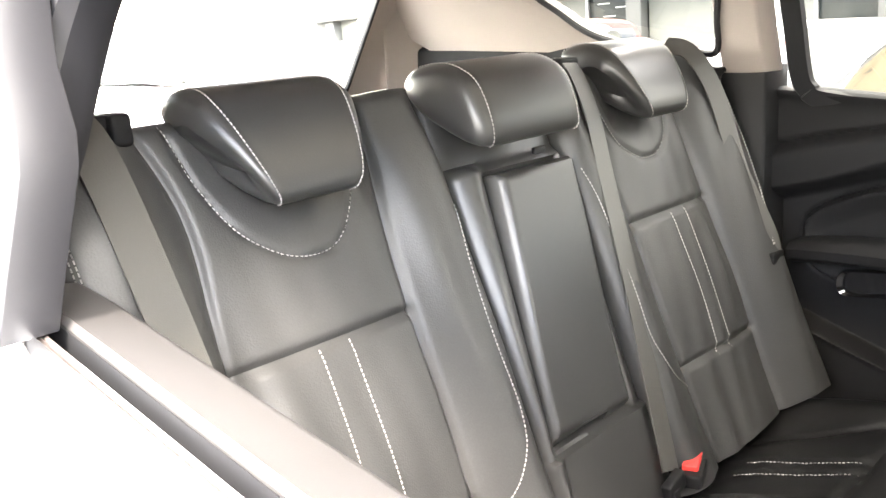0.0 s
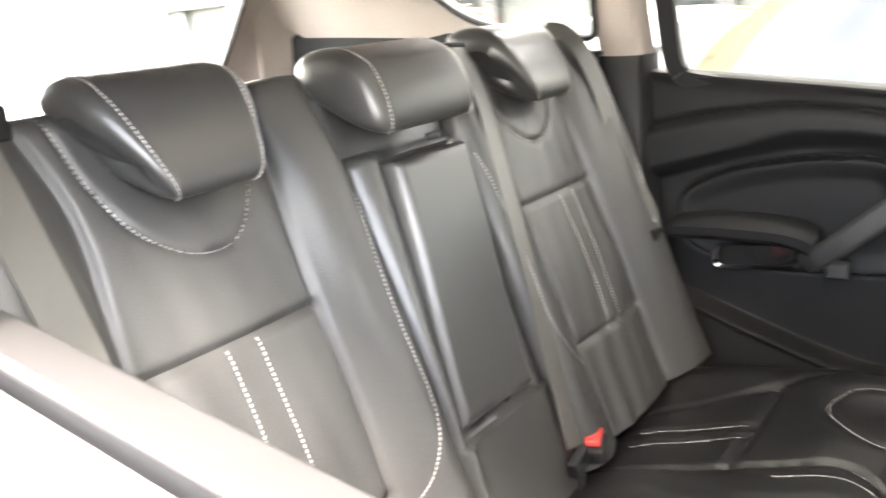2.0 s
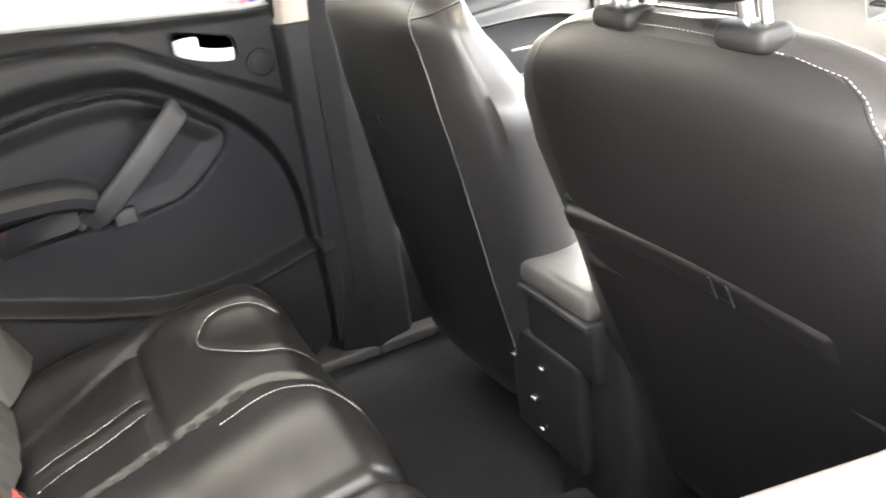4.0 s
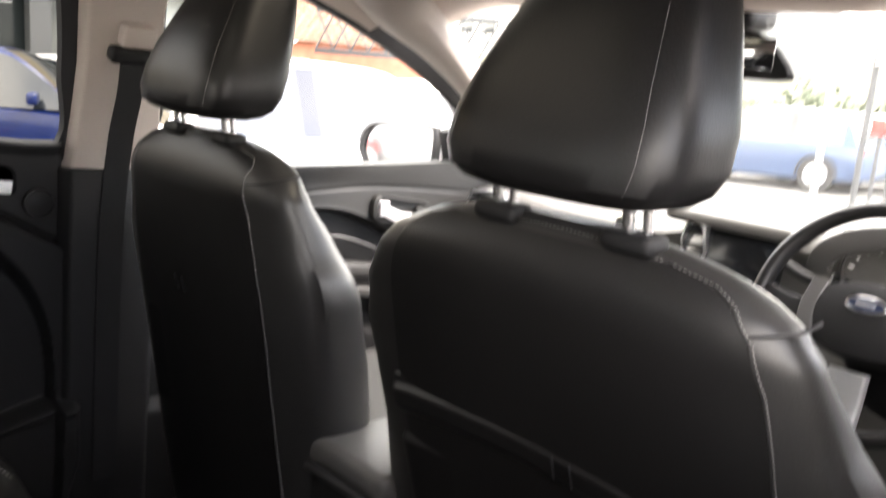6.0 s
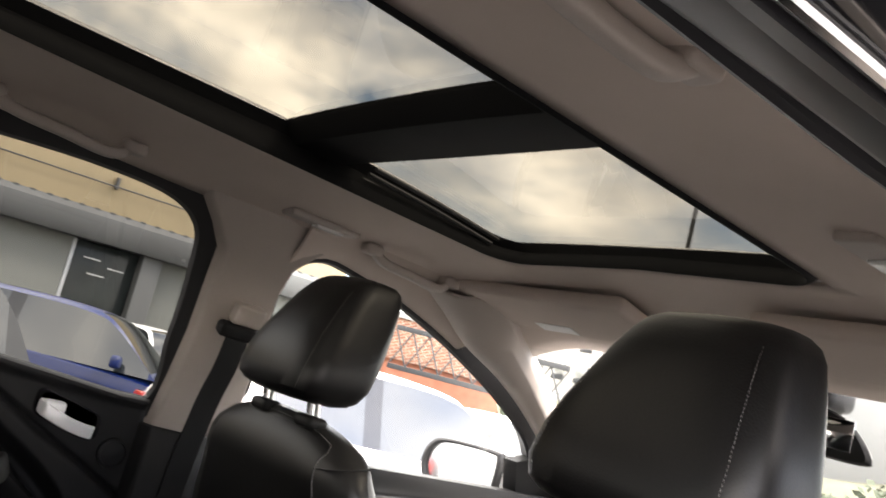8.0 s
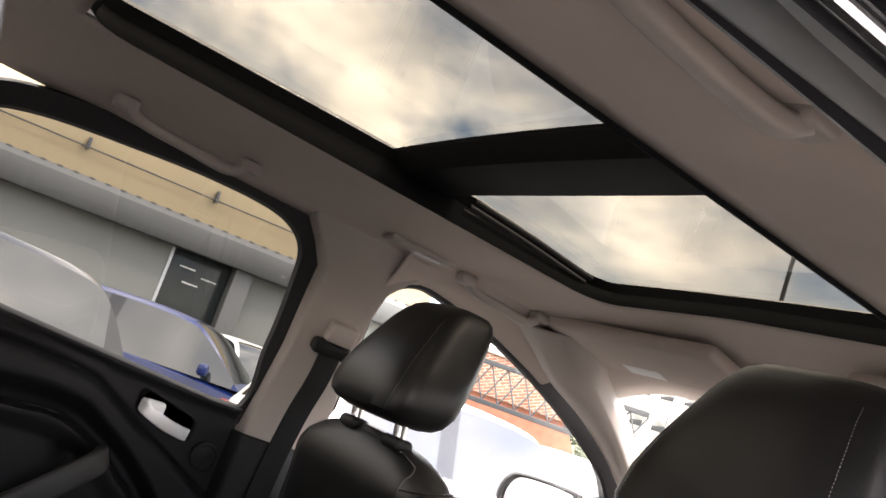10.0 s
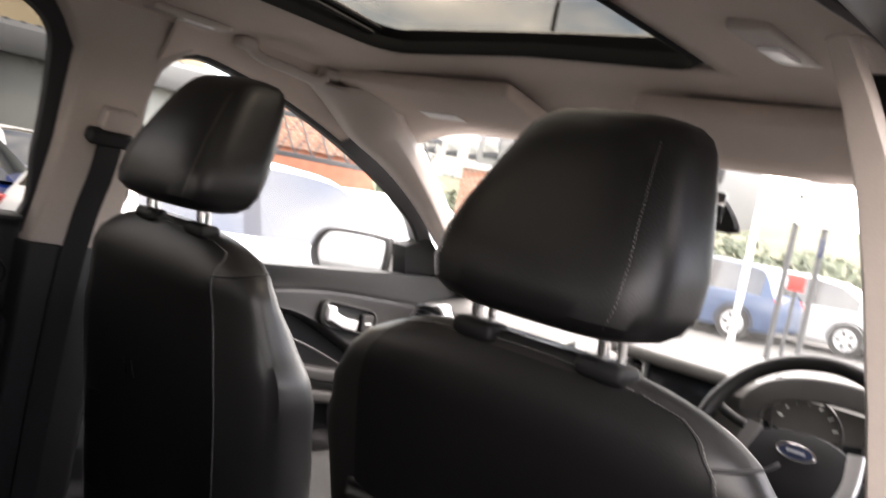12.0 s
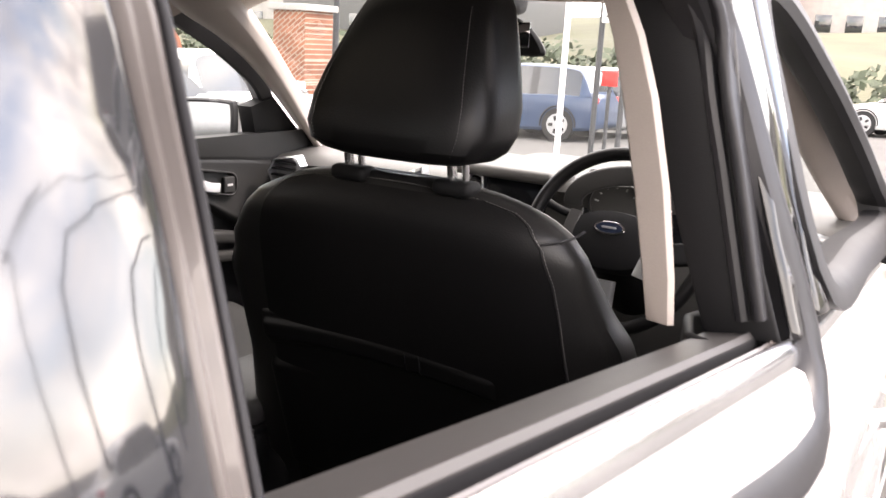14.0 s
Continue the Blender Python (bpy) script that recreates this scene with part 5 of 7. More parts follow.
def build_pillar_a(sign):
    inner = curve_points([(0.500, 0.40, 1.525), (0.520, 0.47, 1.490), (0.548, 0.530, 1.462), (0.590, 0.66, 1.390), (0.650, 0.835, 1.283), (0.712, 1.03, 1.140), (0.78, 1.22, 1.0)], 6)
    outer = curve_points([(0.590, 0.28, 1.515), (0.604, 0.36, 1.478), (0.622, 0.465, 1.424), (0.650, 0.610, 1.376), (0.678, 0.748, 1.314), (0.710, 0.892, 1.229), (0.770, 1.10, 1.10)], 6)
    rows = []
    for p, q in zip(inner, outer):
        m = (p + q) / 2 + Vector((-0.012, -0.014, -0.008))
        rows.append([(sign * a.x, a.y, a.z) for a in (p + Vector((0.015, 0.03, 0.02)), p, p * 0.6 + m * 0.4 + Vector((-0.008, -0.008, 0)), m, q * 0.6 + m * 0.4 + Vector((-0.004, -0.008, 0)), q, q + Vector((0.03, 0.0, 0.01)))])
    o = plate(rows, PLASTIC_CREAM, "trim_a_pillar", 0.008)
    tagged(o, "cream plastic windscreen pillar trim", "pillar trim", kind="structure")


build_pillar_a(-1)
build_pillar_a(1)


def build_cant_rail(sign):
    """Headliner's side that falls to the front window's frame."""
    top = [(p.y, p.z) for p in outline(FRONT_WIN, 0.014) if p.z > 1.25]
    top.sort()
    rows = []
    for y in np.linspace(-0.02, 0.47, 19):
        zw = float(np.interp(y, [a for a, b in top], [b for a, b in top]))
        zi = roof_z(0.585, y) - 0.003 if y < 0.45 else roof_z(0.585, 0.45) - 0.003 - 0.52 * (y - 0.45)
        xi = 0.585 - 0.25 * max(0.0, y - 0.45)
        zi = max(zi, zw + 0.004)
        xo = glass_x(zw) - 0.016
        rows.append([(sign * (xi - 0.03), y, zi + 0.012), (sign * xi, y, zi), (sign * (xi * 0.65 + xo * 0.35 - 0.006), y, zi * 0.65 + zw * 0.35 - 0.003), (sign * (xi * 0.25 + xo * 0.75 - 0.006), y, zi * 0.3 + zw * 0.7 - 0.002), (sign * xo, y, zw), (sign * (xo + 0.03), y, zw)])
    o = plate(rows, CLOTH, "trim_cant_rail", 0.006)
    tagged(o, "beige cloth side of the headliner above the front door", "headliner trim", kind="structure")


build_cant_rail(-1)
build_cant_rail(1)


def build_rear_quarters():
    for sign in (-1, 1):
        # cream trim round the quarter window
        win = [(-0.985, 1.287), (-0.972, 1.35), (-0.962, 1.42), (-1.0, 1.456), (-1.2, 1.465), (-1.40, 1.445), (-1.385, 1.418), (-1.34, 1.382), (-1.295, 1.348), (-1.24, 1.322), (-1.15, 1.304), (-1.05, 1.292)]
        c = outline(win, 0.0, 5)
        far = []
        for p in c:
            d = Vector((0, p.y + 1.25, p.z - 1.33))
            k = min((0.58 if d.y < 0 else 0.205) / max(abs(d.y), 1e-3), 0.19 / max(abs(d.z), 1e-3))
            k = max(k, 1.0)
            far.append(Vector((0, -1.25 + d.y * k, 1.33 + d.z * k)))
        side = lambda p, dx: Vector((sign * (glass_x(p.z) - (0.045 - 0.5 * near_in(p.y) if sign > 0 else 0.055) - 0.16 * max(0, -1.35 - p.y) + dx), p.y, p.z))
        cream = [[side(p, 0.06) for p in c], [side(p, 0.004) for p in c], [side(p * 0.92 + q * 0.08, -0.004) for p, q in zip(c, far)], [side(q, 0.0) for q in far], [side(q, 0.03) for q in far]]
        t = thing("trim_quarter", (sign * 0.68, -1.3, 1.1), "cream plastic trim round the small rear quarter window", "pillar trim", kind="structure")
        part("surround", loft(cream, caps=False), PLASTIC_CREAM, t)
        loop = [side(p, 0.002) for p in c]
        part("window_seal", sweep(loop + loop[:2], circle(0.007, 6), (sign, 0, 0)), RUBBER, t, "black rubber window seal")
        o = [side(p, 0.055) for p in c]
        m = sum(o, Vector()) / len(o)
        g = mesh("pane", [m] + o, [(0, 1 + i, 1 + (i + 1) % len(o)) for i in range(len(o))], GLASS_REAR, t)
        rows = [[(sign * (0.70 + dx - 0.16 * max(0, -1.35 - y)), y, z) for z, dx in ((0.5, -0.04), (0.9, -0.05), (1.10, -0.03), (1.20, -0.025), (1.238 + 0.074 * step(-y, 1.10, 1.32), -0.022), (1.252 + 0.074 * step(-y, 1.10, 1.32), -0.008), (1.252 + 0.074 * step(-y, 1.10, 1.32), 0.06))] for y in np.linspace(-0.97, -1.80, 9)]
        plate(rows, PLASTIC, "load_side", 0.012, t, "black plastic load bay side")
    # C pillar covers beside the rear door
    for sign in (-1, 1):
        rows = [[(sign * (glass_x(z) - (0.015 - 0.5 * near_in(y) if sign > 0 else 0.045) + dx), y - (0.05 if sign > 0 else 0.0), z) for y, dx in ((-0.985, 0.03), (-0.975, 0.0), (-0.93, -0.006), (-0.895, 0.0), (-0.88, 0.05))] for z in (1.245, 1.30, 1.38, 1.45, 1.53)]
        o = plate(rows, PLASTIC_CREAM, "trim_c_pillar", 0.01)
        tagged(o, "cream plastic pillar trim behind the rear door", "pillar trim", kind="structure")
        rows = [[(sign * (0.735 + dx), y, z) for y, dx in ((-1.06, 0.0), (-0.97, -0.02), (-0.905, 0.0), (-0.885, 0.06))] for z in (0.36, 0.7, 1.0, 1.258 if sign < 0 else 1.24)]
        o = plate(rows, PLASTIC, "trim_c_pillar", 0.012)
        tagged(o, "black plastic lower cover beside the bench", "pillar trim", kind="structure")
    for sign in (-1, 1):
        rows = [[(sign * x, y, z) for x, y in ((0.70, -1.66), (0.655, -1.72), (0.60, -1.765), (0.53, -1.79))] for z in (1.14, 1.24, 1.36, 1.46, 1.54)]
        o = plate(rows, PLASTIC_CREAM, "trim_d_pillar", 0.01)
        tagged(o, "cream plastic rear pillar trim beside the tailgate window", "pillar trim", kind="structure")
    # tailgate: frame and glass
    t = thing("tailgate", (0, -1.85, 0.7), "tailgate with a wide rear window in cream trim", "tailgate", kind="structure")
    outer, inner = rrect(0.64, 0.245, 0.06, 4), rrect(0.445, 0.150, 0.04, 4)
    ring = lambda pts, dy: [Vector((a * (1.05 + 0.75 * b), -1.80 + dy + 0.30 * b, 1.355 + b)) for a, b in pts]
    part("frame", loft([ring(outer, -0.04), ring(outer, 0.0), ring(inner, 0.012), ring(inner, -0.04), ring(outer, -0.04)], caps=False), PLASTIC_CREAM, t, "cream plastic window surround")
    part("window_seal", sweep(ring(inner, 0.008) + ring(inner, 0.008)[:2], circle(0.007, 6)), RUBBER, t, "black rubber window seal")
    o = ring(inner, -0.03)
    g = mesh("pane", o, [list(range(len(o)))], GLASS, t)
    g.visible_shadow = False
    part("lower_panel", rbox((0, -1.86, 0.80), (0.66, 0.03, 0.29), 0.02), PLASTIC, t)
    part("parcel_ledge", rbox((0, -1.77, 1.185), (0.60, 0.07, 0.02), 0.01), PLASTIC, t)
    part("outer_skin", rbox((0, -1.95, 0.78), (0.80, 0.03, 0.35), 0.02), PAINT, t)


build_rear_quarters()


def build_outer_rear():
    """Near side behind the door: bright frame edge and the dark quarter glass."""
    t = thing("rear_quarter_panel", (0.85, -1.4, 0.4), "silver white rear quarter with a dark glossy side window", "car body", kind="structure")
    zs = (1.17, 1.215, 1.264, 1.308, 1.344, 1.375, 1.45, 1.52)
    edge_x = lambda z: float(np.interp(z, zs, (0.798, 0.785, 0.770, 0.757, 0.757, 0.757, 0.745, 0.725)))
    edge_y = lambda z: float(np.interp(z, zs, (-0.816, -0.816, -0.815, -0.815, -0.825, -0.833, -0.850, -0.865)))
    rows = [[(edge_x(z) + dx, edge_y(z) + dy, z) for dy, dx in ((0.0, -0.016), (-0.003, 0.0), (-0.006, 0.003), (-0.011, -0.001), (-0.0145, 0.002))] for z in np.linspace(1.17, 1.52, 15)]
    plate(rows, FRAME_GREY, "frame_edge", 0.006, t, "satin grey frame edge")
    # added dark plate: the shade on the strip's front face, done as colour
    rows = [[(edge_x(z) + dx, edge_y(z) + 0.003, z) for dx in (-0.045, -0.02, 0.002)] for z in np.linspace(1.17, 1.52, 15)]
    plate(rows, FRAME_NEAR, "frame_face_shade", 0.004, t, "dark plate standing in for shade on the frame's front face")
    # the pane curves out to meet the frame along its front
    meet = lambda z: edge_x(z) - skin_x(z) - 0.010 - 0.5 * near_in(-0.821)
    rows = [[(skin_x(z) + 0.010 + 0.5 * near_in(y) + meet(z) * math.exp((y + 0.821) / 0.022), edge_y(z) - 0.015 + y + 0.821, z) for y in (-0.821, -0.828, -0.836, -0.845, -0.86, -0.88, -0.92, -1.03, -1.2, -1.4, -1.62)] for z in np.linspace(1.185, 1.50, 15)]
    plate(rows, GLASS_DARK, "quarter_glass", 0.005, t, "dark reflecting quarter glass")
    part("outer_skin", door_skin(1, -1.95, -0.988), PAINT, t, "silver white paint")


GLASS_DARK = material("dark_mirroring_glass", (0.012, 0.013, 0.016), 0.02, grain=3, bump=0.0, vary=0.05, coat=1.0, spec=1.0)
build_outer_rear()


def build_opening_seal():
    """Rubber seal of the body round the near rear door's opening."""
    t = thing("door_seal", (0.65, -0.5, 1.4), "black rubber seal round the near rear door opening", "door seal", kind="structure")
    path = curve_points([(0.788, -0.087, 1.12), (0.738, -0.087, 1.30), (0.700, -0.092, 1.425), (0.650, -0.16, 1.497), (0.612, -0.30, 1.515), (0.612, -0.62, 1.515), (0.630, -0.82, 1.487), (0.668, -0.90, 1.40), (0.70, -0.935, 1.25), (0.735, -0.945, 1.18)], 6)
    part("seal_bead", sweep(path, circle(0.008, 8)), FRAME_NEAR, t)
    part("seal_lip", sweep([p + Vector((0.018, 0, 0.006)) for p in path], rrect(0.016, 0.006, 0.004)), FRAME_NEAR, t)


build_opening_seal()


# ---------------------------------------------------------------- floor, console, dashboard
def build_floor():
    v, f = [], []
    xs, ys = np.linspace(-0.80, 0.80, 41), np.linspace(-1.85, 1.35, 81)
    for y in ys:
        for x in xs:
            z = 0.315 + 0.10 * math.exp(-(x / 0.10) ** 4) + (0.20 if y < -0.80 else 0.0) + 0.16 * step(y, 0.95, 1.35)
            z += 0.05 * step(abs(x), 0.70, 0.74)
            v.append((x, y, float(z)))
    f = [(j * 41 + i, j * 41 + i + 1, j * 41 + i + 42, j * 41 + i + 41) for j in range(80) for i in range(40)]
    o = mesh("floor", v, f, CARPET)
    q = o.modifiers.new("thickness", "SOLIDIFY")
    q.thickness, q.offset = 0.02, -1
    tagged(o, "black carpeted car floor with a central tunnel", "floor", kind="structure")
    for s in (-1, 1):
        t = thing("sill_trim", (s * 0.76, -0.2, 0.31), "black plastic scuff plate along the door sill", "sill trim", kind="structure")
        part("scuff_plate", rbox((s * 0.765, 0.1, 0.375), (0.045, 1.0, 0.014), 0.008), PLASTIC_SOFT, t)


build_floor()


def build_console():
    t = thing("centre_console", (0, 0.3, 0.33), "dark centre console with a padded grey armrest lid", "console")
    part("body", rbox((-0.02, 0.44, 0.52), (0.11, 0.42, 0.20), 0.03), PLASTIC, t)
    part("armrest_lid", rbox((-0.047, 0.19, 0.778), (0.092, 0.20, 0.022), 0.016), PLASTIC_GREY, t, "padded grey lid")
    part("lid_seam", rbox((-0.047, 0.19, 0.751), (0.094, 0.202, 0.006), 0.003), RUBBER, t)
    part("bin", rbox((-0.047, 0.20, 0.70), (0.094, 0.20, 0.046), 0.012), PLASTIC, t, "dark storage bin")
    part("rear_face", rbox((-0.10, 0.012, 0.565), (0.10, 0.016, 0.10), 0.012), PLASTIC, t)
    for x, z in ((-0.185, 0.602), (-0.10, 0.616), (-0.131, 0.546), (-0.112, 0.497)):
        part("stud", rbox((x, -0.004, z), (0.007, 0.005, 0.003), 0.002), CHROME, t)
    part("gear_lever", joined(cylinder((0.03, 0.66, 0.72), (0.03, 0.63, 0.84), 0.012), rbox((0.03, 0.625, 0.86), (0.024, 0.03, 0.032), 0.02)), PLASTIC, t)


build_console()


def build_dashboard():
    t = thing("dashboard", (0, 1.05, 0.6), "dark grey moulded dashboard with silver vents and a hooded cluster", "dashboard")
    xs = np.linspace(-0.80, 0.80, 65)

    def top(x):
        hood = 0.065 * math.exp(-((x - 0.38) / 0.20) ** 4)
        centre = 0.03 * math.exp(-((x - 0.02) / 0.15) ** 4)
        return 1.045 + hood + centre - 0.02 * (abs(x) / 0.8) ** 3

    rings = []
    for x in xs:
        z = top(x)
        lip = 0.86 - 0.03 * math.exp(-((x - 0.38) / 0.22) ** 4) + 0.06 * (abs(x) / 0.8) ** 2
        rings.append([Vector((x, y, q)) for y, q in ((1.50, 1.015), (1.36, 1.052), (1.20, z + 0.014), (1.05, z + 0.008), (lip + 0.08, z), (lip + 0.02, z - 0.008), (lip, z - 0.026), (lip + 0.015, z - 0.05), (lip + 0.02, z - 0.12), (lip - 0.01, z - 0.20), (lip + 0.0, 0.78), (lip + 0.06, 0.62), (lip + 0.2, 0.5), (1.4, 0.45), (1.5, 0.6))])
    part("body", loft(rings), DASH_TOP, t)

    # hexagonal side vents
    def vent(c, w, h, slant, name="air_vent"):
        v = part(name, loft([[Vector((c[0] + a * g * w, c[1] + dy, c[2] + (b * h + slant * a * w) * g)) for a, b in ((-1, 0), (-0.6, 1), (0.7, 1), (1, 0.1), (0.6, -1), (-0.7, -1))] for g, dy in ((1.0, 0.02), (1.0, -0.012), (0.86, -0.014), (0.80, 0.012))]), SILVER, t, "silver framed air vent")
        for k in (-0.5, 0, 0.5):
            part("vane", rbox((c[0], c[1] - 0.004, c[2] + k * h), (w * 0.78, 0.008, 0.003), 0.001), PLASTIC, v)
    vent((-0.69, 0.865, 0.995), 0.060, 0.036, 0.2)
    vent((-0.235, 0.835, 1.000), 0.030, 0.055, 0.4)
    vent((-0.06, 0.832, 1.020), 0.030, 0.055, -0.4)
    vent((0.70, 0.87, 0.995), 0.055, 0.040, -0.2)
    # centre display under a hood
    part("display_hood", rbox((0.02, 0.86, 1.075), (0.135, 0.075, 0.014), 0.012, Matrix.Rotation(-0.1, 3, "X")), DASH_TOP, t)
    part("display_panel", rbox((0.015, 0.842, 1.01), (0.105, 0.016, 0.052), 0.012, Matrix.Rotation(-0.25, 3, "X")), SCREEN, t, "dark glossy display")
    for k in range(5):
        part("button", rbox((-0.05 + 0.033 * k, 0.826, 0.975), (0.012, 0.004, 0.008), 0.003), PLASTIC_GREY, t)
    part("stack", rbox((0.0, 0.845, 0.85), (0.14, 0.03, 0.10), 0.02), PLASTIC_GLOSS, t)
    # instrument binnacle: light hood rim, dark dials
    rim = [Vector((0.375 + 0.185 * math.cos(a), 0.838 - 0.03 * math.sin(a), 1.03 + 0.085 * math.sin(a))) for a in np.linspace(math.pi, 0, 30)]
    part("cluster_rim", sweep(rim, rrect(0.022, 0.009, 0.006), (0, 1, 0)), PLASTIC_GREY, t, "pale grey cluster rim")
    part("cluster_back", rbox((0.375, 0.875, 1.03), (0.175, 0.012, 0.078), 0.01, Matrix.Rotation(-0.3, 3, "X")), SCREEN, t, "dark instrument panel")
    for dx in (-0.085, 0.085):
        ring = [Vector((0.375 + dx + 0.066 * math.cos(a), 0.852 - 0.018 * math.sin(a), 1.03 + 0.063 * math.sin(a))) for a in np.linspace(0, 2 * math.pi, 33)]
        g = part("gauge", sweep(ring, circle(0.0035, 6), (0, 1, 0.2)), PLASTIC_GREY, t, "round gauge with a pale ring")
        for k in range(11):
            a = math.radians(220 - 26 * k)
            part("tick", rbox((0.375 + dx + 0.052 * math.cos(a), 0.858 - 0.016 * math.sin(a), 1.03 + 0.050 * math.sin(a)), (0.0018, 0.001, 0.005), 0.0005, Matrix.Rotation(-(a - math.pi / 2), 3, "Y")), MARK, g)
    # stalks
    part("stalk", tube([(0.25, 0.77, 1.01), (0.20, 0.755, 1.025), (0.165, 0.75, 1.04)], 0.009, 10, 6), PLASTIC, t)


build_dashboard()


def build_wheel():
    t = thing("steering_wheel", (0.36, 0.70, 0.95), "black leather steering wheel with silver spokes and an oval badge", "steering wheel")
    c = Vector((0.36, 0.648, 1.002))
    R = Matrix.Rotation(radians(-24), 3, "X")       # wheel plane leans towards the windscreen
    at = lambda x, d, z: c + R @ Vector((x, d, z))
    rings = []
    for i in range(64):
        a = 2 * math.pi * i / 64
        out = Vector((math.cos(a), 0, math.sin(a)))
        rings.append([c + R @ (out * (0.183 + 0.0135 * math.cos(b)) + Vector((0, 0.017 * math.sin(b), 0))) for b in np.linspace(0, 2 * math.pi, 14, endpoint=False)])
    rings.append(rings[0])
    part("rim", loft(rings, caps=False), UPHOLSTERY_SHADED, t, "black leather rim")
    hub = []
    for g, d in ((0.96, 0.03), (1.0, -0.005), (0.94, -0.022), (0.7, -0.030), (0.2, -0.033)):
        pts = []
        for a in np.linspace(0, 2 * math.pi, 40, endpoint=False):
            r = 0.085 + 0.012 * math.cos(2 * a) + 0.006 * math.sin(a)
            pts.append(at(r * g * math.cos(a) * 1.05, d, r * g * math.sin(a) * 0.86 - 0.01))
        hub.append(pts)
    part("hub", loft(hub), PLASTIC, t, "dark moulded airbag cover")
    for s in (-1, 1):
        sp = curve_points([tuple(at(s * 0.078, -0.012, -0.01)), tuple(at(s * 0.12, -0.006, -0.012)), tuple(at(s * 0.172, 0.002, 0.0))], 6)
        part("spoke", sweep(sp, rrect(0.022, 0.012, 0.006), tuple(R @ Vector((0, -1, 0)))), PLASTIC, t)
        sp = curve_points([tuple(at(s * 0.082, -0.020, 0.045)), tuple(at(s * 0.088, -0.024, -0.01)), tuple(at(s * 0.075, -0.022, -0.07))], 6)
        part("spoke_trim", sweep(sp, rrect(0.013, 0.005, 0.003), tuple(R @ Vector((0, -1, 0)))), SILVER if s > 0 else PLASTIC_GREY, t, "silver spoke trim" if s > 0 else "")
    sp = curve_points([tuple(at(0, -0.01, -0.085)), tuple(at(0, 0.0, -0.13)), tuple(at(0, 0.004, -0.175))], 6)
    part("spoke", sweep(sp, rrect(0.03, 0.010, 0.006), tuple(R @ Vector((0, -1, 0)))), SILVER, t, "silver spoke trim")
    bd = [[at(0.032 * g * math.cos(a), d, 0.016 + 0.0135 * g * math.sin(a)) for a in np.linspace(0, 2 * math.pi, 28, endpoint=False)] for g, d in ((1.0, -0.028), (1.0, -0.036), (0.9, -0.037))]
    part("badge_rim", loft(bd), CHROME, t, "oval chrome badge")
    bd = [[at(0.028 * g * math.cos(a), d, 0.016 + 0.0105 * g * math.sin(a)) for a in np.linspace(0, 2 * math.pi, 28, endpoint=False)] for g, d in ((1.0, -0.036), (0.98, -0.0385))]
    part("badge", loft(bd), BADGE, t, "dark blue oval badge")
    part("badge_bar", rbox(at(0, -0.0388, 0.016), (0.015, 0.0008, 0.0022), 0.0005, R), SILVER, t)
    part("column", cylinder(at(0, 0.02, -0.01), at(0, 0.22, -0.05), 0.055, 20, 0.07), PLASTIC, t)


build_wheel()


def build_windscreen():
    t = thing("windscreen", (0, 1.0, 1.0), "wide raked windscreen with a dark upper shade", "windscreen", kind="structure")
    rows, n = [], 13
    v, f = [], []
    for j in range(9):
        u = j / 8
        for i in range(n):
            x = -1 + 2 * i / (n - 1)
            hw = 0.56 + 0.22 * u
            v.append((x * hw, 0.66 + 0.84 * u + 0.05 * (1 - x * x) - 0.13 * (1 - u) * x * x * 0.8, 1.490 - 0.50 * u - 0.03 * x * x * (1 - u)))
    f = [(j * n + i, j * n + i + 1, (j + 1) * n + i + 1, (j + 1) * n + i) for j in range(8) for i in range(n - 1)]
    g = mesh("pane", v, f, GLASS, t)
    g.visible_shadow = False
    b = thing("bonnet", (0, 1.9, 0.9), "silver white car bonnet", "bonnet", kind="structure")
    rows = [[(x, y, 1.0 - 0.13 * ((y - 1.5) / 1.0) ** 1.5 - 0.10 * (x / 0.85) ** 4) for x in np.linspace(-0.85, 0.85, 15)] for y in np.linspace(1.52, 2.5, 9)]
    plate(rows, PAINT, "panel", 0.01, b)
    for s in (-1, 1):
        rows = [[(s * x, y, z) for x, z in ((0.85, 0.90), (0.91, 0.85), (0.92, 0.6), (0.90, 0.35))] for y in (1.255, 1.6, 2.0, 2.48)]
        plate(rows, PAINT, "wing", 0.01, b)
    plate([[(x, 2.5 + 0.08 * (1 - (x / 0.9) ** 2), z) for x in np.linspace(-0.9, 0.9, 11)] for z in (0.3, 0.6, 0.86)], PAINT, "nose", 0.01, b)


build_windscreen()


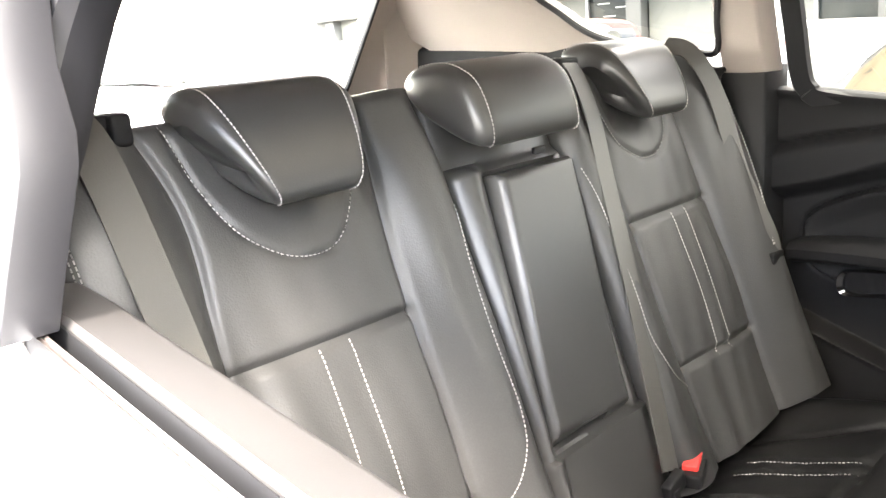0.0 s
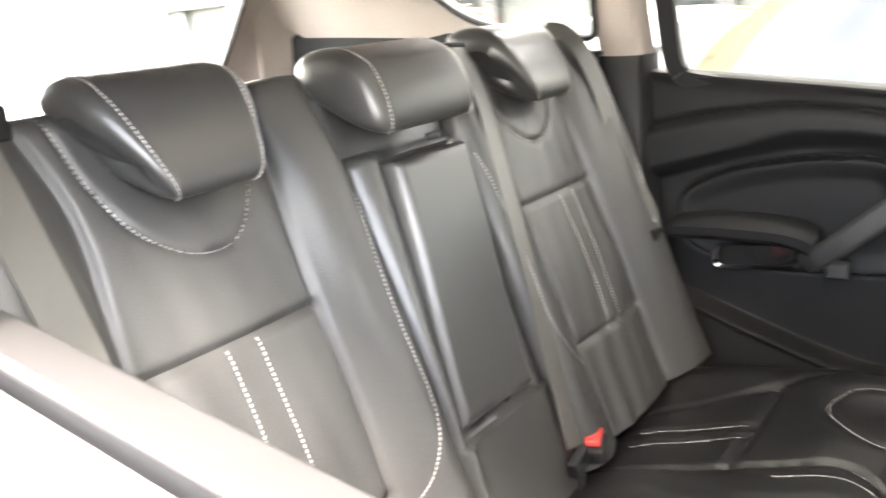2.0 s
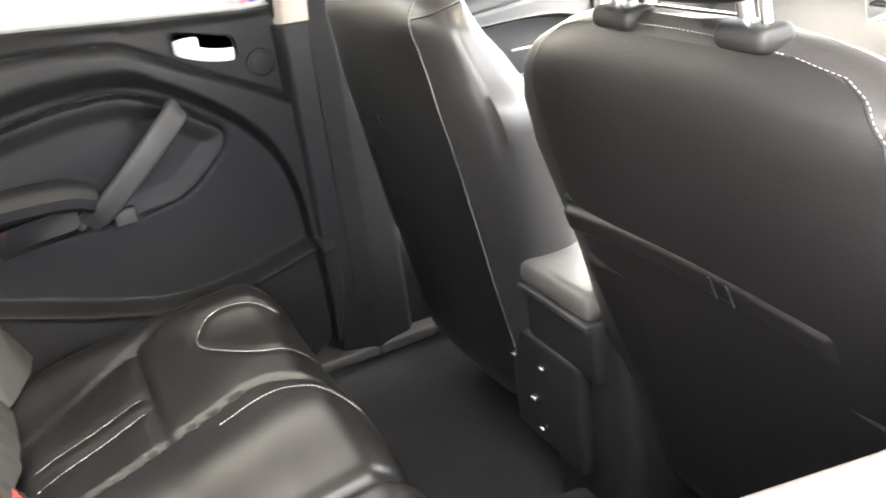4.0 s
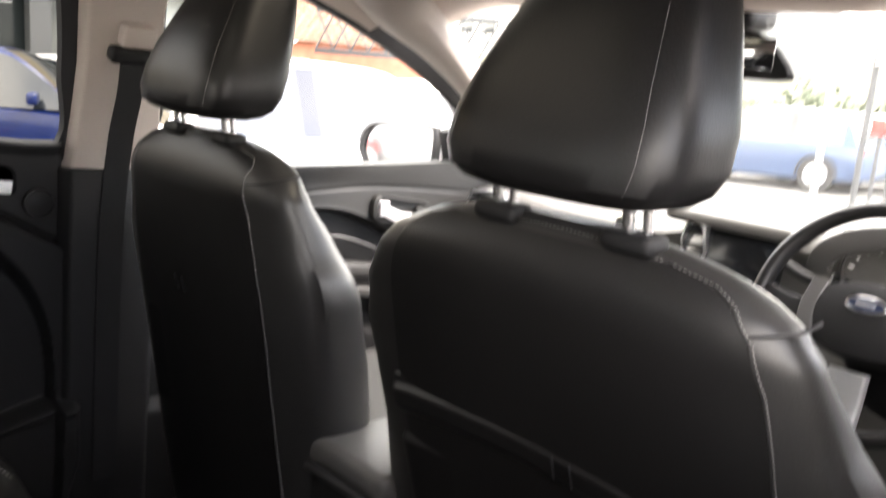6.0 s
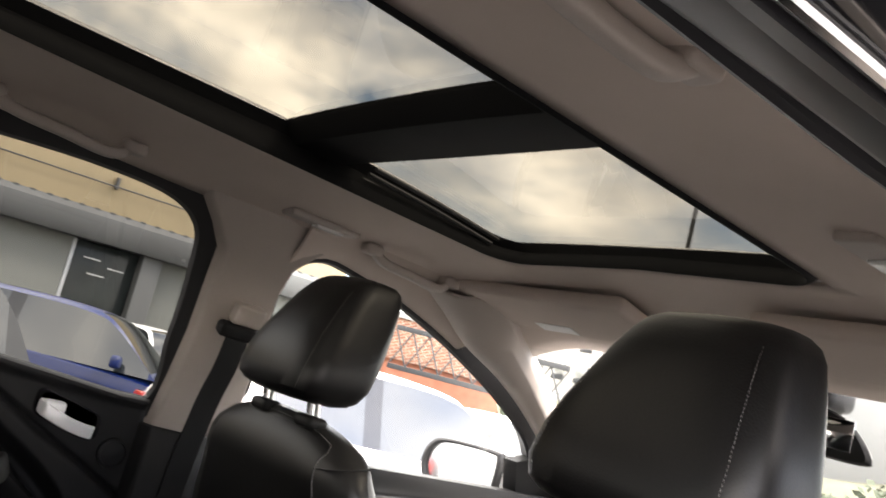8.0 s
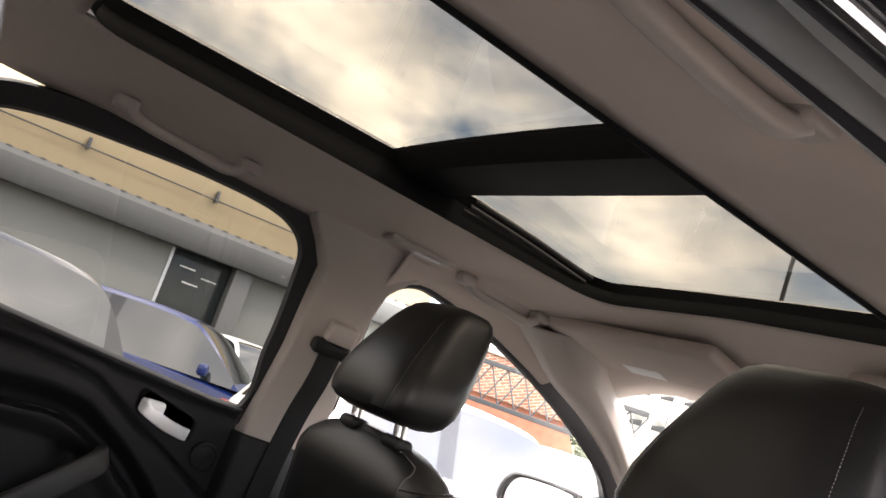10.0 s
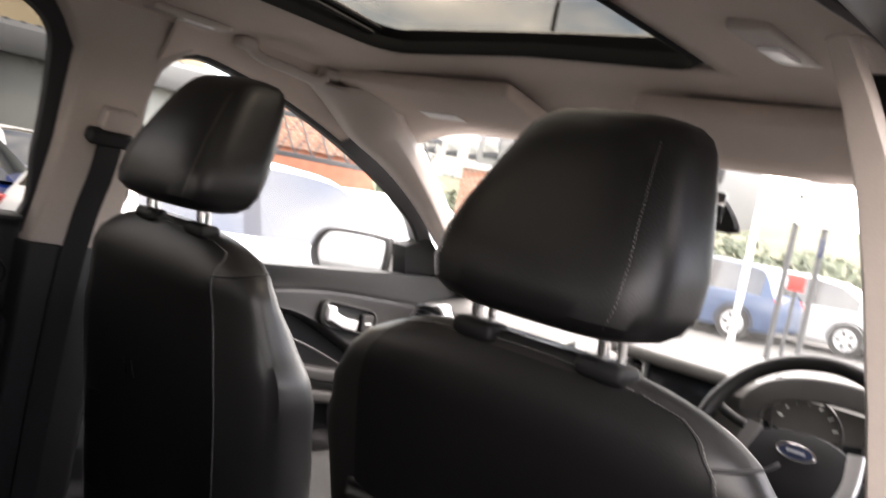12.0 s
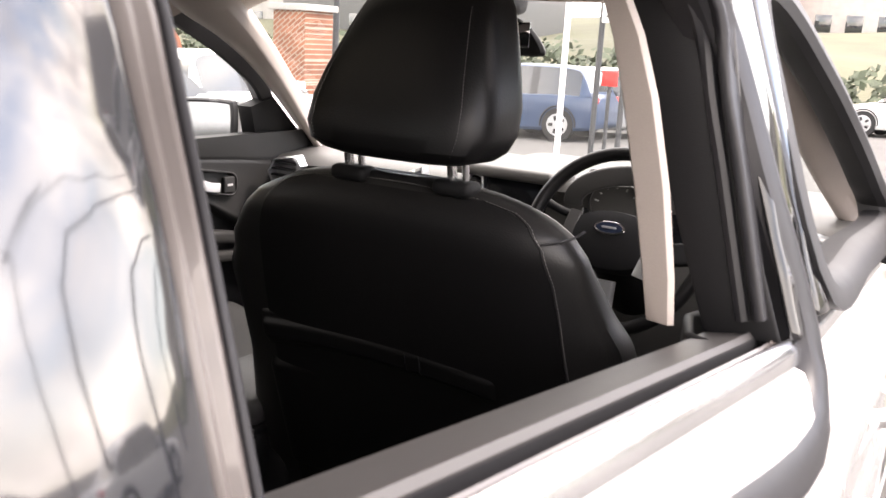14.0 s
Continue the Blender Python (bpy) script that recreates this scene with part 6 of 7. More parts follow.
def build_roof_fittings():
    for s, y0, y1, lab in ((-1, 0.30, 0.10, "beige folding grab handle above the far front door"), (-1, -0.385, -0.605, "beige folding grab handle above the far rear door"), (1, -0.36, -0.58, "beige folding grab handle above the near rear door")):
        x = s * (0.548 if s < 0 else 0.515)
        up = 0.0 if s < 0 else 0.008          # the near one lies folded in its recess
        t = thing("grab_handle", (x, (y0 + y1) / 2, roof_z(x, (y0 + y1) / 2)), lab, "grab handle", "roof grab handles")
        e = curve_points([(x, y0, roof_z(x, y0) - 0.004), (x - s * 0.004, y0 - 0.03, roof_z(x, y0) - 0.030 + up * 1.7), (x - s * 0.008, (y0 + y1) / 2, roof_z(x, (y0 + y1) / 2) - 0.030 + up * 1.9), (x - s * 0.004, y1 + 0.03, roof_z(x, y1) - 0.026 + up * 1.7), (x, y1, roof_z(x, y1) - 0.004)], 8)
        part("bar", sweep(e, rrect(0.011, 0.009, 0.006), (0, 0, 1)), PLASTIC_CREAM, t)
        for y in (y0, y1):
            part("foot", rbox((x, y, roof_z(x, y) - 0.010 + up), (0.016, 0.020, 0.011), 0.008), PLASTIC_CREAM, t)
    for s in (-1, 1):
        x, y = (-0.55, -0.02) if s < 0 else (0.450, 0.070)
        z = roof_z(x, y)
        t = thing("reading_lamp", (x, y, z), "small roof lamp with a clear lens in a beige recess", "lamp", "roof lamps")
        part("bezel", rbox((x, y, z - 0.001), (0.024, 0.075, 0.007), 0.006), PLASTIC_CREAM, t)
        part("lens", rbox((x + s * -0.002, y + 0.015, z - 0.008), (0.013, 0.030, 0.004), 0.003), LENS, t, "clear lamp lens")
    for s in (-1, 1):
        t = thing("sun_visor", (s * 0.36, 0.47, 1.49), "beige cloth sun visor folded against the roof", "sun visor", "sun visors")
        c = Vector((s * 0.335, 0.425, roof_z(s * 0.335, 0.425) - 0.024))
        tilt = Matrix.Rotation(radians(-11), 3, "X")
        part("panel", rbox(c, (0.215, 0.088, 0.015), 0.014, tilt, warp=lambda x, y, z: (x, y - 0.03 * max(0.0, s * x / 0.215) ** 2, z - 0.006 * max(0.0, s * x / 0.215) ** 2)), CLOTH, t)
        if s < 0:
            part("label", rbox(c + Vector((s * 0.05, 0.045, -0.0255)), (0.050, 0.017, 0.0008), 0.0005, tilt), WHITE, t, "pale warning label")
        part("pivot", tube([(s * 0.16, 0.50, c.z - 0.01), (s * 0.14, 0.52, c.z - 0.006), (s * 0.135, 0.50, c.z + 0.02)], 0.006, 8, 4), PLASTIC_CREAM, t)
    t = thing("rear_view_mirror", (0.06, 0.66, 1.44), "black interior mirror hanging from the windscreen", "mirror")
    turn = Matrix.Rotation(radians(14), 3, "Z")
    face = [(p.x, p.y) for p in curve_points([(-0.118, -0.02, 0), (-0.115, 0.03, 0), (-0.06, 0.040, 0), (0.03, 0.038, 0), (0.075, 0.016, 0), (0.108, -0.028, 0), (0.09, -0.040, 0), (0.0, -0.038, 0), (-0.10, -0.034, 0)], 4, closed=True)]
    part("housing", loft([[Vector((0.085, 0.60, 1.392)) + turn @ Vector((a * g, d, b * g)) for a, b in face] for g, d in ((0.92, -0.022), (1.0, -0.014), (0.98, 0.008), (0.75, 0.028), (0.2, 0.036))]), PLASTIC, t)
    part("glass", rbox((0.082, 0.5775, 1.393), (0.085, 0.002, 0.025), 0.001, Matrix.Rotation(radians(14), 3, "Z")), MIRROR, t, "mirror glass")
    part("stem", joined(cylinder((0.06, 0.62, 1.40), (0.03, 0.70, 1.46), 0.013), rbox((0.02, 0.715, 1.465), (0.06, 0.05, 0.03), 0.02)), PLASTIC, t)


build_roof_fittings()


def build_wing_mirror(sign):
    t = thing("wing_mirror", (sign * 0.93, 0.86, 1.02), "silver white wing mirror in a black rim", "wing mirror", "wing mirrors")
    c = Vector((sign * 0.985, 0.87, 1.12))
    R = Matrix.Rotation(radians(-17 * sign), 3, "Z")
    at = lambda x, d, z: c + R @ Vector((x, d, z))
    shape = [(-0.146, -0.012), (-0.145, 0.026), (-0.128, 0.056), (-0.099, 0.071), (-0.02, 0.079), (0.075, 0.080), (0.094, 0.068), (0.096, 0.0), (0.090, -0.046), (0.070, -0.062), (0.0, -0.068), (-0.085, -0.064), (-0.122, -0.052)]
    if sign > 0:
        shape = [(-a, b) for a, b in shape]
    sh = [(p.x, p.y) for p in curve_points([(a, b, 0) for a, b in shape], 3, closed=True)]
    inner = lambda a, g: a * g + (0.045 * step(-a * sign, 0.02, 0.09) * -sign if g > 1 else 0.0)
    part("housing", loft([[at(inner(a, g), d, b * g) for a, b in sh] for g, d in ((0.90, 0.012), (1.02, 0.010), (1.06, 0.028), (1.04, 0.06), (0.9, 0.10), (0.5, 0.125), (0.1, 0.13))]), PAINT, t, "silver white shell")
    part("rim", loft([[at(a * g, d, b * g) for a, b in sh] for g, d in ((0.90, 0.004), (0.905, -0.010), (0.97, -0.016), (1.03, -0.012), (1.05, 0.004), (1.045, 0.02))], caps=False), RUBBER, t, "black rim")
    part("glass", loft([[at(a * 0.915, d, b * 0.915) for a, b in sh] for d in (-0.004, 0.003)]), MIRROR, t, "mirror glass")
    part("foot", rbox((sign * 0.885, 0.87, 1.062), (0.045, 0.035, 0.024), 0.015), PLASTIC, t)


build_wing_mirror(-1)
build_wing_mirror(1)

# the fascia and front door trim sit a little nose up against the shell
FRONT = pose(0.012, -0.77, 1.332) @ pose(0, 0, 0, 1.5) @ pose(0, 0.78, -1.34)
for ob in list(scene.objects):
    if ob.parent is None and ob.name.split(".")[0] in ("dashboard", "steering_wheel", "rear_view_mirror"):
        ob.matrix_basis = FRONT @ ob.matrix_basis
    elif ob.parent is not None and ob.parent.name == "door_3" and ob.name.split(".")[0] not in ("window_frame", "pane", "outer_skin"):
        ob.matrix_basis = FRONT @ ob.matrix_basis
CAR = set(scene.objects)


# ---------------------------------------------------------------- the yard outside
SLOPE = Matrix.Rotation(radians(-1.0), 4, "X") @ Matrix.Rotation(radians(-2.0), 4, "Y")     # the yard falls away to the far side


def build_ground():
    c = np.concatenate([-np.geomspace(400, 1.0, 26), np.linspace(-0.8, 0.8, 7), np.geomspace(1.0, 400, 26)])
    v = [(x, y, 0.0) for y in c for x in c]
    k = len(c)
    f = [(j * k + i, j * k + i + 1, j * k + i + k + 1, j * k + i + k) for j in range(k - 1) for i in range(k - 1)]
    v = [SLOPE @ Vector(p) for p in v]
    o = mesh("ground", v, f, ASPHALT)
    tagged(o, "grey asphalt car park", "ground", kind="structure")


build_ground()

CAR_PAINTS = {}


def car_paint(name, col):
    if name not in CAR_PAINTS and col:
        CAR_PAINTS[name] = material(name + "_car_paint", col, 0.36, grain=900, bump=0.02, vary=0.04, coat=0.45, spec=0.35)
    return CAR_PAINTS[name]


TYRE = material("tyre_rubber", (0.02, 0.02, 0.02), 0.85, grain=80, bump=0.3)
CAR_GLASS = material("tinted_car_glass", (0.02, 0.024, 0.027), 0.04, grain=5, bump=0.0, spec=0.9, coat=0.6)
SHOP_GLASS = material("dark_shop_window", (0.025, 0.03, 0.03), 0.12, grain=5, bump=0.0, spec=0.2)
TAIL = material("red_tail_lamp", (0.5, 0.02, 0.02), 0.2, grain=50, bump=0.05, coat=0.5)


def parked_car(paint, label, kind="hatch", group="parked cars"):
    """A parked car about its base, nose to +y."""
    L, W, Hh = {"hatch": (3.98, 0.86, 1.48), "suv": (4.5, 0.93, 1.66), "saloon": (4.5, 0.90, 1.45), "van": (4.9, 0.97, 1.9)}[kind]
    t = thing("parked_car", (0, 0, 0), label, "car", group)
    belt_h = Hh * 0.62
    # lower body: sections along y of half outline points
    secs = []
    for u, w, top, bot in ((-0.5, 0.80, 0.52, 0.24), (-0.49, 0.90, 0.58, 0.18), (-0.46, 0.96, 0.615, 0.16), (-0.35, 1.0, 0.625, 0.14), (-0.1, 1.0, 0.62, 0.13), (0.12, 1.0, 0.60, 0.13), (0.2, 0.99, 0.585, 0.13), (0.34, 0.98, 0.54, 0.14), (0.44, 0.94, 0.48, 0.15), (0.485, 0.84, 0.42, 0.17), (0.5, 0.70, 0.36, 0.2)):
        a, zt, zb = W * w, Hh * top, Hh * bot
        half = [(0.0, zt + 0.02), (a * 0.6, zt + 0.015), (a * 0.88, zt - 0.01), (a * 0.96, zt - 0.05), (a, zt * 0.72 + zb * 0.28), (a * 0.985, zt * 0.45 + zb * 0.55), (a * 0.99, zb + 0.06), (a * 0.93, zb)]
        ring = half + [(-x, z) for x, z in reversed(half[1:])]
        secs.append([Vector((x, u * L, z)) for x, z in ring])
    cols = [curve_points([tuple(r[i]) for r in secs], 3) for i in range(len(secs[0]))]
    part("body", loft([[c[q] for c in cols] for q in range(len(cols[0]))]), paint, t)
    # glasshouse
    shape = {"hatch": ((-0.47, 0.60), (-0.42, 0.86), (-0.36, 0.97), (-0.15, 1.0), (0.02, 0.985), (0.10, 0.90), (0.24, 0.575)), "suv": ((-0.485, 0.60), (-0.45, 0.88), (-0.40, 0.98), (-0.15, 1.0), (0.04, 0.985), (0.11, 0.90), (0.25, 0.58)), "saloon": ((-0.40, 0.60), (-0.30, 0.84), (-0.22, 0.96), (-0.08, 1.0), (0.04, 0.98), (0.11, 0.88), (0.24, 0.58)), "van": ((-0.49, 0.60), (-0.485, 0.9), (-0.46, 0.98), (-0.2, 1.0), (0.12, 0.985), (0.19, 0.90), (0.32, 0.58))}[kind]
    rows = []
    for u, zt in shape:
        k = (zt - 0.58) / 0.42
        a0, a1 = W * 0.93, W * (0.93 - 0.22 * k)
        z0, z1 = belt_h - 0.04, Hh * zt
        rows.append([Vector((x, u * L, z)) for x, z in ((-a0, z0), (-a1 - 0.005, z1 - 0.06 * k), (-a1 + 0.06, z1 - 0.018), (-a1 * 0.5, z1), (a1 * 0.5, z1), (a1 - 0.06, z1 - 0.018), (a1 + 0.005, z1 - 0.06 * k), (a0, z0))])
    # smooth lines along the car, then roof, pillars and panes each as a mesh of its own
    n = 5
    lines = [curve_points([tuple(r[i]) for r in rows], n) for i in range(8)]
    m = len(lines[0])
    verts = [lines[i][q] for q in range(m) for i in range(8)]
    ends = [q * (m - 1) / (len(shape) - 1) for q in range(len(shape))]
    pick = collections.defaultdict(list)
    for q in range(m - 1):
        u = (lines[3][q].y + lines[3][q + 1].y) / 2 / L
        for i in range(7):
            f = (q * 8 + i, q * 8 + i + 1, (q + 1) * 8 + i + 1, (q + 1) * 8 + i)
            if i in (0, 6):
                at = "centre_pillar" + str(i) if abs(u + 0.165) < 0.016 else "roof" if u < shape[0][0] + 0.055 or u > shape[-1][0] - 0.03 else ("rear_side_window" if u < -0.165 else "front_side_window") + str(i)
            elif 2 <= i <= 4 and q + 1 >= ends[-3] + 2 and q < m - 2:
                at = "windscreen"
            elif 2 <= i <= 4 and q < ends[1] + 1 and q > 0:
                at = "rear_window"
            else:
                at = "roof"
            pick[at].append(f)
    for at, faces in pick.items():
        used = sorted(set(v for f in faces for v in f))
        ix = {v: c for c, v in enumerate(used)}
        name = at.rstrip("06")
        mesh(name, [verts[v] for v in used], [tuple(ix[v] for v in f) for f in faces], paint if at == "roof" else PLASTIC_GLOSS if name == "centre_pillar" else CAR_GLASS, t, "" if at == "roof" else "gloss black pillar" if name == "centre_pillar" else "dark tinted window")
    for s in (-1, 1):
        m = rbox((s * (W * 1.08), 0.13 * L, belt_h + 0.06), (0.09, 0.05, 0.065), 0.04)
        part("wing_mirror", m, paint, t)
        for wy in (-0.31, 0.31):
            c = Vector((s * (W - 0.10), wy * L, 0.32))
            wh = part("wheel", joined(cylinder(c - Vector((s * 0.09, 0, 0)), c + Vector((s * 0.105, 0, 0)), 0.32, 28)), TYRE, t, "black tyre")
            part("rim", cylinder(c + Vector((s * 0.10, 0, 0)), c + Vector((s * 0.112, 0, 0)), 0.215, 20), SILVER, wh, "silver alloy rim")
            for k in range(5):
                a = 2 * math.pi * k / 5
                part("spoke_gap", rbox(c + Vector((s * 0.113, 0.13 * math.cos(a), 0.13 * math.sin(a))), (0.003, 0.045, 0.03), 0.003, Matrix.Rotation(a, 3, "X")), TYRE, wh)
            part("wheel_arch", tube([c + Vector((s * 0.098, 0.36 * math.cos(a), 0.36 * math.sin(a) if math.sin(a) > -0.1 else -0.05)) for a in np.linspace(-0.1, math.pi + 0.1, 14)], 0.018, 6, 2, up=(s, 0, 0)), RUBBER, t)
        part("tail_lamp", rbox((s * W * 0.80, -0.485 * L, Hh * 0.54), (0.10, 0.05, 0.07), 0.03), TAIL, t, "red tail lamp")
        part("headlamp", rbox((s * W * 0.72, 0.468 * L, Hh * 0.405), (0.15, 0.07, 0.055), 0.04), LENS, t, "clear headlamp")
    part("plate", rbox((0, 0.505 * L, 0.42), (0.26, 0.008, 0.055), 0.004), WHITE, t)
    return t


def stand(x, y, rz=0.0):
    return SLOPE @ pose(x, y, 0, 0, 0, rz)


def place_cars():
    white = parked_car(car_paint("white", (0.78, 0.78, 0.77)), "white parked hatchback two bays from the open car", "hatch")
    white.matrix_basis = stand(-5.55, 3.7, 2)
    for x, y, r, lab in ((-9.2, 9.0, 8, "white parked hatchback in the far row"), (-8.2, 20.2, 95, "white parked hatchback near the hedge"), (-12.9, 4.4, -81, "white parked hatchback beside the showroom"),
                         (-4.6, -4.6, 120, "white parked hatchback behind the open car"), (-13.5, 13.5, 30, "white parked hatchback below the viaduct"), (-0.6, 24.0, 80, "white parked hatchback by the bank")):
        tagged(copy_thing(white, stand(x, y, r)), lab)
    van = parked_car(car_paint("white", None), "white parked van behind the open car", "van")
    van.matrix_basis = stand(-3.4, -11.2, 62)
    blue = parked_car(car_paint("blue", (0.004, 0.016, 0.10)), "bright blue parked hatchback in front of the showroom", "hatch")
    blue.matrix_basis = stand(-9.2, 2.1, -30)
    tagged(copy_thing(blue, stand(-5.6, -7.4, 75)), "bright blue parked hatchback behind the tailgate")
    navy = parked_car(car_paint("steel_blue", (0.03, 0.055, 0.11)), "steel blue parked hatchback beyond the sign posts", "hatch")
    navy.matrix_basis = stand(-7.6, 15.5, 95)
    grey = parked_car(car_paint("silver", (0.42, 0.43, 0.44)), "silver parked saloon on the asphalt", "saloon")
    grey.matrix_basis = stand(-7.4, -3.2, -20)
    for x, y, r in ((-11.5, -3.5, 160), (-13.2, 0.4, -81), (5.5, 16.0, 60), (-12.0, 18.5, 60), (-6.4, 17.5, 95), (11.5, 4.0, 20), (13.5, 9.5, 10), (9.0, 21, 40)):
        copy_thing(grey, stand(x, y, r))
    coal = parked_car(car_paint("graphite", (0.03, 0.031, 0.033)), "dark grey parked hatchback facing the open car", "hatch")
    coal.matrix_basis = stand(-4.7, -1.4, 210)
    dark = parked_car(car_paint("dark_red", (0.16, 0.02, 0.02)), "dark red parked sports utility car", "suv")
    dark.matrix_basis = stand(-9.0, -8.3, 150)


place_cars()


def build_showroom():
    """The long low building across the yard, cream fascia over dark glass."""
    t = thing("showroom", (-17, 0, -0.59), "long car showroom with a cream fascia over a grey band and dark glazing", "building", kind="structure")
    x, g = -17.0, -0.59
    part("wall", rbox((x - 3.0, -7.25, g + 1.5), (2.4, 16.75, 2.0), 0.02), SHOWROOM, t, "dark showroom interior wall")
    part("grey_band", sweep([Vector((x, -24, g + 3.06)), Vector((x, 9.5, g + 3.06))], [(-0.5, -0.28), (0.30, -0.28), (0.42, -0.1), (0.42, 0.2), (0.3, 0.32), (-0.5, 0.32)]), GREY_CLAD, t, "grey metal canopy band")
    part("fascia", rbox((x - 0.25, -7.25, g + 4.67), (0.12, 16.75, 1.30), 0.01), CREAM_CLAD, t, "cream cladding fascia")
    for k in range(60):
        part("stud", rbox((x + 0.31, -9.0 + 0.3 * k, g + 3.375), (0.02, 0.05, 0.018), 0.004), POLE_DARK, t)
    for k in range(6):
        y = -22.5 + 5.5 * k
        part("column", rbox((x - 0.1, y, g + 1.14), (0.16, 0.20, 1.64), 0.02), GREY_CLAD, t, "grey column")
        part("panel", rbox((x - 0.30, y + 2.10, g + 1.25), (0.05, 1.88, 1.53), 0.01), PANEL, t, "blank grey-green panel")
        w = part("window", rbox((x - 0.35, y + 4.70, g + 1.30), (0.012, 0.72, 1.45), 0.004), SHOP_GLASS, t, "large dark showroom pane")
        part("mullion", rbox((x - 0.28, y + 4.02, g + 1.30), (0.04, 0.035, 1.47), 0.008), POLE, w, "pale mullion")
        # pale bars on the opaque pane paint the light that shows in it
        for dy, dz in ((4.45, 2.45), (4.95, 2.34), (4.6, 2.15)):
            part("painted_light_bar", rbox((x - 0.332, y + dy, g + dz), (0.004, 0.17, 0.014), 0.003), LENS, w, "pale bar painting light in the pane")
    part("rail", tube([(x + 0.0, -24, g + 3.93), (x + 0.0, 9.5, g + 3.93)], 0.016, 8, 0), POLE_DARK, t)
    for k in range(11):
        part("bracket", rbox((x - 0.05, -22.6 + 2.65 * k, g + 4.0), (0.06, 0.03, 0.12), 0.01), POLE_DARK, t)


PANEL = material("grey_green_panel", (0.16, 0.165, 0.15), 0.6, grain=20, bump=0.05, vary=0.08, blotch=0.7)
build_showroom()


def build_brick_pier(at, w, h, label):
    t = thing("brick_pier", at, label, "brick pier")
    part("core", rbox((at[0], at[1], h / 2 - 0.5), (w - 0.012, w - 0.012, h / 2 + 0.5), 0.005), BRICKWORK, t)
    part("cap", rbox((at[0], at[1], h + 0.06), (w + 0.06, w + 0.06, 0.06), 0.015), CONCRETE, t, "pale stone cap")
    return t


def build_far_side():
    """Brick viaduct, lattice bridge, bank, fence, signs and lamp posts ahead."""
    t = thing("brick_viaduct", (-24, 22, 0), "red brick viaduct with dark arches", "viaduct", kind="structure")
    d = Vector((0.62, 0.78, 0)).normalized()
    for k in range(2):
        c = Vector((-29.5, 12, -2.0)) + d * 5.2 * k
        part("pier", rbox(c + Vector((0, 0, 0.8)), (0.7, 0.9, 2.2), 0.03, Matrix.Rotation(-0.67, 3, "Z")), BRICKWORK_BIG, t)
        arch = []
        for a in np.linspace(0, math.pi, 13):
            arch.append(c + d * (2.6 - 1.95 * math.cos(a)) + Vector((0, 0, 2.2 + 1.3 * math.sin(a))))
        part("arch", sweep(arch, [(-0.8, -0.22), (0.8, -0.22), (0.8, 0.22), (-0.8, 0.22)], (0.78, -0.62, 0)), BRICK, t)
        part("spandrel", rbox(c + d * 2.6 + Vector((0, 0, 4.3)), (0.55, 2.62, 0.75), 0.02, Matrix.Rotation(-0.67, 3, "Z")), BRICKWORK_BIG, t)
        part("parapet", rbox(c + d * 2.6 + Vector((0, 0, 5.1)), (0.65, 2.62, 0.10), 0.02, Matrix.Rotation(-0.67, 3, "Z")), CONCRETE, t)
    u = thing("lattice_bridge", (-16, 13, 0), "dark steel lattice bridge girder over the road", "bridge", kind="structure")
    e = Vector((0.80, 0.60, 0)).normalized()
    o = Vector((-20.0, 13.2, -0.45))
    for z in (1.75, 2.85):
        part("chord", rbox(o + e * 2.5 + Vector((0, 0, z)), (0.08, 2.5, 0.07), 0.01, Matrix.Rotation(-0.927, 3, "Z")), POLE_DARK, u)
    for k in range(10):
        for s in (0, 1):
            a = o + e * (0.5 * k + (0.5 if s else 0)) + Vector((0, 0, 1.8))
            b = o + e * (0.5 * k + (0 if s else 0.5)) + Vector((0, 0, 2.8))
            part("lattice_bar", cylinder(a, b, 0.022, 6), POLE_DARK, u)
    build_brick_pier((-10.3, 11.9, 0), 0.40, 1.70, "red brick gate pier with a pale stone cap")
    # grassy bank and town beyond
    xs, ys = np.linspace(-90, 60, 61), np.linspace(26, 90, 24)
    v = [(x, y, -0.9 + 2.4 * step(y, 26, 44) + 2.2 * step(y, 46, 80) + 0.35 * math.sin(x * 0.21 + y * 0.1) * step(y, 27, 40)) for y in ys for x in xs]
    v = [(a, b, float(c)) for a, b, c in v]
    f = [(j * 61 + i, j * 61 + i + 1, j * 61 + i + 62, j * 61 + i + 61) for j in range(23) for i in range(60)]
    bank = mesh("bank", v, f, GRASSY)
    tagged(bank, "dry grassy bank rising behind the car park", "bank", kind="structure")
    rnd = random.Random(5)
    for k, (x, y, w, dd, h, m) in enumerate(((-34, 52, 8, 6, 7.5, GREY_CLAD), (-52, 60, 10, 8, 11, CONCRETE), (-20, 85, 3.0, 3.0, 8.5, BRICK), (-9, 92, 9, 6, 7.0, CONCRETE), (16, 70, 10, 6, 7, GREY_CLAD), (34, 60, 10, 8, 8, CONCRETE))):
        b = thing("far_building", (x, y, 0), "distant block with rows of windows beyond the bank", "building", kind="structure")
        part("wall", rbox((x, y, h / 2), (w, dd, h / 2), 0.05), m, b)
        part("roof", rbox((x, y, h + 0.15), (w + 0.2, dd + 0.2, 0.15), 0.05), CONCRETE, b)
        for r in range(int(h / 2.6)):
            for q in range(int(w / 1.4)):
                part("window", rbox((x - w + 1.3 + 2.6 * q * 1.0, y - dd - 0.02, 1.8 + 2.6 * r), (0.7, 0.03, 0.75), 0.01), CAR_GLASS, b)
    # hedge on the bank as many small leaf clumps
    verts, faces = [], []
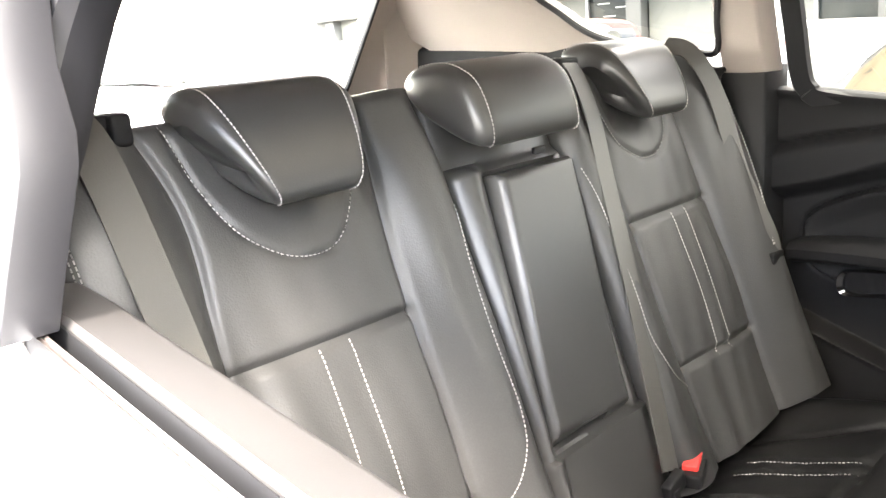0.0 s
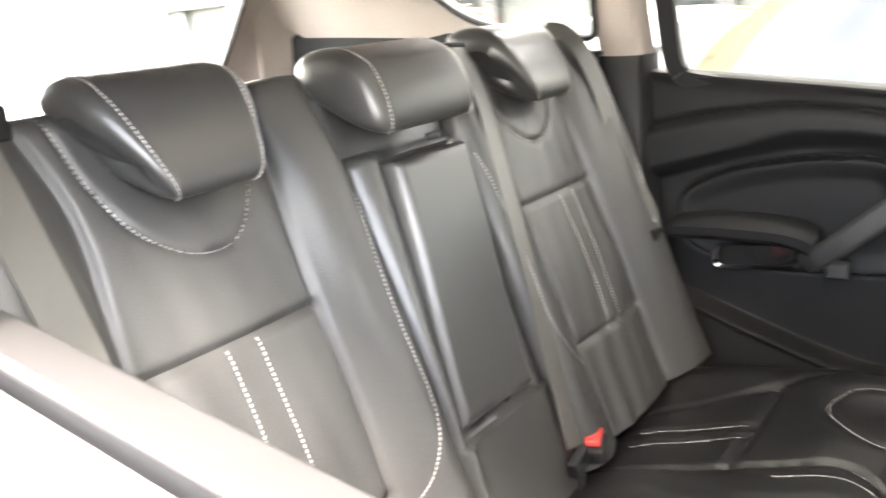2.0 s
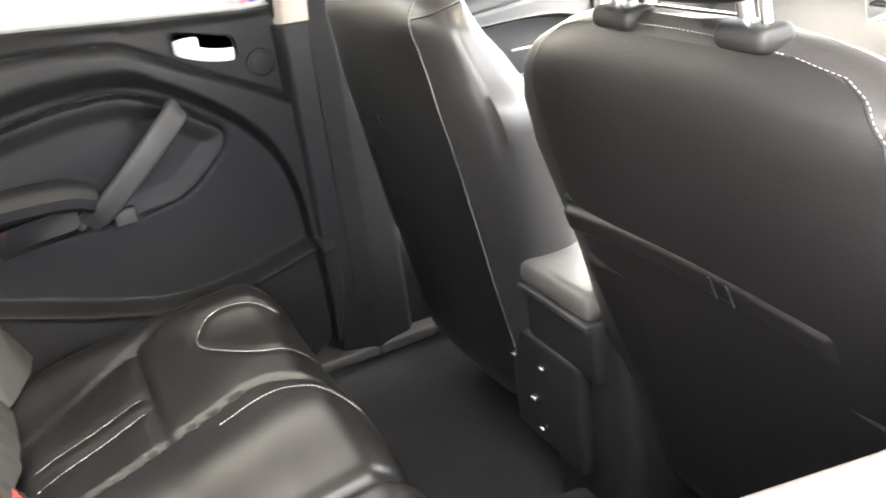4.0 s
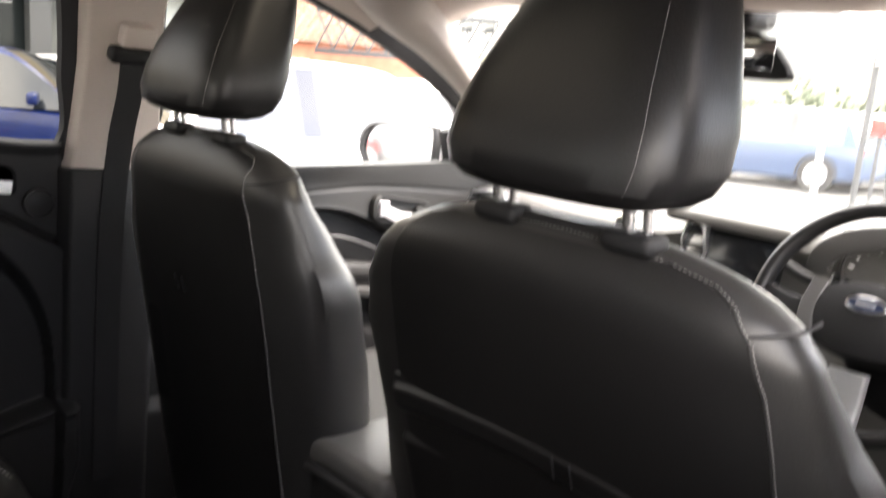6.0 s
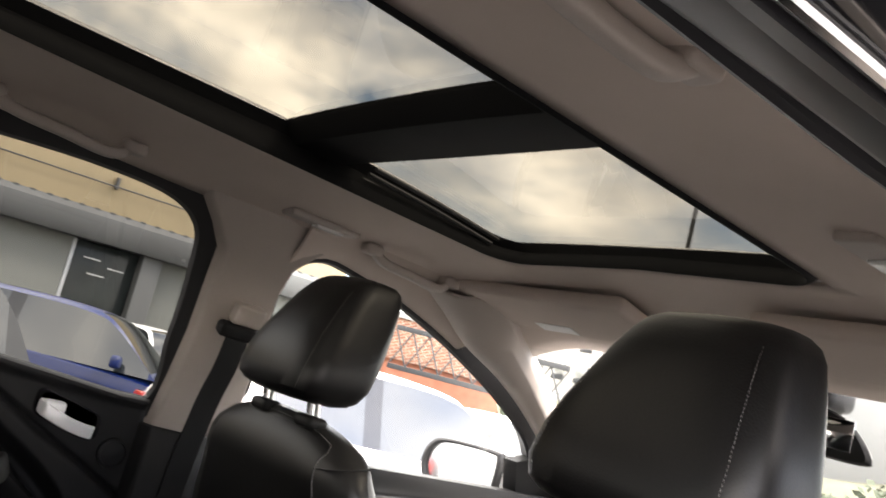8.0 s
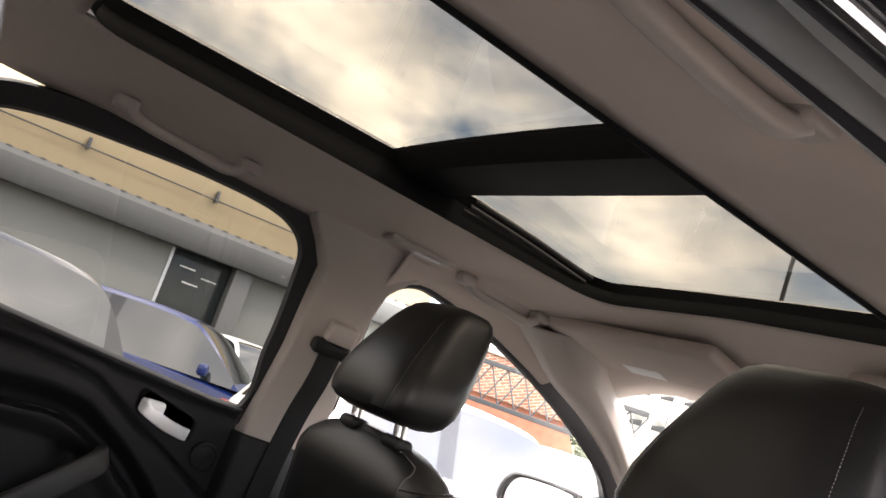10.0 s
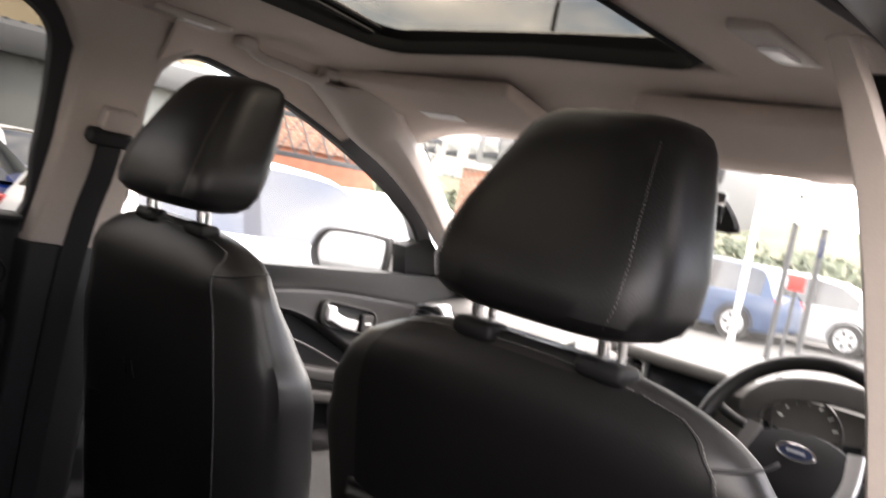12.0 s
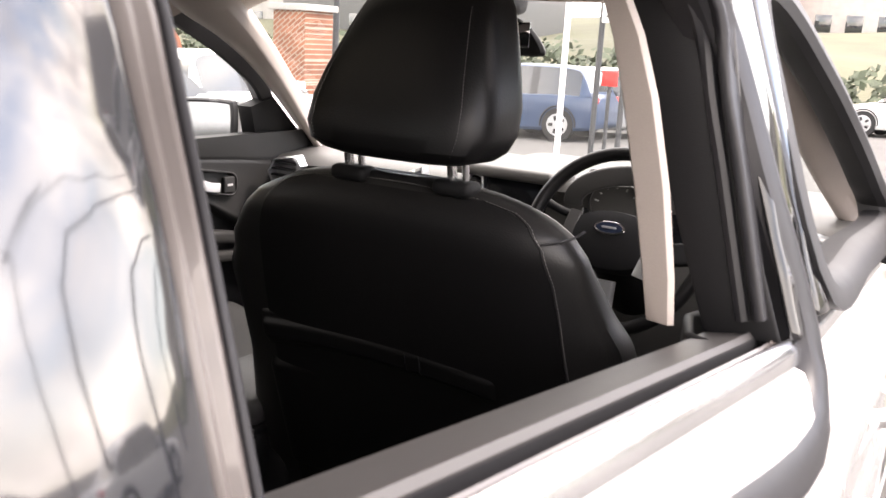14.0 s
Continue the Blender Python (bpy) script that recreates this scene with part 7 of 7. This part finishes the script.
    for k in range(5200):
        x = rnd.uniform(-34, 26)
        y = 27.5 + rnd.gauss(0, 0.9) + 0.04 * abs(x)
        top = 1.1 + 0.55 * math.sin(x * 0.9) * math.sin(x * 0.37 + 1) + 0.25 * math.sin(x * 2.3)
        z = rnd.uniform(0.0, max(0.3, top))
        s = rnd.uniform(0.10, 0.26)
        a, b, c = rnd.uniform(0, 6.28), rnd.uniform(-1, 1), rnd.uniform(0, 6.28)
        p = Vector((x, y, z))
        d1 = Vector((math.cos(a), math.sin(a), b)).normalized() * s
        d2 = d1.orthogonal().normalized() * s * 0.6
        i = len(verts)
        verts += [p - d1, p + d2, p + d1, p - d2]
        faces.append((i, i + 1, i + 2, i + 3))
    hd = mesh("hedge", verts, faces, FOLIAGE, smooth=False)
    tagged(hd, "rough green hedge along the foot of the bank", "hedge", kind="stuff")


build_far_side()


def build_posts():
    def lamp_post(x, y, h, r, lab):
        t = thing("street_lamp", (x, y, 0), lab, "street lamp", "street lamps")
        arm = Vector((math.cos(r), math.sin(r), 0))
        base = Vector((x, y, 0))
        part("pole", joined(cylinder(base - Vector((0, 0, 0.9)), base + Vector((0, 0, 1.2)), 0.085, 12), cylinder(base + Vector((0, 0, 1.2)), base + Vector((0, 0, h - 0.5)), 0.06, 12, 0.045)), POLE_DARK, t)
        part("arm", tube([base + Vector((0, 0, h - 0.5)), base + Vector((0, 0, h)) + arm * 0.1, base + Vector((0, 0, h + 0.25)) + arm * 0.5, base + Vector((0, 0, h + 0.32)) + arm * 1.0], 0.04, 8, 6, up=(arm.y, -arm.x, 0)), POLE_DARK, t)
        part("head", rbox(base + arm * 1.25 + Vector((0, 0, h + 0.33)), (0.34, 0.12, 0.06), 0.05, Matrix.Rotation(r, 3, "Z")), POLE_DARK, t)
    for x, y, h, r in ((9.5, 7.5, 7.0, 0.4), (15.5, 16.0, 7.0, 0.4), (13.5, 8.0, 5.5, 0.4), (22, 12, 7, 0.4), (16, -4, 7, 2.8)):
        lamp_post(x, y, h, r, "tall dark street lamp with a curved arm")
    tp = thing("tall_mast", (-11.8, 14.7, 0), "slender tall dark mast behind the gate pier", "mast")
    part("pole", joined(cylinder((-11.8, 14.7, -0.4), (-11.8, 14.7, 5.0), 0.07, 12), cylinder((-11.8, 14.7, 5.0), (-11.8, 14.7, 11.0), 0.052, 12, 0.04)), POLE_DARK, tp)
    w = thing("white_pole", (-3.80, 9.4, 0), "white painted pole beside the car park entrance", "pole")
    part("pole", cylinder((-3.80, 9.4, -0.6), (-3.80, 9.4, 2.25), 0.038, 14), WHITE, w)
    s = thing("sign_post", (-3.3, 8.3, 0), "pale notice boards on two dark posts", "sign")
    for x, y, h in ((-2.88, 8.3, 2.25), (-2.59, 8.35, 1.90)):
        part("post", cylinder((x, y, -0.6), (x, y, h), 0.032, 12), POLE_DARK, s)
    b = part("board", rbox((-2.66, 8.24, 2.05), (0.22, 0.015, 0.13), 0.008), LENS, s, "pale notice board")
    b2 = part("board", rbox((-2.67, 8.24, 1.75), (0.19, 0.015, 0.13), 0.008), LENS, s, "pale notice board")
    for k in range(4):
        part("bar", rbox((-2.66, 8.222, 2.13 - 0.06 * k), (0.16 - 0.03 * (k % 2), 0.002, 0.012), 0.001), POLE_DARK, b)
    for k in range(3):
        part("bar", rbox((-2.67, 8.222, 1.81 - 0.06 * k), (0.14, 0.002, 0.010), 0.001), POLE_DARK, b2)
    part("blue_sign", rbox((-2.565, 8.29, 1.415), (0.035, 0.01, 0.10), 0.006), BADGE, s, "small blue sign")
    k = thing("red_sign", (-3.93, 11.3, 0), "small red board on a post", "sign")
    part("board", rbox((-3.93, 11.3, 0.92), (0.12, 0.02, 0.11), 0.01), RED, k)
    part("post", cylinder((-3.93, 11.32, -0.8), (-3.93, 11.32, 0.82), 0.03, 10), POLE_DARK, k)


build_posts()

# the car stands nose down on the yard's gentle fall
YARD = pose(0.861, -0.785, 1.34) @ pose(0, 0, 0, 1.6, 0, -1.05) @ pose(-0.871, 0.767, -1.348)
for ob in list(scene.objects):
    if ob.parent is None and ob not in CAR:
        ob.matrix_basis = YARD @ ob.matrix_basis
